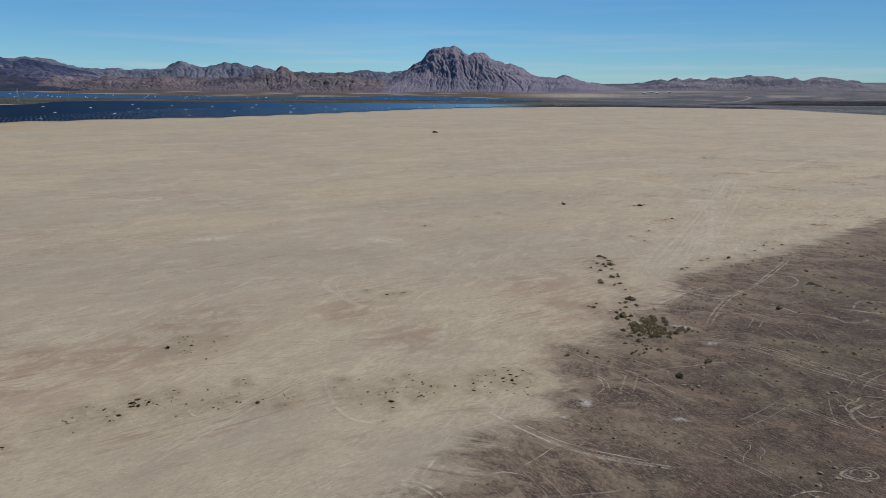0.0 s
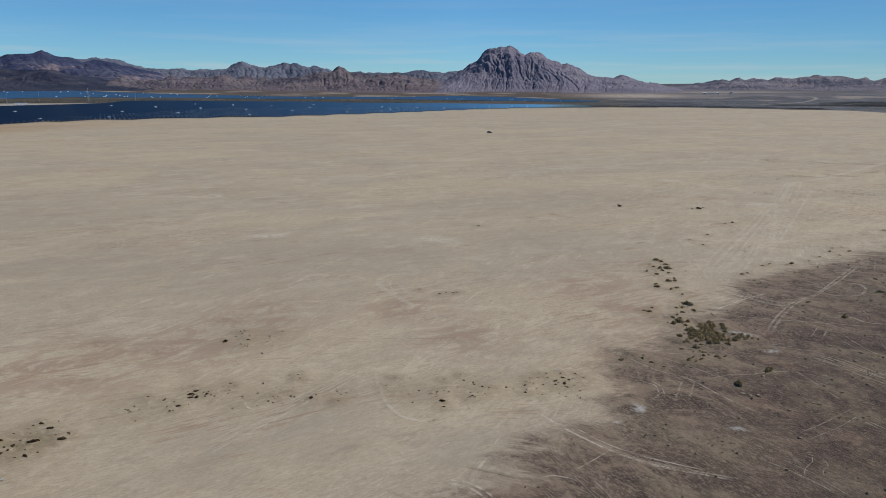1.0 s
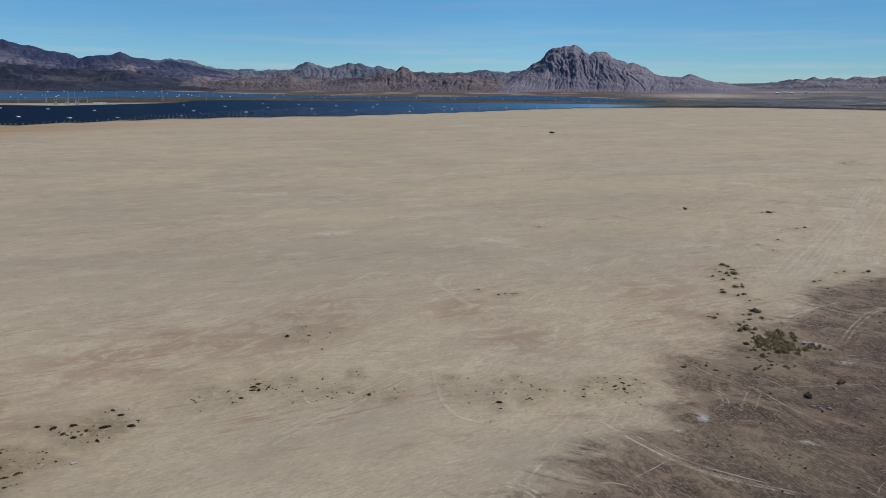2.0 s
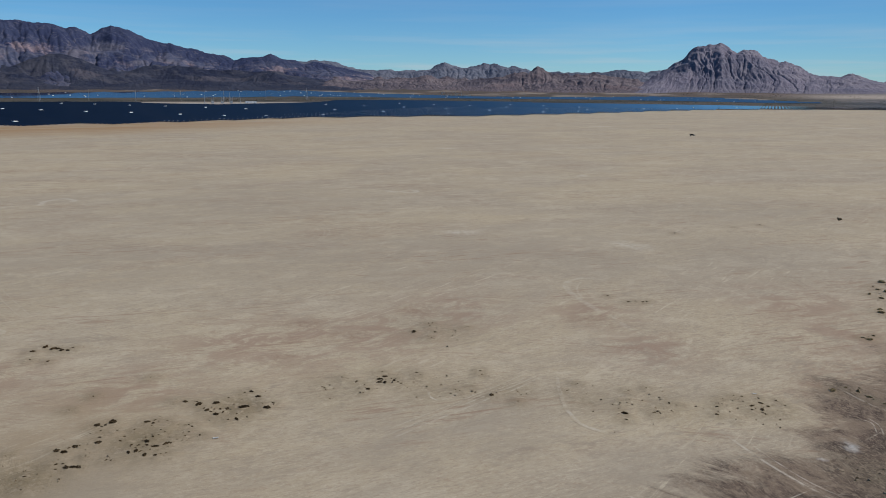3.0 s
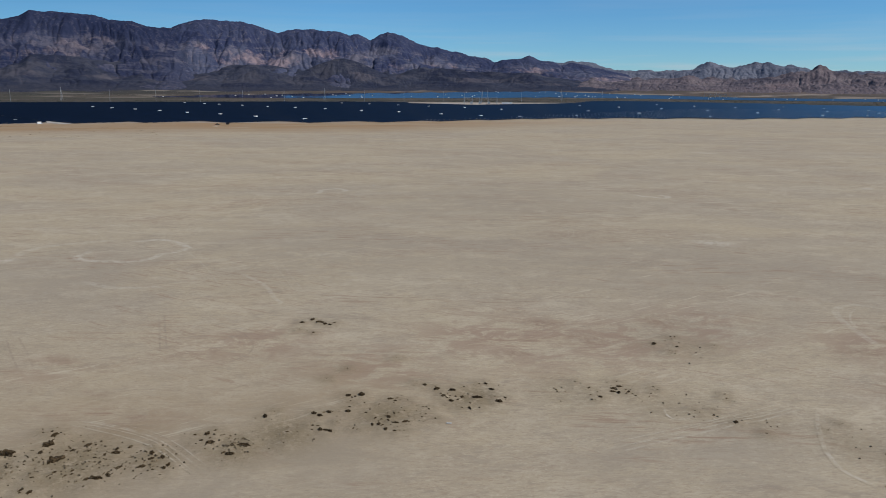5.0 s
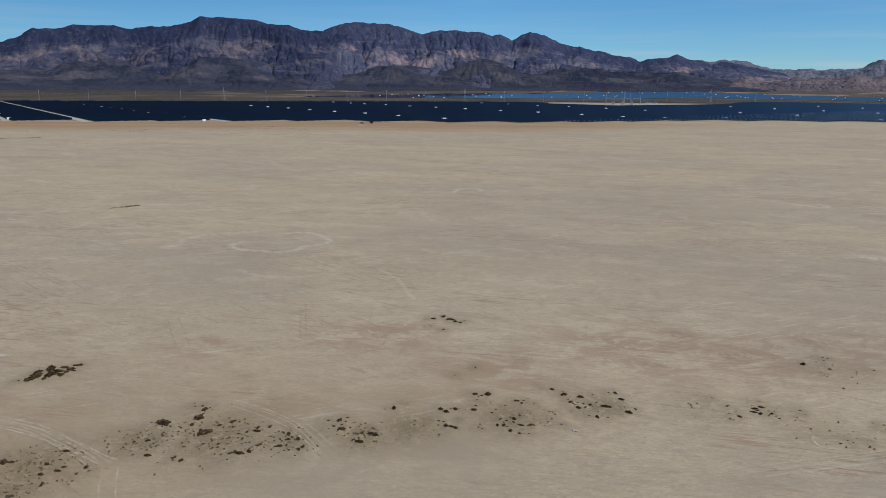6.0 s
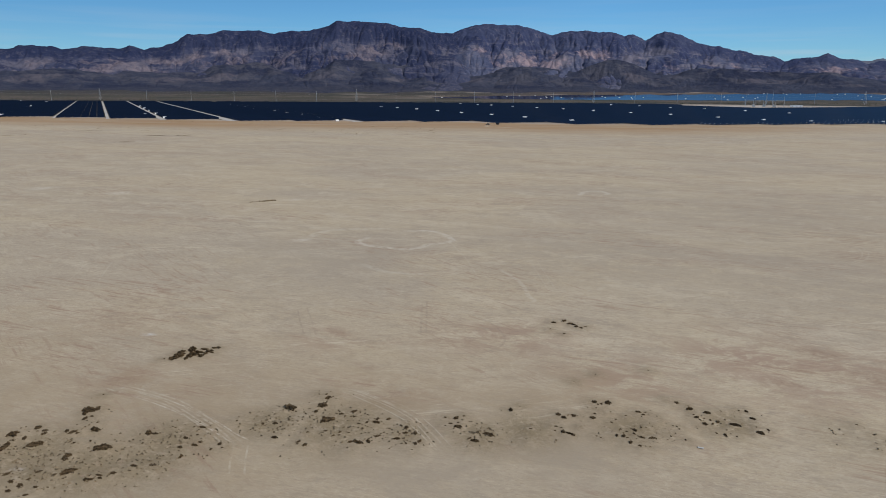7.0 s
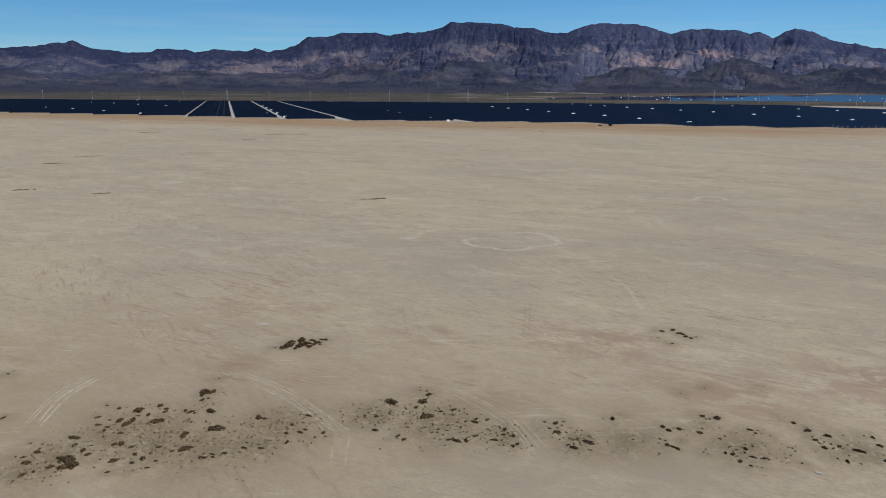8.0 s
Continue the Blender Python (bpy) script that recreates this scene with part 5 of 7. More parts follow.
# ---- lanes and pads ----
def strip(name, path, width, material, label, lift=0.012, kind="structure", category="track", smooth_path=True, fade_ends=True):
    """A ribbon of dust along a line of a few places."""
    pts = [Vector((x, y, 0)) for x, y in path]
    if smooth_path and len(pts) > 2:
        ext = [pts[0] * 2 - pts[1]] + pts + [pts[-1] * 2 - pts[-2]]
        line = []
        for k in range(1, len(ext) - 2):
            a, b, c, d = ext[k - 1:k + 3]
            count = max(4, int((c - b).length / 1.6))
            for q in range(count):
                t = q / count
                line.append(0.5 * (2 * b + (c - a) * t + (2 * a - 5 * b + 4 * c - d) * t * t + (3 * b - a - 3 * c + d) * t ** 3))
        line.append(pts[-1])
    else:
        line = []
        for a, b in zip(pts, pts[1:]):
            count = max(2, int((b - a).length / (1.6 if (b - a).length < 300 else 25)))
            line += [a.lerp(b, q / count) for q in range(count)]
        line.append(pts[-1])
    line = np.array([p[:] for p in line])
    way = np.gradient(line, axis=0)
    way /= np.linalg.norm(way, axis=1)[:, None] + 1e-9
    side = np.stack([-way[:, 1], way[:, 0]], -1)
    offs = np.array([-1, -0.4, 0.4, 1]) * width / 2
    xs = line[:, 0][:, None] + side[:, 0][:, None] * offs
    ys = line[:, 1][:, None] + side[:, 1][:, None] * offs
    zs = surface(xs, ys) + lift
    across = np.tile([1.0, 0.15, 0.15, 1.0], (len(line), 1))
    t = np.linspace(0, 1, len(line))
    ends = np.minimum(smooth(t, 0, 0.12), 1 - smooth(t, 0.88, 1)) if fade_ends else np.ones(len(line))
    ob = sheet(name, xs, ys, zs, material, (("across", across), ("ends", np.tile(ends[:, None], (1, 4))), *ground_fields(xs, ys)))
    return tagged(ob, label, category, kind=kind)


def lane(v, width):
    cross = [u for u in np.arange(500, 2800, 4) if inside(u, v, FIELD)]
    a, b = U * (min(cross) - 6) + V * v, U * max(cross) + V * v
    strip("road", [(a.x, a.y), (b.x, b.y)], width, LANE, "graded sand lane between solar blocks", 0.12, smooth_path=False, category="road")


for v, width in LANES.items():
    lane(v, width - 1.5)


def inverter_station():
    """A white equipment house and a transformer on a concrete slab."""
    ob = thing("inverter_station", "white inverter house on a slab among solar rows", "inverter", "inverters of the solar field")
    part("slab", box(bmesh.new(), -3.2, 3.2, -4.2, 5.4, -0.2, 0.7), CONCRETE, ob)
    body = part("cabinet", box(bmesh.new(), -1.6, 1.6, -3.6, 3.2, 0.7, 4.1, 0.08), WHITE, ob)
    part("roof", box(bmesh.new(), -1.8, 1.8, -3.8, 3.4, 4.1, 4.3), WHITE, ob)
    for y in (-2.4, -0.2, 2.0):
        part("door", box(bmesh.new(), 1.6, 1.66, y - 0.7, y + 0.7, 0.9, 3.4), WHITE, body)
    bm = box(bmesh.new(), -1.0, 1.0, 3.7, 5.0, 0.7, 2.9, 0.05)
    for k in range(5):
        box(bm, 1.0, 1.4, 3.75 + k * 0.25, 3.85 + k * 0.25, 0.9, 2.5)
    part("transformer", bm, STEEL, ob)
    return ob


first = inverter_station()
EAST_STATIONS = [(-584, 1100), (-478, 1064), (-351, 1013), (-347, 1216), (-244, 1172), (-787, 1441), (-663, 1377), (-549, 1319), (-444, 1265), (-371, 1426), (-277, 1362), (-693, 1636), (-582, 1575), (-478, 1519), (-423, 1660), (-332, 1596), (-184, 1152), (-198, 1337), (-241, 1514), (-162, 1461), (-107, 1449), (-44, 1379), (-20, 1628), (32, 1637), (66, 1643)]
WEST_STATIONS = [(-672, 820), (-590, 805), (-521, 797), (-431, 782), (-777, 843), (-967, 1140), (-857, 1116), (-741, 1073), (-1073, 1162), (-1192, 1194), (-1368, 645), (-1268, 632), (-1174, 624), (-1067, 607), (-975, 598), (-887, 595), (-787, 581), (-684, 575), (-1572, 960), (-1449, 933), (-1379, 924), (-1275, 909), (-1169, 892), (-1073, 881), (-973, 866), (-863, 846), (-1304, 1214)]
LANE_STATIONS = [(-829, 332), (-907, 338), (-1020, 353), (-1097, 357), (-1194, 367), (-1280, 374), (-1359, 379), (-1437, 384), (-1527, 392), (-1628, 402), (-1132, 158), (-1360, 180)]
stations = []
for x, y in EAST_STATIONS + WEST_STATIONS:
    # none stands out on the bare flat
    out = max(1.0, 1.045 * float(np.interp(azimuth(x, y), RIM_AZ, RIM_R)) / math.hypot(x, y))
    stations.append((x * out, y * out, 0.78 if out == 1.0 else 0.66))
stations += [(x, y, 0.55) for x, y in LANE_STATIONS]
for u, v in [(1180 + 125 * k, -123.0 - BAY * (k % 4)) for k in range(11)] + [(1010 + 150 * k, 76.0) for k in range(5)]:
    p = U * u + V * v
    stations.append((p.x, p.y, 0.6))
for k, (x, y, size) in enumerate(stations):
    m = Matrix.Translation((x, y, land(x, y))) @ BASE @ Matrix.Scale(size, 4)
    if k == 0:
        first.matrix_basis = m
    else:
        copy_thing(first, m @ Matrix.Scale(1 / stations[0][2], 4))
rng = random.Random(4)
for _ in range(80):
    u, v, length = rng.choice(far_spots)
    p = U * (u + length + 2) + V * (v + 4)
    copy_thing(first, Matrix.Translation((p.x, p.y, land(p.x, p.y) + 0.3)) @ BASE @ Matrix.Scale(0.75 / stations[0][2], 4))


# ---- power lines and substations ----
def pole(height):
    """A single steel pole with three cross-arms and their insulators."""
    ob = thing("power_pole", "tall grey power pole with cross-arms beside the fields", "power pole", "power poles on the plain")
    part("mast", rod(bmesh.new(), (0, 0, -0.5), (0, 0, height), 0.42, 0.22), STEEL, ob)
    for k, wide in enumerate((2.6, 3.2, 2.6)):
        z = height - 2.0 - 3.2 * k
        arm = part("cross_arm", box(bmesh.new(), -wide, wide, -0.12, 0.12, z - 0.15, z + 0.15), STEEL, ob)
        for x in (-wide + 0.2, wide - 0.2):
            part("insulator", rod(bmesh.new(), (x, 0, z - 1.5), (x, 0, z - 0.15), 0.13), CONCRETE, arm)
    return ob


def wire(a, b, sag, radius=0.055):
    """A line of cable between two places, hanging."""
    pts = []
    a, b = Vector(a), Vector(b)
    for k in range(13):
        t = k / 12
        p = a.lerp(b, t)
        pts.append(p - Vector((0, 0, sag * 4 * t * (1 - t))))
    bm = bmesh.new()
    out = Vector((b.y - a.y, a.x - b.x, 0)).normalized()
    rings = [[bm.verts.new(p + radius * (out * math.cos(g) + Vector((0, 0, math.sin(g))))) for g in (0.5, 2.6, 4.7)] for p in pts]
    for one, two in zip(rings, rings[1:]):
        for k in range(3):
            m = (k + 1) % 3
            bm.faces.new((one[k], one[m], two[m], two[k]))
    return bm


first_pole = None
line_spots = []
for az in np.arange(27.0, 112.0, 3.05):
    r = float(np.interp(az, [27, 38, 48, 57, 68, 77, 89, 100, 112], [2300, 2120, 2130, 2080, 2120, 2230, 2450, 2870, 3050]))
    x, y = -math.sin(radians(az)) * r, math.cos(radians(az)) * r
    line_spots.append((x, y, land(x, y), az))
for k, (x, y, z, az) in enumerate(line_spots):
    tall = 31.0
    m = Matrix.Translation((x, y, z)) @ Matrix.Rotation(radians(az + 80), 4, "Z")
    if first_pole is None:
        first_pole = pole(tall)
        first_pole.matrix_basis = m
    else:
        copy_thing(first_pole, m)
for k, (p, q) in enumerate(zip(line_spots, line_spots[1:])):
    bm = bmesh.new()
    for h in (28.8, 22.4):
        piece = wire((p[0], p[1], p[2] + h), (q[0], q[1], q[2] + h), 4.0)
        tmp = bpy.data.meshes.new("cable")
        piece.to_mesh(tmp)
        piece.free()
        bm.from_mesh(tmp)
    tagged(new("cable", finish(bm, "cable", STEEL)), "thin sagging power cables between two poles", "cable", "cables of the power line")


def tower(height):
    """A lattice tower: four legs, braces and arms."""
    ob = thing("transmission_tower", "grey steel lattice tower carrying high cables", "tower", "towers on the plain")
    w = 3.6
    for sx in (-1, 1):
        for sy in (-1, 1):
            part("leg", rod(bmesh.new(), (sx * w, sy * w, 0), (sx * 0.7, sy * 0.7, height), 0.14, 0.1, 5), STEEL, ob)
    for k in range(6):
        z0, z1 = height * k / 6, height * (k + 1) / 6
        w0, w1 = w + (0.7 - w) * k / 6, w + (0.7 - w) * (k + 1) / 6
        for sy in (-1, 1):
            part("brace", rod(rod(bmesh.new(), (-w0, sy * w0, z0), (w1, sy * w1, z1), 0.06, sides=4), (w0, sy * w0, z0), (-w1, sy * w1, z1), 0.06, sides=4), STEEL, ob)
    for z, span in ((height - 1, 5), (height - 6, 7), (height - 11, 5.5)):
        part("cross_arm", box(bmesh.new(), -span, span, -0.3, 0.3, z - 0.3, z + 0.2), STEEL, ob)
    return ob


first_tower = tower(36.0)
tower_spots = [(x * 1.09, y * 1.09, az) for x, y, z, az in line_spots[1::6]]
for k, (x, y, az) in enumerate(tower_spots):
    m = Matrix.Translation((x, y, land(x, y))) @ Matrix.Rotation(radians(az + 80), 4, "Z")
    if k == 0:
        first_tower.matrix_basis = m
    else:
        copy_thing(first_tower, m)


def substation(x, y, turn, pad_long, pad_wide):
    """Gravel pad with gantries, transformers, lightning masts and a control house, each standing by itself."""
    z = land(x, y)
    m = Matrix.Translation((x, y, z)) @ Matrix.Rotation(radians(turn), 4, "Z")
    pad = box(bmesh.new(), -pad_long / 2, pad_long / 2, -pad_wide / 2, pad_wide / 2, -0.5, 0.35)
    ob = new("gravel_pad", finish(pad, "gravel_pad", PAD))
    ob.matrix_basis = m
    tagged(ob, "pale crushed-stone pad of a substation", "ground", kind="structure")
    for k in range(4):
        g = thing("gantry", "grey steel substation gantry on crushed stone", "gantry", "gantries of the substation")
        for sx in (-9, 9):
            part("column", box(bmesh.new(), sx - 0.35, sx + 0.35, -0.35, 0.35, 0.35, 15.5), STEEL, g)
        part("beam", box(bmesh.new(), -9.6, 9.6, -0.4, 0.4, 14.3, 15.3), STEEL, g)
        for x1 in (-5, 0, 5):
            part("insulator", rod(bmesh.new(), (x1, 0, 11.8), (x1, 0, 14.3), 0.22, sides=6), CONCRETE, g)
        g.matrix_basis = m @ Matrix.Translation((-34 + 22 * k, 0 if k % 2 else 8, 0))
    for k in range(3):
        t = thing("transformer", "grey power transformer with bushings and cooling fins", "transformer", "transformers of the substation")
        part("tank", box(bmesh.new(), -3, 3, -2, 2, 0.35, 4.6, 0.1), STEEL, t)
        for x1 in (-1.8, 0, 1.8):
            part("bushing", rod(bmesh.new(), (x1, 0, 4.6), (x1, 0.3, 7.2), 0.28, 0.12), CONCRETE, t)
        bm = bmesh.new()
        for q in range(8):
            box(bm, -2.6 + 0.7 * q, -2.4 + 0.7 * q, 2.0, 3.1, 0.9, 4.0)
        part("radiator", bm, STEEL, t)
        t.matrix_basis = m @ Matrix.Translation((-24 + 22 * k, -12, 0))
    for k, (x1, y1, h) in enumerate(((-42, 14, 27), (2, 18, 34), (16, 16, 38), (40, -10, 24))):
        mast = thing("lightning_mast", "slender steel lightning mast in the substation", "mast", "masts of the substation")
        part("shaft", rod(bmesh.new(), (0, 0, 0.35), (0, 0, h), 0.45, 0.12), STEEL, mast)
        part("base_plate", box(bmesh.new(), -0.8, 0.8, -0.8, 0.8, 0.35, 0.75), CONCRETE, mast)
        mast.matrix_basis = m @ Matrix.Translation((x1, y1, 0))
    house = thing("control_house", "long white control house of the substation", "building")
    part("wall", box(bmesh.new(), -13, 13, -4, 4, 0.35, 4.4), WHITE, house)
    part("roof", box(bmesh.new(), -13.4, 13.4, -4.4, 4.4, 4.4, 4.75), WHITE, house)
    for x1 in (-8, 0, 8):
        part("door", box(bmesh.new(), x1 - 0.9, x1 + 0.9, -4.08, -4.0, 0.4, 2.6), STEEL, house)
    house.matrix_basis = m @ Matrix.Translation((66, -4, 0))


def shed(x, y, turn, long, wide, high):
    """A long white industrial shed with a low gable."""
    ob = thing("industrial_shed", "long white industrial shed at the hills' foot", "building", "sheds at the foot of the hills")
    part("wall", box(bmesh.new(), -long / 2, long / 2, -wide / 2, wide / 2, -1.0, high), WHITE, ob)
    bm = bmesh.new()
    ends = [[bm.verts.new((sx * (long / 2 + 0.5), py, pz)) for py, pz in ((-wide / 2 - 0.5, high), (wide / 2 + 0.5, high), (0, high + wide * 0.18))] for sx in (-1, 1)]
    bm.faces.new(ends[0]), bm.faces.new(ends[1][::-1])
    for k in range(3):
        m = (k + 1) % 3
        bm.faces.new((ends[0][m], ends[0][k], ends[1][k], ends[1][m]))
    part("roof", bm, WHITE, ob)
    for k in range(3):
        part("door", box(bmesh.new(), (k - 1) * long / 3.5 - 2, (k - 1) * long / 3.5 + 2, -wide / 2 - 0.1, -wide / 2, 0, high * 0.75), STEEL, ob)
    ob.matrix_basis = stand(x, y, turn)


def stand(x, y, turn):
    return Matrix.Translation((x, y, land(x, y))) @ Matrix.Rotation(radians(turn), 4, "Z")


for az, r, long in ((-15.3, 3700, 14), (-15.8, 3760, 22), (-16.2, 3690, 12), (-17.1, 3780, 16)):
    shed(-math.sin(radians(az)) * r, math.cos(radians(az)) * r, -14, long, 10, 5)
substation(-1100, 1500, 36, 200, 60)
substation(-985, 2880, 19, 190, 60)
strip("road", [(-2430, 130), (-2390, 420), (-2330, 760), (-2420, 1330), (-2300, 1680), (-1950, 2350)], 16, FAN_ROAD, "pale dirt road behind the solar field", 0.3, category="road")
strip("road", [(-3080, -420), (-2960, 300), (-2870, 900), (-2760, 1480), (-2650, 1900)], 14, FAN_ROAD, "pale dirt road over the fan", 0.5, category="road")
strip("road", [(-3330, -300), (-3200, 500), (-3080, 1100)], 16, FAN_ROAD, "pale dirt road over the fan", 0.5, category="road")
strip("road", [(640, 1960), (980, 2500), (1260, 3020), (1330, 3300)], 22, FAN_ROAD, "pale dirt road crossing the eastern plain", 0.4, category="road")
strip("road", [(860, 2050), (1330, 2560), (1900, 2900)], 16, FAN_ROAD, "pale dirt road crossing the eastern plain", 0.4, category="road")


# ---- vehicles ----
def wheel(x, y, r, parent):
    w = new("wheel")
    w.parent = parent
    w.location = (x, y, r)
    bm = bmesh.new()
    bmesh.ops.create_cone(bm, cap_ends=True, segments=20, radius1=r, radius2=r, depth=0.24, matrix=Matrix.Rotation(radians(90), 4, "X"))
    bmesh.ops.bevel(bm, geom=[e for e in bm.edges if abs(abs(e.verts[0].co.y) - 0.12) < 0.01 and abs(e.verts[0].co.y - e.verts[1].co.y) < 0.01], offset=0.04, segments=2, affect="EDGES")
    part("tyre", bm, RUBBER, w)
    bm = bmesh.new()
    bmesh.ops.create_cone(bm, cap_ends=True, segments=16, radius1=r * 0.58, radius2=r * 0.58, depth=0.26, matrix=Matrix.Rotation(radians(90), 4, "X"))
    part("rim", bm, STEEL, w)


def profile_body(outline, half, bevel=0.06):
    bm = bmesh.new()
    left = [bm.verts.new((x, -half, z)) for x, z in outline]
    right = [bm.verts.new((x, half, z)) for x, z in outline]
    bm.faces.new(left)
    bm.faces.new(right[::-1])
    for k in range(len(outline)):
        j = (k + 1) % len(outline)
        bm.faces.new((left[j], left[k], right[k], right[j]))
    bmesh.ops.recalc_face_normals(bm, faces=bm.faces)
    bmesh.ops.bevel(bm, geom=list(bm.edges), offset=bevel, segments=2, affect="EDGES")
    return bm


def car(label, m, pickup=False):
    ob = thing("pickup_truck" if pickup else "car", label, "car")
    lower = [(-2.3, 0.45), (2.25, 0.45), (2.35, 0.75), (2.2, 1.02), (1.15, 1.12), (-2.25, 1.15), (-2.35, 0.8)]
    part("body", profile_body(lower, 0.93, 0.07), BLACK_PAINT, ob)
    upper = [(1.05, 1.1), (0.45, 1.72), (-0.6 if pickup else -1.9, 1.76), (-0.85 if pickup else -2.2, 1.12)]
    cab = part("cabin", profile_body(upper, 0.8, 0.05), BLACK_PAINT, ob)
    spans = ((-0.55, 0.5),) if pickup else ((-1.75, -0.85), (-0.75, 0.5))
    for x0, x1 in spans:
        for s in (-1, 1):
            part("window", box(bmesh.new(), x0, x1, s * 0.81 - 0.01, s * 0.81 + 0.01, 1.24, 1.62), GLASS_DARK, cab)
    bm = box(bmesh.new(), -0.02, 0.02, -0.7, 0.7, -0.38, 0.38)
    bmesh.ops.transform(bm, matrix=Matrix.Translation((0.79, 0, 1.43)) @ Matrix.Rotation(radians(-44), 4, "Y"), verts=bm.verts)
    part("windscreen", bm, GLASS_DARK, cab)
    for s in (-1, 1):
        part("headlight", box(bmesh.new(), 2.2, 2.33, s * 0.7 - 0.18, s * 0.7 + 0.18, 0.78, 0.94, 0.03), LAMP_GLASS, ob)
        part("tail_light", box(bmesh.new(), -2.37, -2.28, s * 0.75 - 0.1, s * 0.75 + 0.1, 0.85, 1.08), RED_LAMP, ob)
        part("mirror", box(bmesh.new(), 0.75, 0.95, s * 1.02 - 0.1, s * 1.02 + 0.1, 1.1, 1.26, 0.03), BLACK_PAINT, ob)
        for x in (-1.45, 1.45):
            wheel(x, s * 0.83, 0.38, ob)
    part("bumper", box(bmesh.new(), 2.28, 2.42, -0.85, 0.85, 0.45, 0.66, 0.04), RUBBER, ob)
    ob.matrix_basis = m
    return ob


car("black off-road car parked alone on the dry lake", stand(-7, 673, 12))
car("dark pickup truck parked at the solar field's edge", stand(-676, 449, 70), True)
trailer = thing("trailer", "small dark box trailer parked beside the truck", "trailer")
part("box", box(bmesh.new(), -1.8, 1.8, -1.0, 1.0, 0.55, 2.6, 0.05), BLACK_PAINT, trailer)
part("drawbar", box(bmesh.new(), 1.8, 3.0, -0.06, 0.06, 0.5, 0.62), STEEL, trailer)
part("door", box(bmesh.new(), -1.86, -1.8, -0.9, 0.9, 0.65, 2.5), STEEL, trailer)
for s in (-1, 1):
    wheel(-0.2, s * 1.0, 0.34, trailer)
trailer.matrix_basis = stand(-671, 458.5, 62)


# ---- marks on the flat ----
def ring(x, y, rx, ry, turn, start, sweep, width, material, label):
    path = []
    for k in range(15):
        a = radians(start + sweep * k / 14)
        wob = 1 + 0.16 * math.sin(2.3 * a + x) + 0.08 * math.sin(5.1 * a + y)
        p = Matrix.Rotation(radians(turn), 2) @ Vector((rx * wob * math.cos(a), ry * wob * math.sin(a)))
        path.append((x + p.x, y + p.y))
    return strip("tyre_track", path, width, material, label)


def bundle(path, count, spread, width, material, label, seed=0):
    """Several wheels gone the same way, a little apart."""
    rng = random.Random(seed + len(path) * 7 + int(abs(path[0][0]) * 10))
    (ax, ay), (bx, by) = path[0], path[-1]
    span = math.hypot(bx - ax, by - ay)
    nx, ny = -(by - ay) / span, (bx - ax) / span
    for k in range(count):
        off = spread * ((k + 0.5) / count - 0.5) + rng.gauss(0, spread * 0.06)
        strip("tyre_track", [(px + nx * (off + q) , py + ny * (off + q)) for px, py in path for q in (rng.gauss(0, spread * 0.06),)], width * rng.uniform(0.6, 1.4), material, label)


strip("tyre_track", [(-17.3, 152.3), (-22.1, 151.2), (-24.2, 146.5), (-23.0, 141.2), (-19.3, 134.8), (-13.5, 127.1), (-7.8, 119.2)], 2.0, FAINT_TRACK, "pale curved skid mark on the dry lake")
ring(-111, 262, 6.5, 4.5, 0, -150, 230, 3.6, PALE_TRACK, "pale ring of tyre marks on the lake")
strip("tyre_track", [(5.0, 86.0), (8.6, 81.0), (11.6, 77.5), (14.5, 74.8), (17.3, 72.9), (20.2, 71.6), (23.1, 70.7), (25.6, 69.9)], 0.55, PALE_TRACK, "pale wheel track curving over dark gravel")
bundle([(11.6, 77.9), (14.5, 75.0), (17.3, 73.1), (20.2, 71.9), (23.1, 71.0), (26.6, 70.0)], 3, 1.0, 0.3, FAINT_TRACK, "pale dust thrown up beside a wheel track")
strip("tyre_track", [(8.1, 83.9), (10.9, 80.0), (13.8, 76.7), (17.0, 74.4), (20.5, 72.8), (23.3, 71.7)], 0.35, PALE_TRACK, "thin pale wheel track curving over dark gravel")
strip("tyre_track", [(9.5, 70.8), (11.7, 73.1), (13.6, 75.3)], 0.22, PALE_TRACK, "thin straight wheel track over dark gravel")
strip("tyre_track", [(5.7, 69.0), (7.2, 69.3), (9.3, 68.6)], 0.3, PALE_TRACK, "short pale arc of a wheel on gravel")
bundle([(45.7, 116.9), (49.4, 123.9), (54.2, 131.6), (59.4, 138.7), (64.8, 143.9), (74.2, 155.8), (86.1, 171.6)], 2, 1.6, 0.5, FAINT_TRACK, "pale track climbing over the dark gravel")
strip("tyre_track", [(66.6, 143.9), (70.1, 142.7), (73.9, 144.5), (76.9, 149.1), (77.0, 152.4), (74.8, 152.9)], 0.8, FAINT_TRACK, "pale hooked track over dark gravel")
strip("tyre_track", [(76.7, 126.9), (79.2, 131.3), (82.6, 133.9), (84.4, 133.2), (88.0, 131.0)], 0.8, FAINT_TRACK, "pale loop of a track over gravel")
bundle([(48.0, 110.4), (52.2, 105.3), (55.1, 100.7), (58.3, 95.7), (61.7, 92.2), (66.0, 88.0)], 5, 4.6, 0.35, FAINT_TRACK, "broad pale streak of dust over gravel")
bundle([(46.0, 86.7), (49.6, 81.1), (52.8, 77.4)], 4, 2.0, 0.25, FAINT_TRACK, "faint pale streak of dust over gravel")
strip("tyre_track", [(36.2, 76.2), (35.6, 74.6), (34.3, 73.1), (33.5, 71.4)], 0.16, FAINT_TRACK, "thin pale wheel track on gravel")
strip("tyre_track", [(22.5, 96.0), (23.4, 94.1), (23.4, 91.4)], 0.25, PALE_TRACK, "thin pale arc of a wheel")
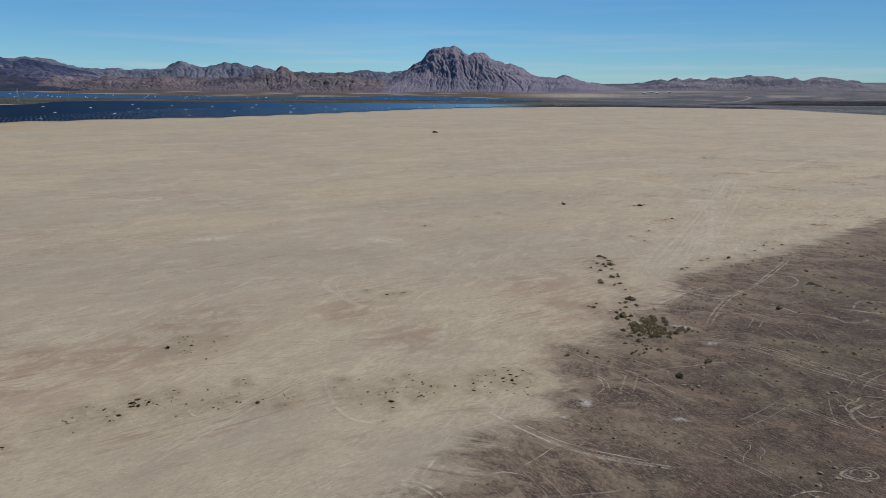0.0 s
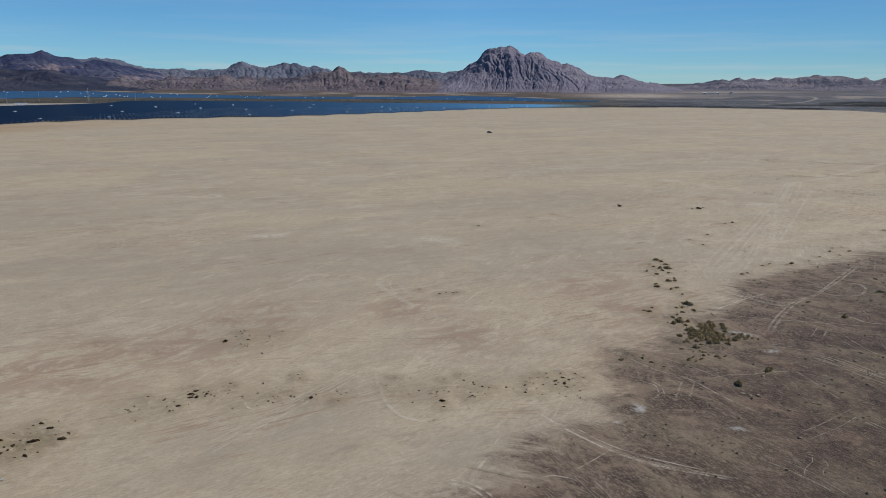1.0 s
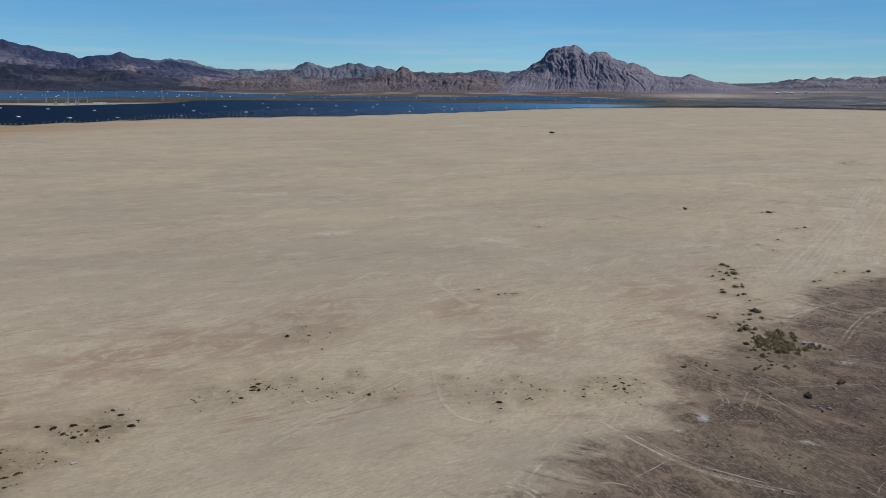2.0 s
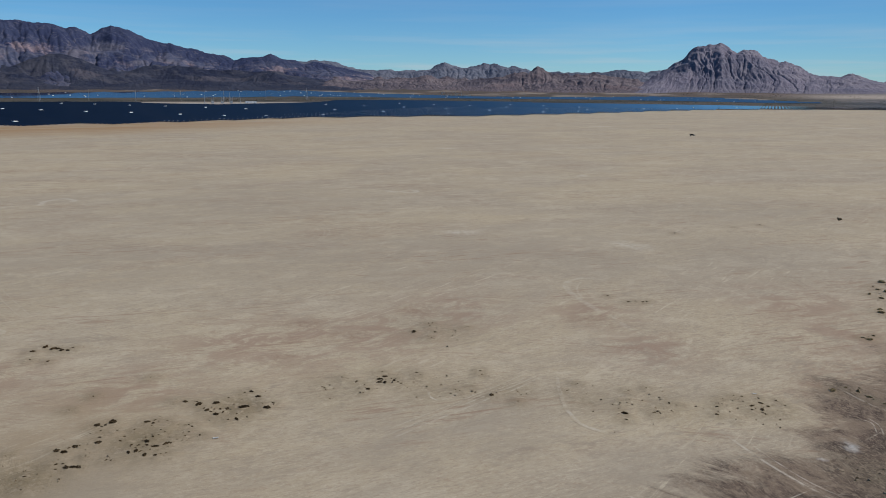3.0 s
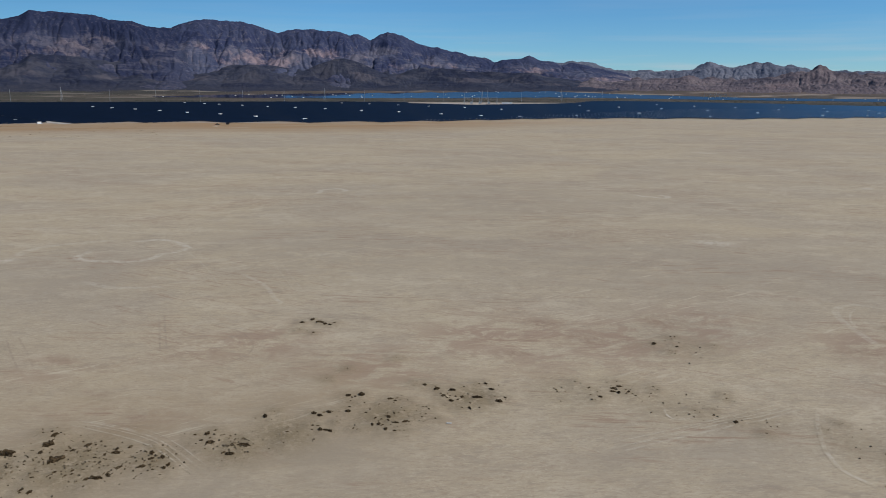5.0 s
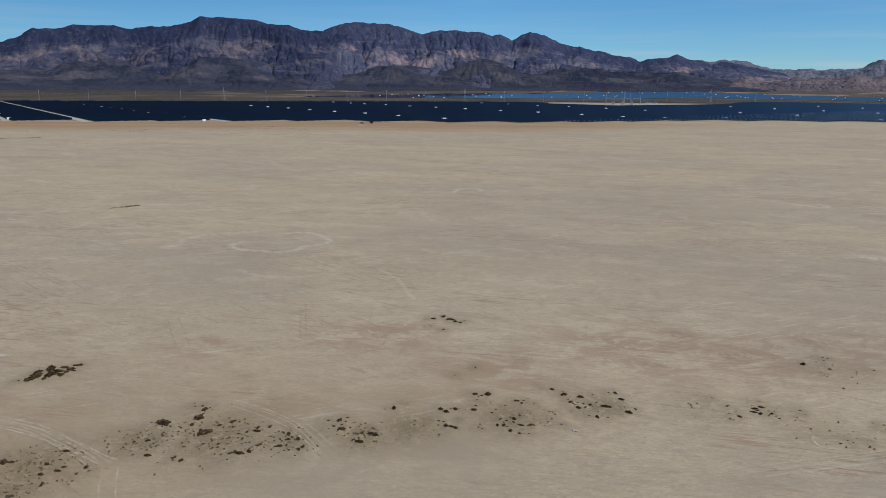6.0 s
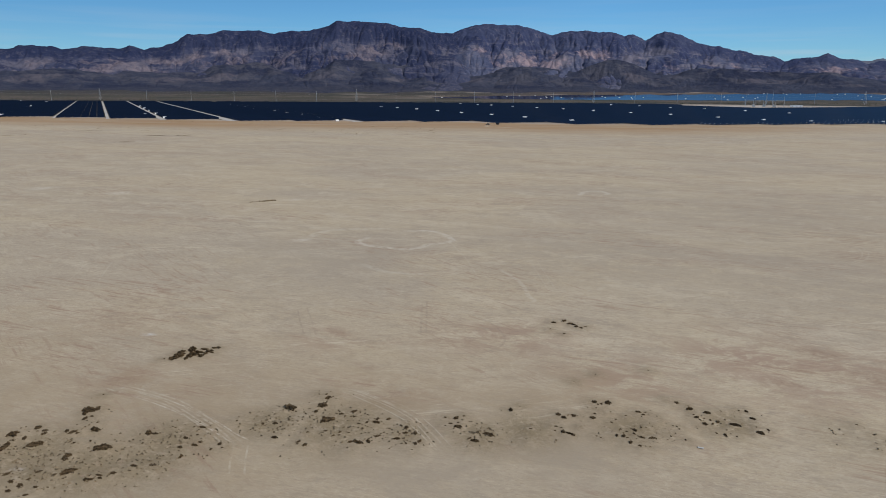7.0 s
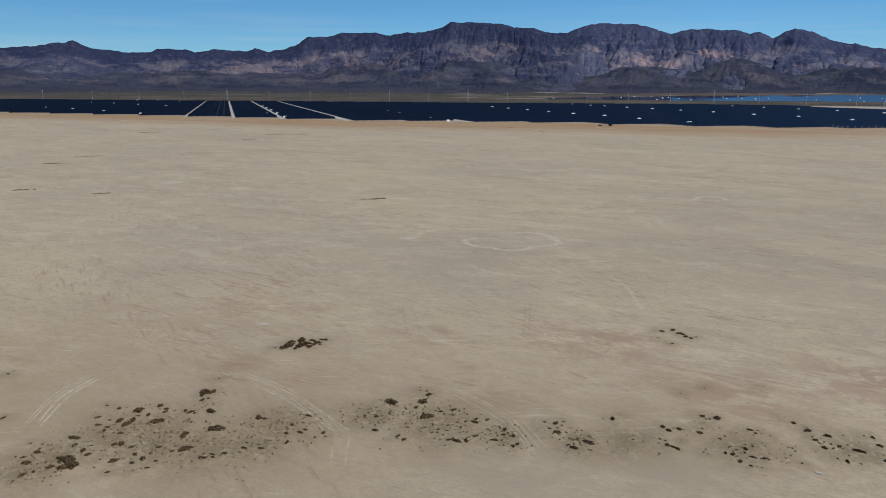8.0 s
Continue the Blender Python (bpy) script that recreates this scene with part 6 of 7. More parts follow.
strip("tyre_track", [(21.3, 95.3), (22.7, 94.5), (22.7, 91.4)], 0.25, PALE_TRACK, "thin pale arc of a wheel")
strip("tyre_track", [(30.5, 97.1), (33.5, 98.9), (37.9, 99.8), (44.5, 101.7)], 0.4, FAINT_TRACK, "faint wheel track over gravel")
bundle([(-92.1, -16.5), (-101.5, -13.9), (-108.2, -9.5)], 5, 3.0, 0.35, PALE_TRACK, "pale bundle of wheel tracks across the dust")
strip("tyre_track", [(19.7, 106.2), (23.8, 100.3), (28.0, 97.1), (31.1, 91.1), (34.2, 86.6)], 0.5, FAINT_TRACK, "faint wheel track over gravel")
strip("tyre_track", [(41.0, 130.7), (48.9, 138.6), (55.3, 143.7)], 0.6, PALE_TRACK, "pale wheel track on the gravel's edge")
for rr, start in ((3.4, 30), (2.2, 170)):
    ring(55.8, 85.1, rr * 0.8, rr * 1.3, -30, start, 220, 0.4, FAINT_TRACK, "worn grey ring of old tyre marks")
bundle([(138.5, 346.1), (104.0, 268.0), (76.5, 212.5), (57.7, 174.2), (47.1, 151.9)], 5, 9.0, 1.1, FAINT_TRACK, "broad worn vehicle trail along the gravel edge", 2)
bundle([(124.7, 304.3), (81.6, 212.7), (64.2, 180.8), (51.1, 157.0)], 4, 8.0, 0.8, FAINT_TRACK, "pale fan of wheel tracks beside the gravel", 3)
bundle([(45.5, 150.7), (50.0, 142.0), (55.0, 136.0), (59.4, 138.7)], 4, 4.0, 0.5, FAINT_TRACK, "pale wheel tracks turning on to the gravel", 4)
strip("tyre_track", [(228.9, 437.5), (175.2, 372.5), (134.2, 328.2)], 5.0, FAINT_TRACK, "broad worn vehicle trail along the gravel edge")
strip("tyre_track", [(139.4, 341.4), (118, 300), (88, 230), (66, 172)], 3.0, FAINT_TRACK, "faint vehicle trail over the gravel edge")
for rr, ww, gap in ((2.5, 0.6, 0), (1.9, 0.4, 140), (1.2, 0.4, 260)):
    ring(45.0 + rr * 0.12, 69.3 - rr * 0.1, rr * 0.8, rr * 0.62, 20, gap, 280, ww * 0.8, FAINT_TRACK, "tight pale ring of tyre marks on gravel")
strip("tyre_track", [(58.2, 132.8), (61.5, 128.5), (64.5, 128.2), (66.0, 125.8), (69.1, 124.8), (71.0, 122.5), (71.8, 120.3), (75.0, 120.6), (76.4, 122.3), (75.3, 123.9)], 0.7, FAINT_TRACK, "pale wandering track over dark gravel")
strip("tyre_track", [(75, 129), (80, 126), (84, 124), (92, 127)], 1.2, FAINT_TRACK, "faint wandering track over dark gravel")
for s in (0.0, 1.7):
    strip("tyre_track", [(-4.1, 67.6 - s * 0.4), (-1.8, 67.0 - s * 0.5), (0.6 - s * 0.2, 64.6 - s * 0.6), (1.4 - s * 0.3, 62 - s * 0.6)], 0.5, PALE_TRACK, "pale curved skid mark on dark gravel")
bundle([(-32.5, 70.0), (-30.1, 74.7), (-26.4, 81.9), (-22.4, 88.7), (-19, 96)], 4, 3.0, 0.4, FAINT_TRACK, "faint broad trail between low mounds")
bundle([(-106.8, 4.3), (-100.0, 9.3), (-92.3, 13.8), (-82.6, 16.5), (-77.0, 17.8)], 4, 2.2, 0.35, FAINT_TRACK, "broad pale trail through the shrub belt")
bundle([(-85.5, 35.0), (-82.5, 36.4), (-74.6, 38.3), (-64.1, 37.9)], 5, 2.4, 0.35, FAINT_TRACK, "broad pale trail through the shrub belt")
for path in ([(-124.3, 41.1), (-116.1, 38.8), (-108.7, 37.0)], [(-123.7, 42.7), (-115.4, 40.7), (-108.0, 38.7)], [(-116.0, 62.9), (-99.4, 53.6)], [(-116.9, 64.4), (-100.2, 55.1)]):
    strip("tyre_track", path, 0.5, BROWN_TRACK, "brown wheel track on the dry lake")
strip("tyre_track", [(-109.2, 66.2), (-100.2, 67.6), (-92.1, 65.3), (-88.4, 61.0), (-89.2, 55.5), (-94, 50)], 0.5, BROWN_TRACK, "brown curved wheel track on the lake")
ring(-171, 87, 13, 11, 20, -160, 300, 3.0, PALE_TRACK, "large pale ring of tyre marks")
strip("tyre_track", [(-180.5, 60.9), (-190.9, 71.3), (-189.9, 81.4), (-184, 92)], 4.0, FAINT_TRACK, "pale curved skid mark on the dry lake")
ring(-211.5, 190.8, 5.0, 6.5, 0, 0, 300, 3.4, PALE_TRACK, "small pale ring of tyre marks")
strip("tyre_track", [(-133.0, 91.1), (-119.2, 88.0), (-110.2, 83.6), (-106.2, 81.9), (-108.1, 77.7)], 1.5, FAINT_TRACK, "pale hooked wheel track on the lake")
strip("tyre_track", [(-151.2, 65.7), (-142.2, 66.7), (-137.7, 70.1), (-133, 76)], 2.6, FAINT_TRACK, "pale curved skid mark on the dry lake")
strip("tyre_track", [(-672, 447), (-650, 430), (-628, 436), (-600, 440)], 7, PALE_TRACK, "pale trail leading to the parked truck")


PAIRS = [
    ([(7.1, 196.6), (17.3, 177.7), (24.9, 156.0), (31.1, 143.6)], BROWN_TRACK, "brown pair of wheel tracks on the lake"),
    ([(52.3, 162.5), (63.2, 178.6), (80.4, 207.6), (111.8, 278.6)], FAINT_TRACK, "pale pair of wheel tracks fanning out"),
    ([(45.5, 150.7), (46.2, 160.3), (47.8, 178.3), (49.7, 197.5)], FAINT_TRACK, "pale pair of wheel tracks fanning out"),
    ([(47.0, 152.6), (57.3, 173.6), (77.7, 214.4), (116.6, 278.7)], FAINT_TRACK, "pale pair of wheel tracks fanning out"),
    ([(-99.1, 9.4), (-92.2, 13.2), (-85.8, 15.9), (-79.9, 17.7), (-77.5, 18.6)], PALE_TRACK, "pale pair of wheel tracks through the shrubs"),
    ([(-77.2, 18.3), (-73.7, 17.0), (-70.4, 16.0)], FAINT_TRACK, "pale pair of wheel tracks on dust"),
]
for path, material, label in PAIRS:
    (ax, ay), (bx, by) = path[0], path[-1]
    span = math.hypot(bx - ax, by - ay)
    for s in (-0.8, 0.8):
        strip("tyre_track", [(px - s * (by - ay) / span, py + s * (bx - ax) / span) for px, py in path], 0.36, material, label)
strip("tyre_track", [(35.2, 64.5), (37.1, 65.5), (39.0, 65.7), (40.4, 64.9)], 0.4, PALE_TRACK, "pale arc of tyre marks on gravel")
strip("tyre_track", [(34.8, 76.3), (36.6, 76.6), (37.0, 75.2), (37.0, 73.9), (36.1, 72.9), (35.4, 71.4)], 0.16, FAINT_TRACK, "thin looping wheel track on gravel")
strip("tyre_track", [(56.0, 86.8), (52.4, 84.2), (51.7, 80.6), (53.2, 78.4)], 0.8, FAINT_TRACK, "faint arc of tyre marks on gravel")
strip("tyre_track", [(-13.4, 85.4), (-11.0, 82.0), (-7.4, 80.5)], 0.8, PALE_TRACK, "pale wheel track leaving the mounds")
strip("tyre_track", [(-13.4, 85.4), (-15.3, 90.9), (-16.7, 96.4)], 0.7, FAINT_TRACK, "faint wheel track between low mounds")
strip("tyre_track", [(-31.9, 84.6), (-31.1, 83.0), (-29.5, 82.4), (-27.7, 84.7)], 0.5, PALE_TRACK, "pale hooked wheel track among mounds")


def salt_patch(x, y, rx, ry, turn, material, label):
    """A ragged patch of crust, thin at its rim."""
    a = np.linspace(0, 2 * np.pi, 33)[:-1]
    s = np.array([0.02, 0.4, 0.75, 1.0])
    S, A = np.meshgrid(s, a, indexing="ij")
    wob = 0.75 + 0.5 * fractal(np.cos(A) * 2 + x, np.sin(A) * 2 + y, 77, 3)
    px, py = rx * S * np.cos(A) * wob, ry * S * np.sin(A) * wob
    c, d = math.cos(radians(turn)), math.sin(radians(turn))
    xs, ys = x + px * c - py * d, y + px * d + py * c
    zs = surface(xs, ys) + 0.014
    ob = sheet("salt_patch", xs, ys, zs, material, (("across", S), ("ends", np.ones(S.shape)), *ground_fields(xs, ys)), True)
    return tagged(ob, label, "ground patch", kind="structure")


RUST = ground_material("rusty_dust", (0.27, 0.185, 0.125), 0.7)
for x, y, rx, ry, turn in ((-104.0, 8.7, 5, 2.6, 60), (-81.3, 39.8, 3.5, 2.2, 40), (-92.3, 40.4, 4, 2, 20), (-108.9, 42.4, 5, 2.2, 20), (-46, 118, 9, 6, 36), (-62, 104, 8, 5, 30), (-58, 88, 7, 3.5, 36), (-16, 124, 9, 4, 36),
                           (17, 105, 4, 2.5, 30), (-52, 101, 10, 5, 36), (36, 88, 4, 1.6, -40), (24, 84, 5, 1.8, -30)):
    salt_patch(x, y, rx, ry, turn, RUST, "rust-brown patch of scuffed dust")
for x, y, rx, ry, turn in ((19.1, 87.0, 1.6, 2.4, 10), (41.8, 117.6, 3.6, 2.2, -20), (44, 110, 2.5, 1.6, 30), (15.5, 82.5, 1.0, 0.7, 0), (30, 82, 2.0, 1.0, -30), (-83.3, -3.9, 1.4, 0.9, 60), (-122.5, 15.0, 2.2, 1.3, 60)):
    salt_patch(x, y, rx, ry, turn, SALT, "white salt crust on the ground")
for x, y, rx, ry, turn in ((178.8, 643.3, 20, 13, 0), (-161.8, 461.9, 15, 9, 10), (-183, 62, 4, 5, 0), (-300, 30, 9, 8, 80), (-252, 84, 5, 4, 0), (78, 330, 10, 8, 0), (-100, 800, 26, 20, 0), (145, 880, 40, 22, 0),
                            (-15, 190, 7, 12, 70), (-62, 190, 10, 6, 10), (95, 262, 12, 9, 30), (-330, 5, 10, 9, 70), (-51, 339, 5, 9, 0), (-378, 465, 9, 16, 0), (-252, 84, 4, 7, 0)):
    salt_patch(x, y, rx, ry, turn, PALE_TRACK, "pale patch of fine dust on the lake")


def many_tracks(name, count, seed, spot, width, material, label, turn=None, length=(20, 60)):
    """Old wheel marks beyond counting, in one mesh."""
    rng = random.Random(seed)
    X, Y, Z, F, E, faces = [], [], [], [], [], []
    for _ in range(count):
        x, y = spot(rng)
        heading = rng.uniform(0, 2 * math.pi) if turn is None else radians(turn + rng.gauss(0, 14))
        bend, long = rng.gauss(0, 0.03), rng.uniform(*length)
        pair = rng.random() < 0.5
        for off in ((0.0, 1.6) if pair else (0.0,)):
            px, py, h = x - off * math.sin(heading), y + off * math.cos(heading), heading
            steps = int(long / 2)
            w = width * rng.uniform(0.6, 1.4)
            base = len(X)
            for k in range(steps):
                for side in (-0.5, 0.5):
                    X.append(px - side * w * math.sin(h)), Y.append(py + side * w * math.cos(h))
                    F.append(0.35), E.append(min(1, 5 * min(k, steps - 1 - k) / steps))
                if k:
                    a = base + 2 * k
                    faces.append((a - 2, a, a + 1, a - 1))
                px, py, h = px + 2 * math.cos(h), py + 2 * math.sin(h), h + bend * 2
    xs, ys = np.array(X), np.array(Y)
    zs = surface(xs, ys) + 0.01
    me = bpy.data.meshes.new(name)
    me.from_pydata(np.stack([xs, ys, zs], -1).tolist(), [], faces)
    for key, values in (("across", F), ("ends", E), *ground_fields(xs, ys)):
        me.attributes.new(key, "FLOAT", "POINT").data.foreach_set("value", np.array(values, dtype=np.float32))
    me.materials.append(material)
    return tagged(new(name, me), label, "tyre tracks", kind="stuff")


def on_flat(near, far):
    def spot(rng):
        az, r = radians(rng.uniform(-32, 106)), near * (far / near) ** rng.random()
        return -math.sin(az) * r, math.cos(az) * r
    return spot


def on_gravel(rng):
    while True:
        x, y = rng.uniform(0, 110), rng.uniform(55, 200)
        if dark_field(np.array([x]), np.array([y]))[0] > 0.6:
            return x, y


many_tracks("tyre_tracks", 26, 11, on_flat(130, 330), 0.3, FAINT_TRACK, "old pale wheel marks criss-crossing the lake")
many_tracks("tyre_tracks", 22, 12, on_flat(130, 300), 0.28, BROWN_TRACK, "old brown wheel marks on the lake", WIND, (15, 45))
many_tracks("tyre_tracks", 70, 13, on_gravel, 0.2, FAINT_TRACK, "pale wheel marks over dark gravel", None, (6, 22))


# ---- litter on the flat ----
def board(x, y, turn, long):
    """A bent pale board lying on the ground."""
    bm = bmesh.new()
    rows = []
    for k in range(7):
        u = k / 6 - 0.5
        lift = 0.05 + 0.1 * u * u
        rows.append([bm.verts.new((u * long, v, lift + h)) for v, h in ((-0.16, 0), (0.16, 0), (0.16, 0.03), (-0.16, 0.03))])
    for a, b in zip(rows, rows[1:]):
        for k in range(4):
            m = (k + 1) % 4
            bm.faces.new((a[k], a[m], b[m], b[k]))
    bm.faces.new(rows[0][::-1]), bm.faces.new(rows[-1])
    bmesh.ops.recalc_face_normals(bm, faces=bm.faces)
    ob = new("board", finish(bm, "board", CONCRETE))
    ob.matrix_basis = stand(x, y, turn)
    return tagged(ob, "pale bent board lying on the dust", "board", "boards strewn on the flat")


for x, y, turn, long in ((-50.4, 63.4, 35, 0.9), (9.6, 98.8, 5, 0.7), (-210.2, 212.3, 80, 1.8), (31.4, 126.3, 20, 1.0)):
    board(x, y, turn, long * 0.7)


# ---- shrubs ----
def shrub(seed, leaf, spread, name, label):
    """Stems fanning out of the ground under a ragged dome of small leaf clumps; one metre across."""
    rng = random.Random(seed)
    bm = bmesh.new()
    tips = []
    for k in range(9):
        a, lean = rng.uniform(0, 6.283), rng.uniform(0.1, 0.48)
        tip = (lean * math.cos(a), lean * math.sin(a), rng.uniform(0.2, 0.42) * (1.15 - lean))
        tips.append(tip)
        rod(bm, (tip[0] * 0.1, tip[1] * 0.1, -0.06), tip, 0.018, 0.006, 4)
    ob = new(name, finish(bm, name, TWIG))
    tagged(ob, label, "shrub", "shrubs on the plain")
    bm = bmesh.new()
    for k in range(190):
        a, q = rng.uniform(0, 6.283), math.sqrt(rng.random())
        lobe = 0.72 + 0.28 * math.sin(2 * a + seed) * math.cos(3 * a + seed * 1.7)
        r = 0.5 * q * lobe
        top = (0.4 + 0.12 * math.sin(5 * a + seed)) * math.sqrt(max(0.05, 1 - q * q)) * spread
        z = top * (0.35 + 0.65 * rng.random())
        c = Vector((r * math.cos(a), r * math.sin(a), max(0.02, z)))
        size = rng.uniform(0.055, 0.12)
        m = Matrix.Translation(c) @ Euler((rng.uniform(0, 6.28), rng.uniform(0, 6.28), rng.uniform(0, 6.28))).to_matrix().to_4x4()
        v = [bm.verts.new(m @ Vector(p)) for p in ((-size, -size * 0.5, 0), (size, -size * 0.4, 0.02), (size * 0.6, size * 0.6, 0), (-size * 0.5, size * 0.6, -0.02))]
        bm.faces.new((v[0], v[1], v[2])), bm.faces.new((v[0], v[2], v[3]))
    part("foliage", bm, leaf, ob)
    return ob


SANDIES = [shrub(k, LEAF_SAND, 0.9, "shrub", "low straw-coloured bush on dark gravel") for k in range(21, 25)]
OLIVES = [shrub(k, LEAF_OLIVE, 1.05, "shrub", "dry olive-green shrub on a low sand mound") for k in range(1, 5)]
DARKS = [shrub(k, LEAF_DARK, 0.85, "shrub", "dark brown leafless brush on pale dust") for k in range(11, 16)]
used = set()


def spread_out(wide, tall, rng):
    return Matrix.Rotation(rng.uniform(0, 6.28), 4, "Z") @ Matrix.Diagonal((wide * rng.uniform(1.0, 1.5), wide * rng.uniform(0.6, 0.95), wide * tall * rng.uniform(0.75, 1.25), 1))


def plant(rows, kinds, seed, tall=0.5):
    rng = random.Random(seed)
    for x, y, wide in rows:
        source = rng.choice(kinds)
        m = Matrix.Translation((x, y, land(x, y) - 0.03)) @ spread_out(wide, tall, rng)
        if source.name in used:
            copy_thing(source, m @ Matrix.Diagonal([1 / q for q in source.scale] + [1]))
        else:
            used.add(source.name)
            source.matrix_basis = m


def undergrowth(name, rows, source, seed, tall, label):
    """The smallest shrubs, beyond counting, as one mesh."""
    rng = random.Random(seed)
    leaves = source.children[0].data
    co = np.empty(len(leaves.vertices) * 3)
    leaves.vertices.foreach_get("co", co)
    co = np.concatenate([co.reshape(-1, 3), np.ones((len(leaves.vertices), 1))], 1)
    faces = np.array([p.vertices[:] for p in leaves.polygons])
    points, polygons = [], []
    for k, (x, y, wide) in enumerate(rows):
        m = np.array(Matrix.Translation((x, y, land(x, y) - 0.03)) @ spread_out(wide, tall, rng))
        points.append((co @ m.T)[:, :3])
        polygons.append(faces + k * len(co))
    me = bpy.data.meshes.new(name)
    me.from_pydata(np.concatenate(points).tolist(), [], np.concatenate(polygons).tolist())
    me.materials.append(leaves.materials[0])
    return tagged(new(name, me), label, "shrubs", kind="stuff")


def sorted_by_size(rows, count):
    """The ones that stand out most, and the rest."""
    order = sorted(rows, key=lambda r: -r[2] / (60 + math.hypot(r[0], r[1])))
    return order[:count], order[count:]


big, rest = sorted_by_size(EDGE_THICKETS + THICKET, 84)
plant(big, OLIVES, 1, 0.75)
undergrowth("small_shrubs", rest, OLIVES[1], 5, 0.7, "small olive shrubs along the gravel's edge")
big, rest = sorted_by_size(GRAVEL_RIM + GRAVEL_SCRUB, 44)
plant([(x, y, w * 0.85) for x, y, w in big], SANDIES, 4, 0.6)
undergrowth("small_scrub", rest, SANDIES[1], 8, 0.6, "small straw-coloured bushes on the gravel")
plant(LONE_DARK, OLIVES[2:], 2, 0.8)
big, rest = sorted_by_size(DARK_SHRUBS[len(LONE_DARK):], 170)
plant([(x, y, w * (1.5 if x < -105 else 1.25)) for x, y, w in big], DARKS, 3, 0.6)
undergrowth("small_brush", rest, DARKS[1], 6, 0.6, "small dark brush strewn over the flat")


def tufts(name, places, material, label):
    """Small tufts beyond counting: three crossed blades each."""
    rng = random.Random(len(places))
    co, faces = [], []
    zs = surface(np.array([p[0] for p in places]), np.array([p[1] for p in places]))
    for (x, y, w), z in zip(places, zs):
        for k in range(4):
            a, t = rng.uniform(0, 6.28), rng.uniform(0.3, 1)
            dx, dy, h = w * 0.5 * math.cos(a), w * 0.5 * math.sin(a), w * rng.uniform(0.3, 0.55)
            b = len(co)
            co += [(x - dx, y - dy, z - 0.02), (x + dx, y + dy, z - 0.02), (x + dx * 0.6 - dy * 0.4 * t, y + dy * 0.6 + dx * 0.4 * t, z + h * 0.9), (x - dx * 0.5 + dy * 0.3 * t, y - dy * 0.5 - dx * 0.3 * t, z + h)]
            faces.append((b, b + 1, b + 2, b + 3))
    me = bpy.data.meshes.new(name)
    me.from_pydata(co, [], faces)
    me.materials.append(material)
    return tagged(new(name, me), label, "scrub", kind="stuff")


rng = random.Random(21)
small = []
for x, y, r in TURF.tolist():
    small += [(x + rng.gauss(0, r * 0.5), y + rng.gauss(0, r * 0.5), rng.uniform(0.12, 0.35)) for _ in range(int(2 * r))]
for x, y, w in NEAR_SHRUBS:
    small += [(x + rng.gauss(0, 1.2), y + rng.gauss(0, 1.2), rng.uniform(0.08, 0.2)) for _ in range(1)]
tufts("dry_grass", small, GRASS, "small dark tufts of dry grass on mounds")
bits = []
for x, y, w in BROAD_GROVE + WEST_GROVE + FAR_WEST_GROVE:
    bits += [(x + rng.gauss(0, 1.3), y + rng.gauss(0, 1.3), rng.uniform(0.12, 0.35)) for _ in range(1)]
for x, y, r in WEST_TURF.tolist()[1:]:
    bits += [(x + rng.gauss(0, r * 0.5), y + rng.gauss(0, r * 0.5), rng.uniform(0.12, 0.34)) for _ in range(int(16 * r))]
tufts("dead_brush", bits, leaf_material("dead_twigs", (0.19, 0.148, 0.096), (0.32, 0.255, 0.17)), "small dark brush strewn among the shrubs")
stones = []
while len(stones) < 350:
    x, y = on_gravel(rng)
    patch = fractal(np.array([x / 9]), np.array([y / 9]), 91, 3)[0]
    if patch > 0.6:
        stones.append((x, y, rng.uniform(0.12, 0.34)))
tufts("gravel_scrub", stones, leaf_material("sandy_scrub", (0.24, 0.185, 0.11), (0.4, 0.32, 0.2)), "low dry scrub on the dark gravel")
co, faces = [], []
while len(faces) < 200 * 18:
    x, y = on_gravel(rng)
    if fractal(np.array([x / 11]), np.array([y / 11]), 95, 3)[0] < 0.55:
        continue
    w, tall, z0 = rng.uniform(0.1, 0.4), rng.uniform(0.06, 0.2), float(land(x, y))
    b = len(co)
    for q, hh in ((1.0, -0.04), (0.75, 0.55), (0.4, 0.9)):
        for k in range(9):
            a = 6.283 * k / 9
            r = w * q * rng.uniform(0.5, 1.3)
            co.append((x + r * math.cos(a) * 1.3, y + r * math.sin(a), z0 + (hh * tall if hh > 0 else hh)))
    for k in range(9):
        m = (k + 1) % 9
        faces += [(b + k, b + m, b + 9 + m, b + 9 + k), (b + 9 + k, b + 9 + m, b + 18 + m, b + 18 + k)]
    faces.append(tuple(range(b + 18, b + 27)))
me = bpy.data.meshes.new("sand_hummocks")
me.from_pydata(co, [], faces)
me.polygons.foreach_set("use_smooth", np.ones(len(me.polygons), dtype=bool))
me.materials.append(plain("sandy_hummock", (0.225, 0.17, 0.11), 0.95, 0.0, 5.0, 0.45))
tagged(new("sand_hummocks", me), "small tan sand hummocks on dark gravel", "hummocks", kind="stuff")
far_rows, low_rows = [], []
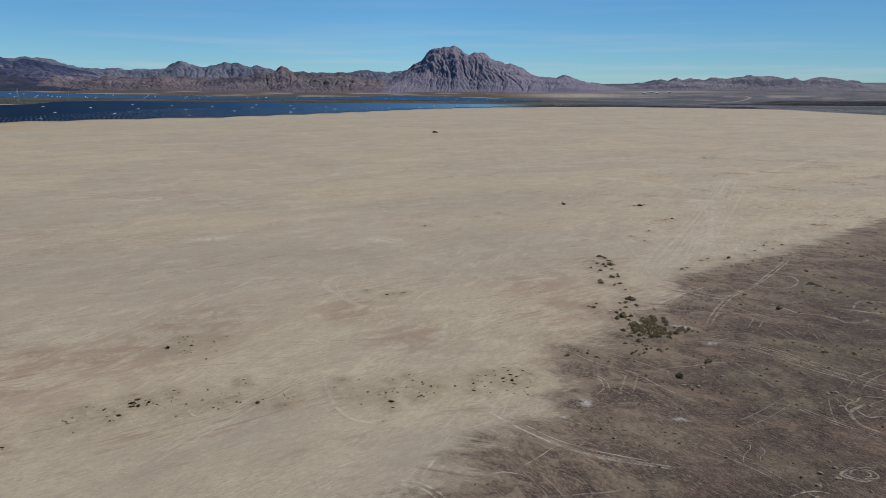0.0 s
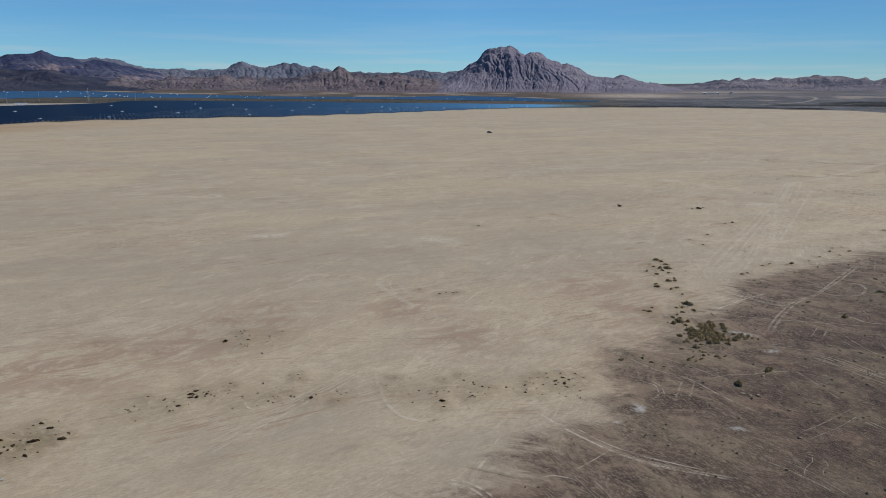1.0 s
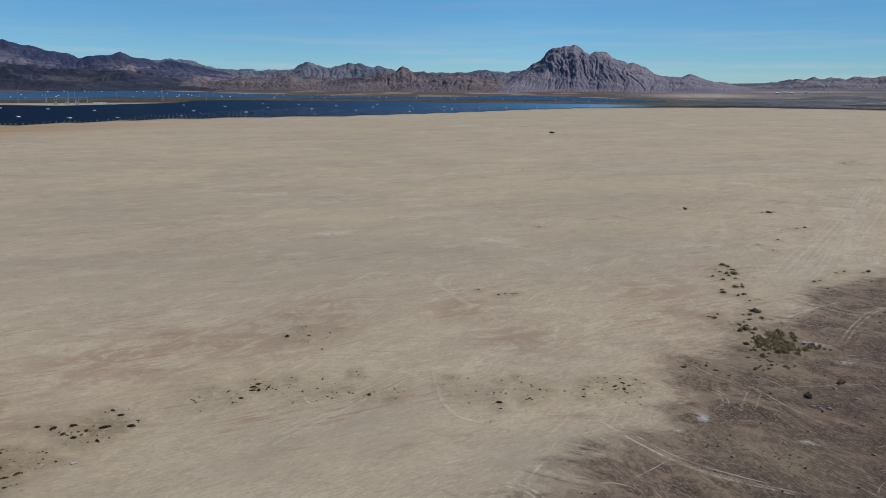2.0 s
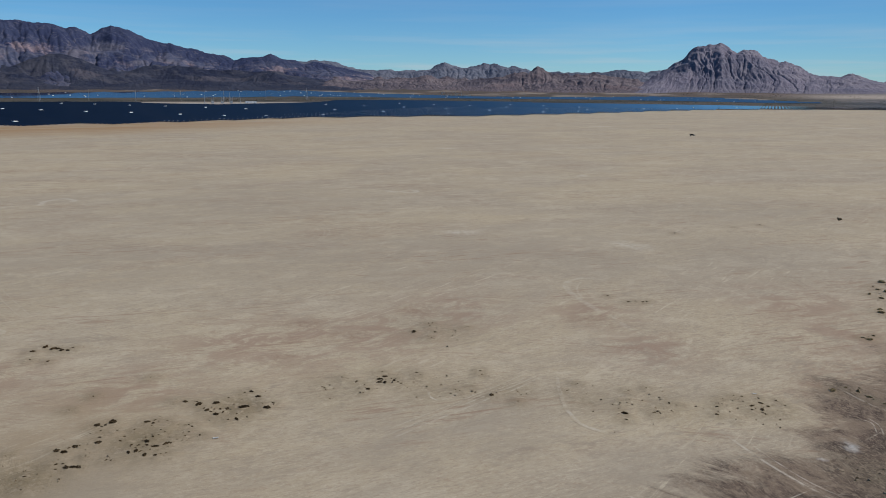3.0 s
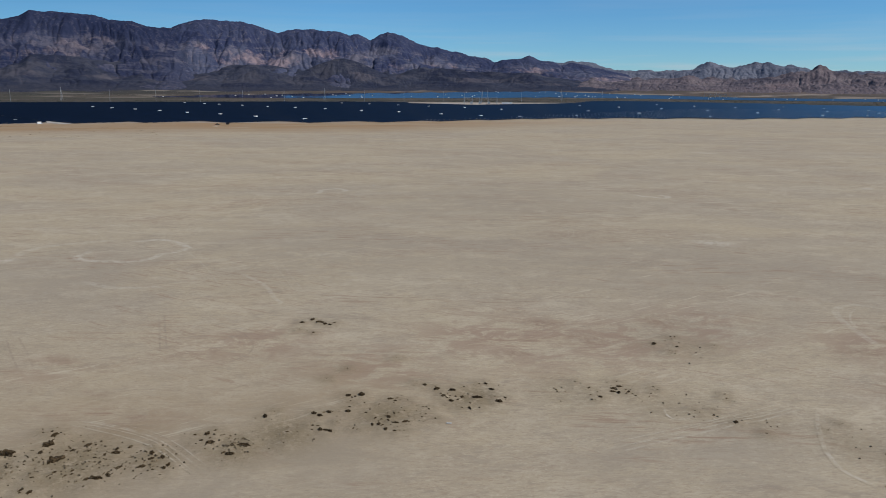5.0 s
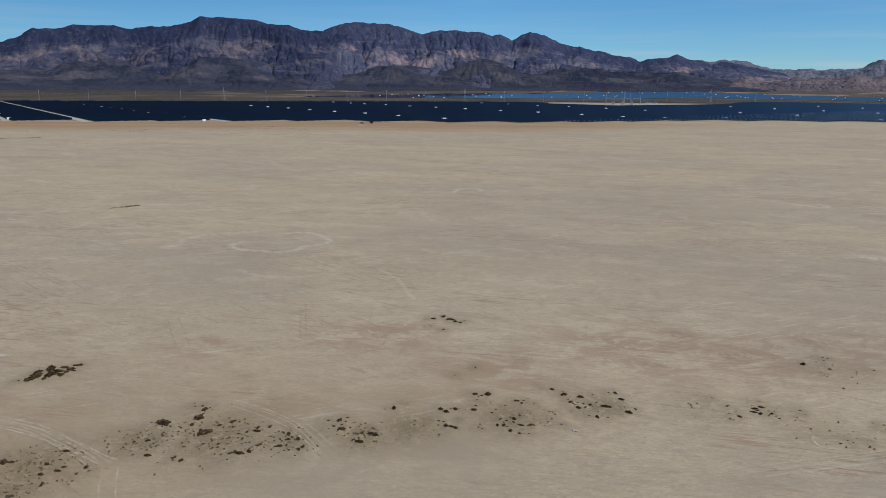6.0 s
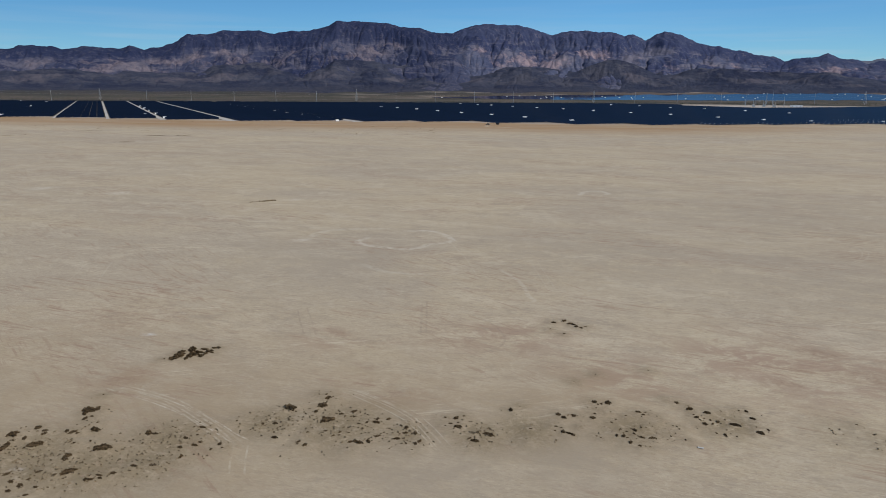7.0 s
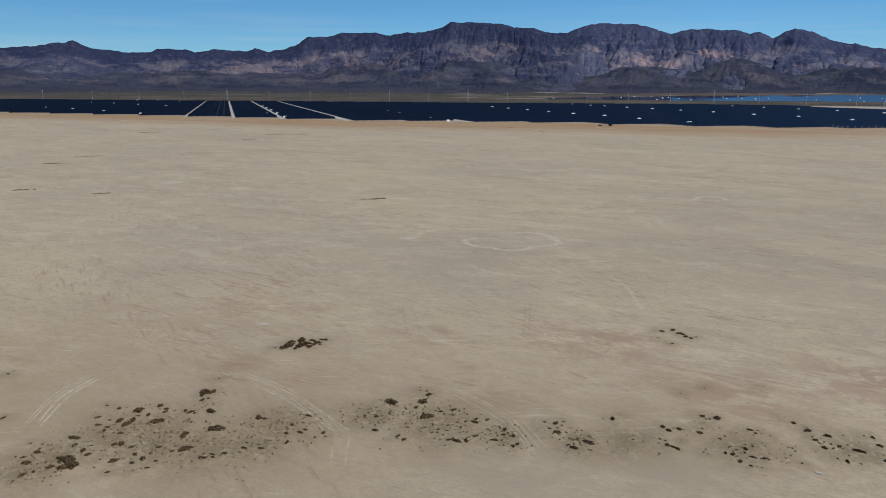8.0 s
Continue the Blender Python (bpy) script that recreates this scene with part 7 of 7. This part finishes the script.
for x, y, span in FAR_BRUSH:
    for _ in range(int(10 + span * 3)):
        far_rows.append((x + rng.gauss(0, span * 0.1), y + rng.gauss(0, span * 0.4), rng.uniform(0.35, 0.95)))
for _ in range(260):
    az, r = rng.uniform(60, 104), rng.uniform(0.72, 0.99)
    rr = float(np.interp(az, RIM_AZ, RIM_R)) * r
    x, y = -math.sin(radians(az)) * rr, math.cos(radians(az)) * rr
    if grain2(np.array([az * 1.1]), np.array([rr / 25]), 61)[0] > 0.62:
        far_rows += [(x + rng.gauss(0, 3), y + rng.gauss(0, 7), rng.uniform(0.5, 1.0)) for _ in range(4)]
for _ in range(150):
    az, r = rng.uniform(-34, -20), rng.uniform(262, 470)
    if grain2(np.array([az / 2.5]), np.array([r / 22]), 62)[0] > 0.55:
        for _ in range(14):
            a = az + rng.gauss(0, 0.7)
            q = r + rng.gauss(0, 2.5)
            low_rows.append((-math.sin(radians(a)) * q, math.cos(radians(a)) * q, rng.uniform(0.2, 0.6)))
tufts("low_brush", low_rows, leaf_material("tan_brush", (0.2, 0.15, 0.085), (0.36, 0.285, 0.17)), "low tan brush at the gravel edge")
tufts("far_brush", far_rows, leaf_material("brown_brush", (0.17, 0.125, 0.07), (0.34, 0.26, 0.15)), "distant dark brush on the flat")
plain_rows = []
for _ in range(26000):
    az, r = rng.uniform(-34, 108), rng.uniform(1.01, 2.6)
    rr = float(np.interp(az, RIM_AZ, RIM_R)) * r
    if rr > 3700:
        continue
    x, y = -math.sin(radians(az)) * rr, math.cos(radians(az)) * rr
    p = Vector((x, y, 0))
    if not inside(p.dot(U), p.dot(V), FIELD) and not (FAR_AZ[0] < az < FAR_AZ[-1] and np.interp(az, FAR_AZ, FAR_NEAR) < rr < np.interp(az, FAR_AZ, FAR_FAR)):
        if not (28 < az < 44 and 1640 < rr < 2090):
            plain_rows.append((x, y, rng.uniform(1.0, 2.4)))
tufts("creosote_scrub", plain_rows, leaf_material("creosote_leaves", (0.03, 0.034, 0.018), (0.075, 0.075, 0.04)), "dark green desert scrub between the solar fields")
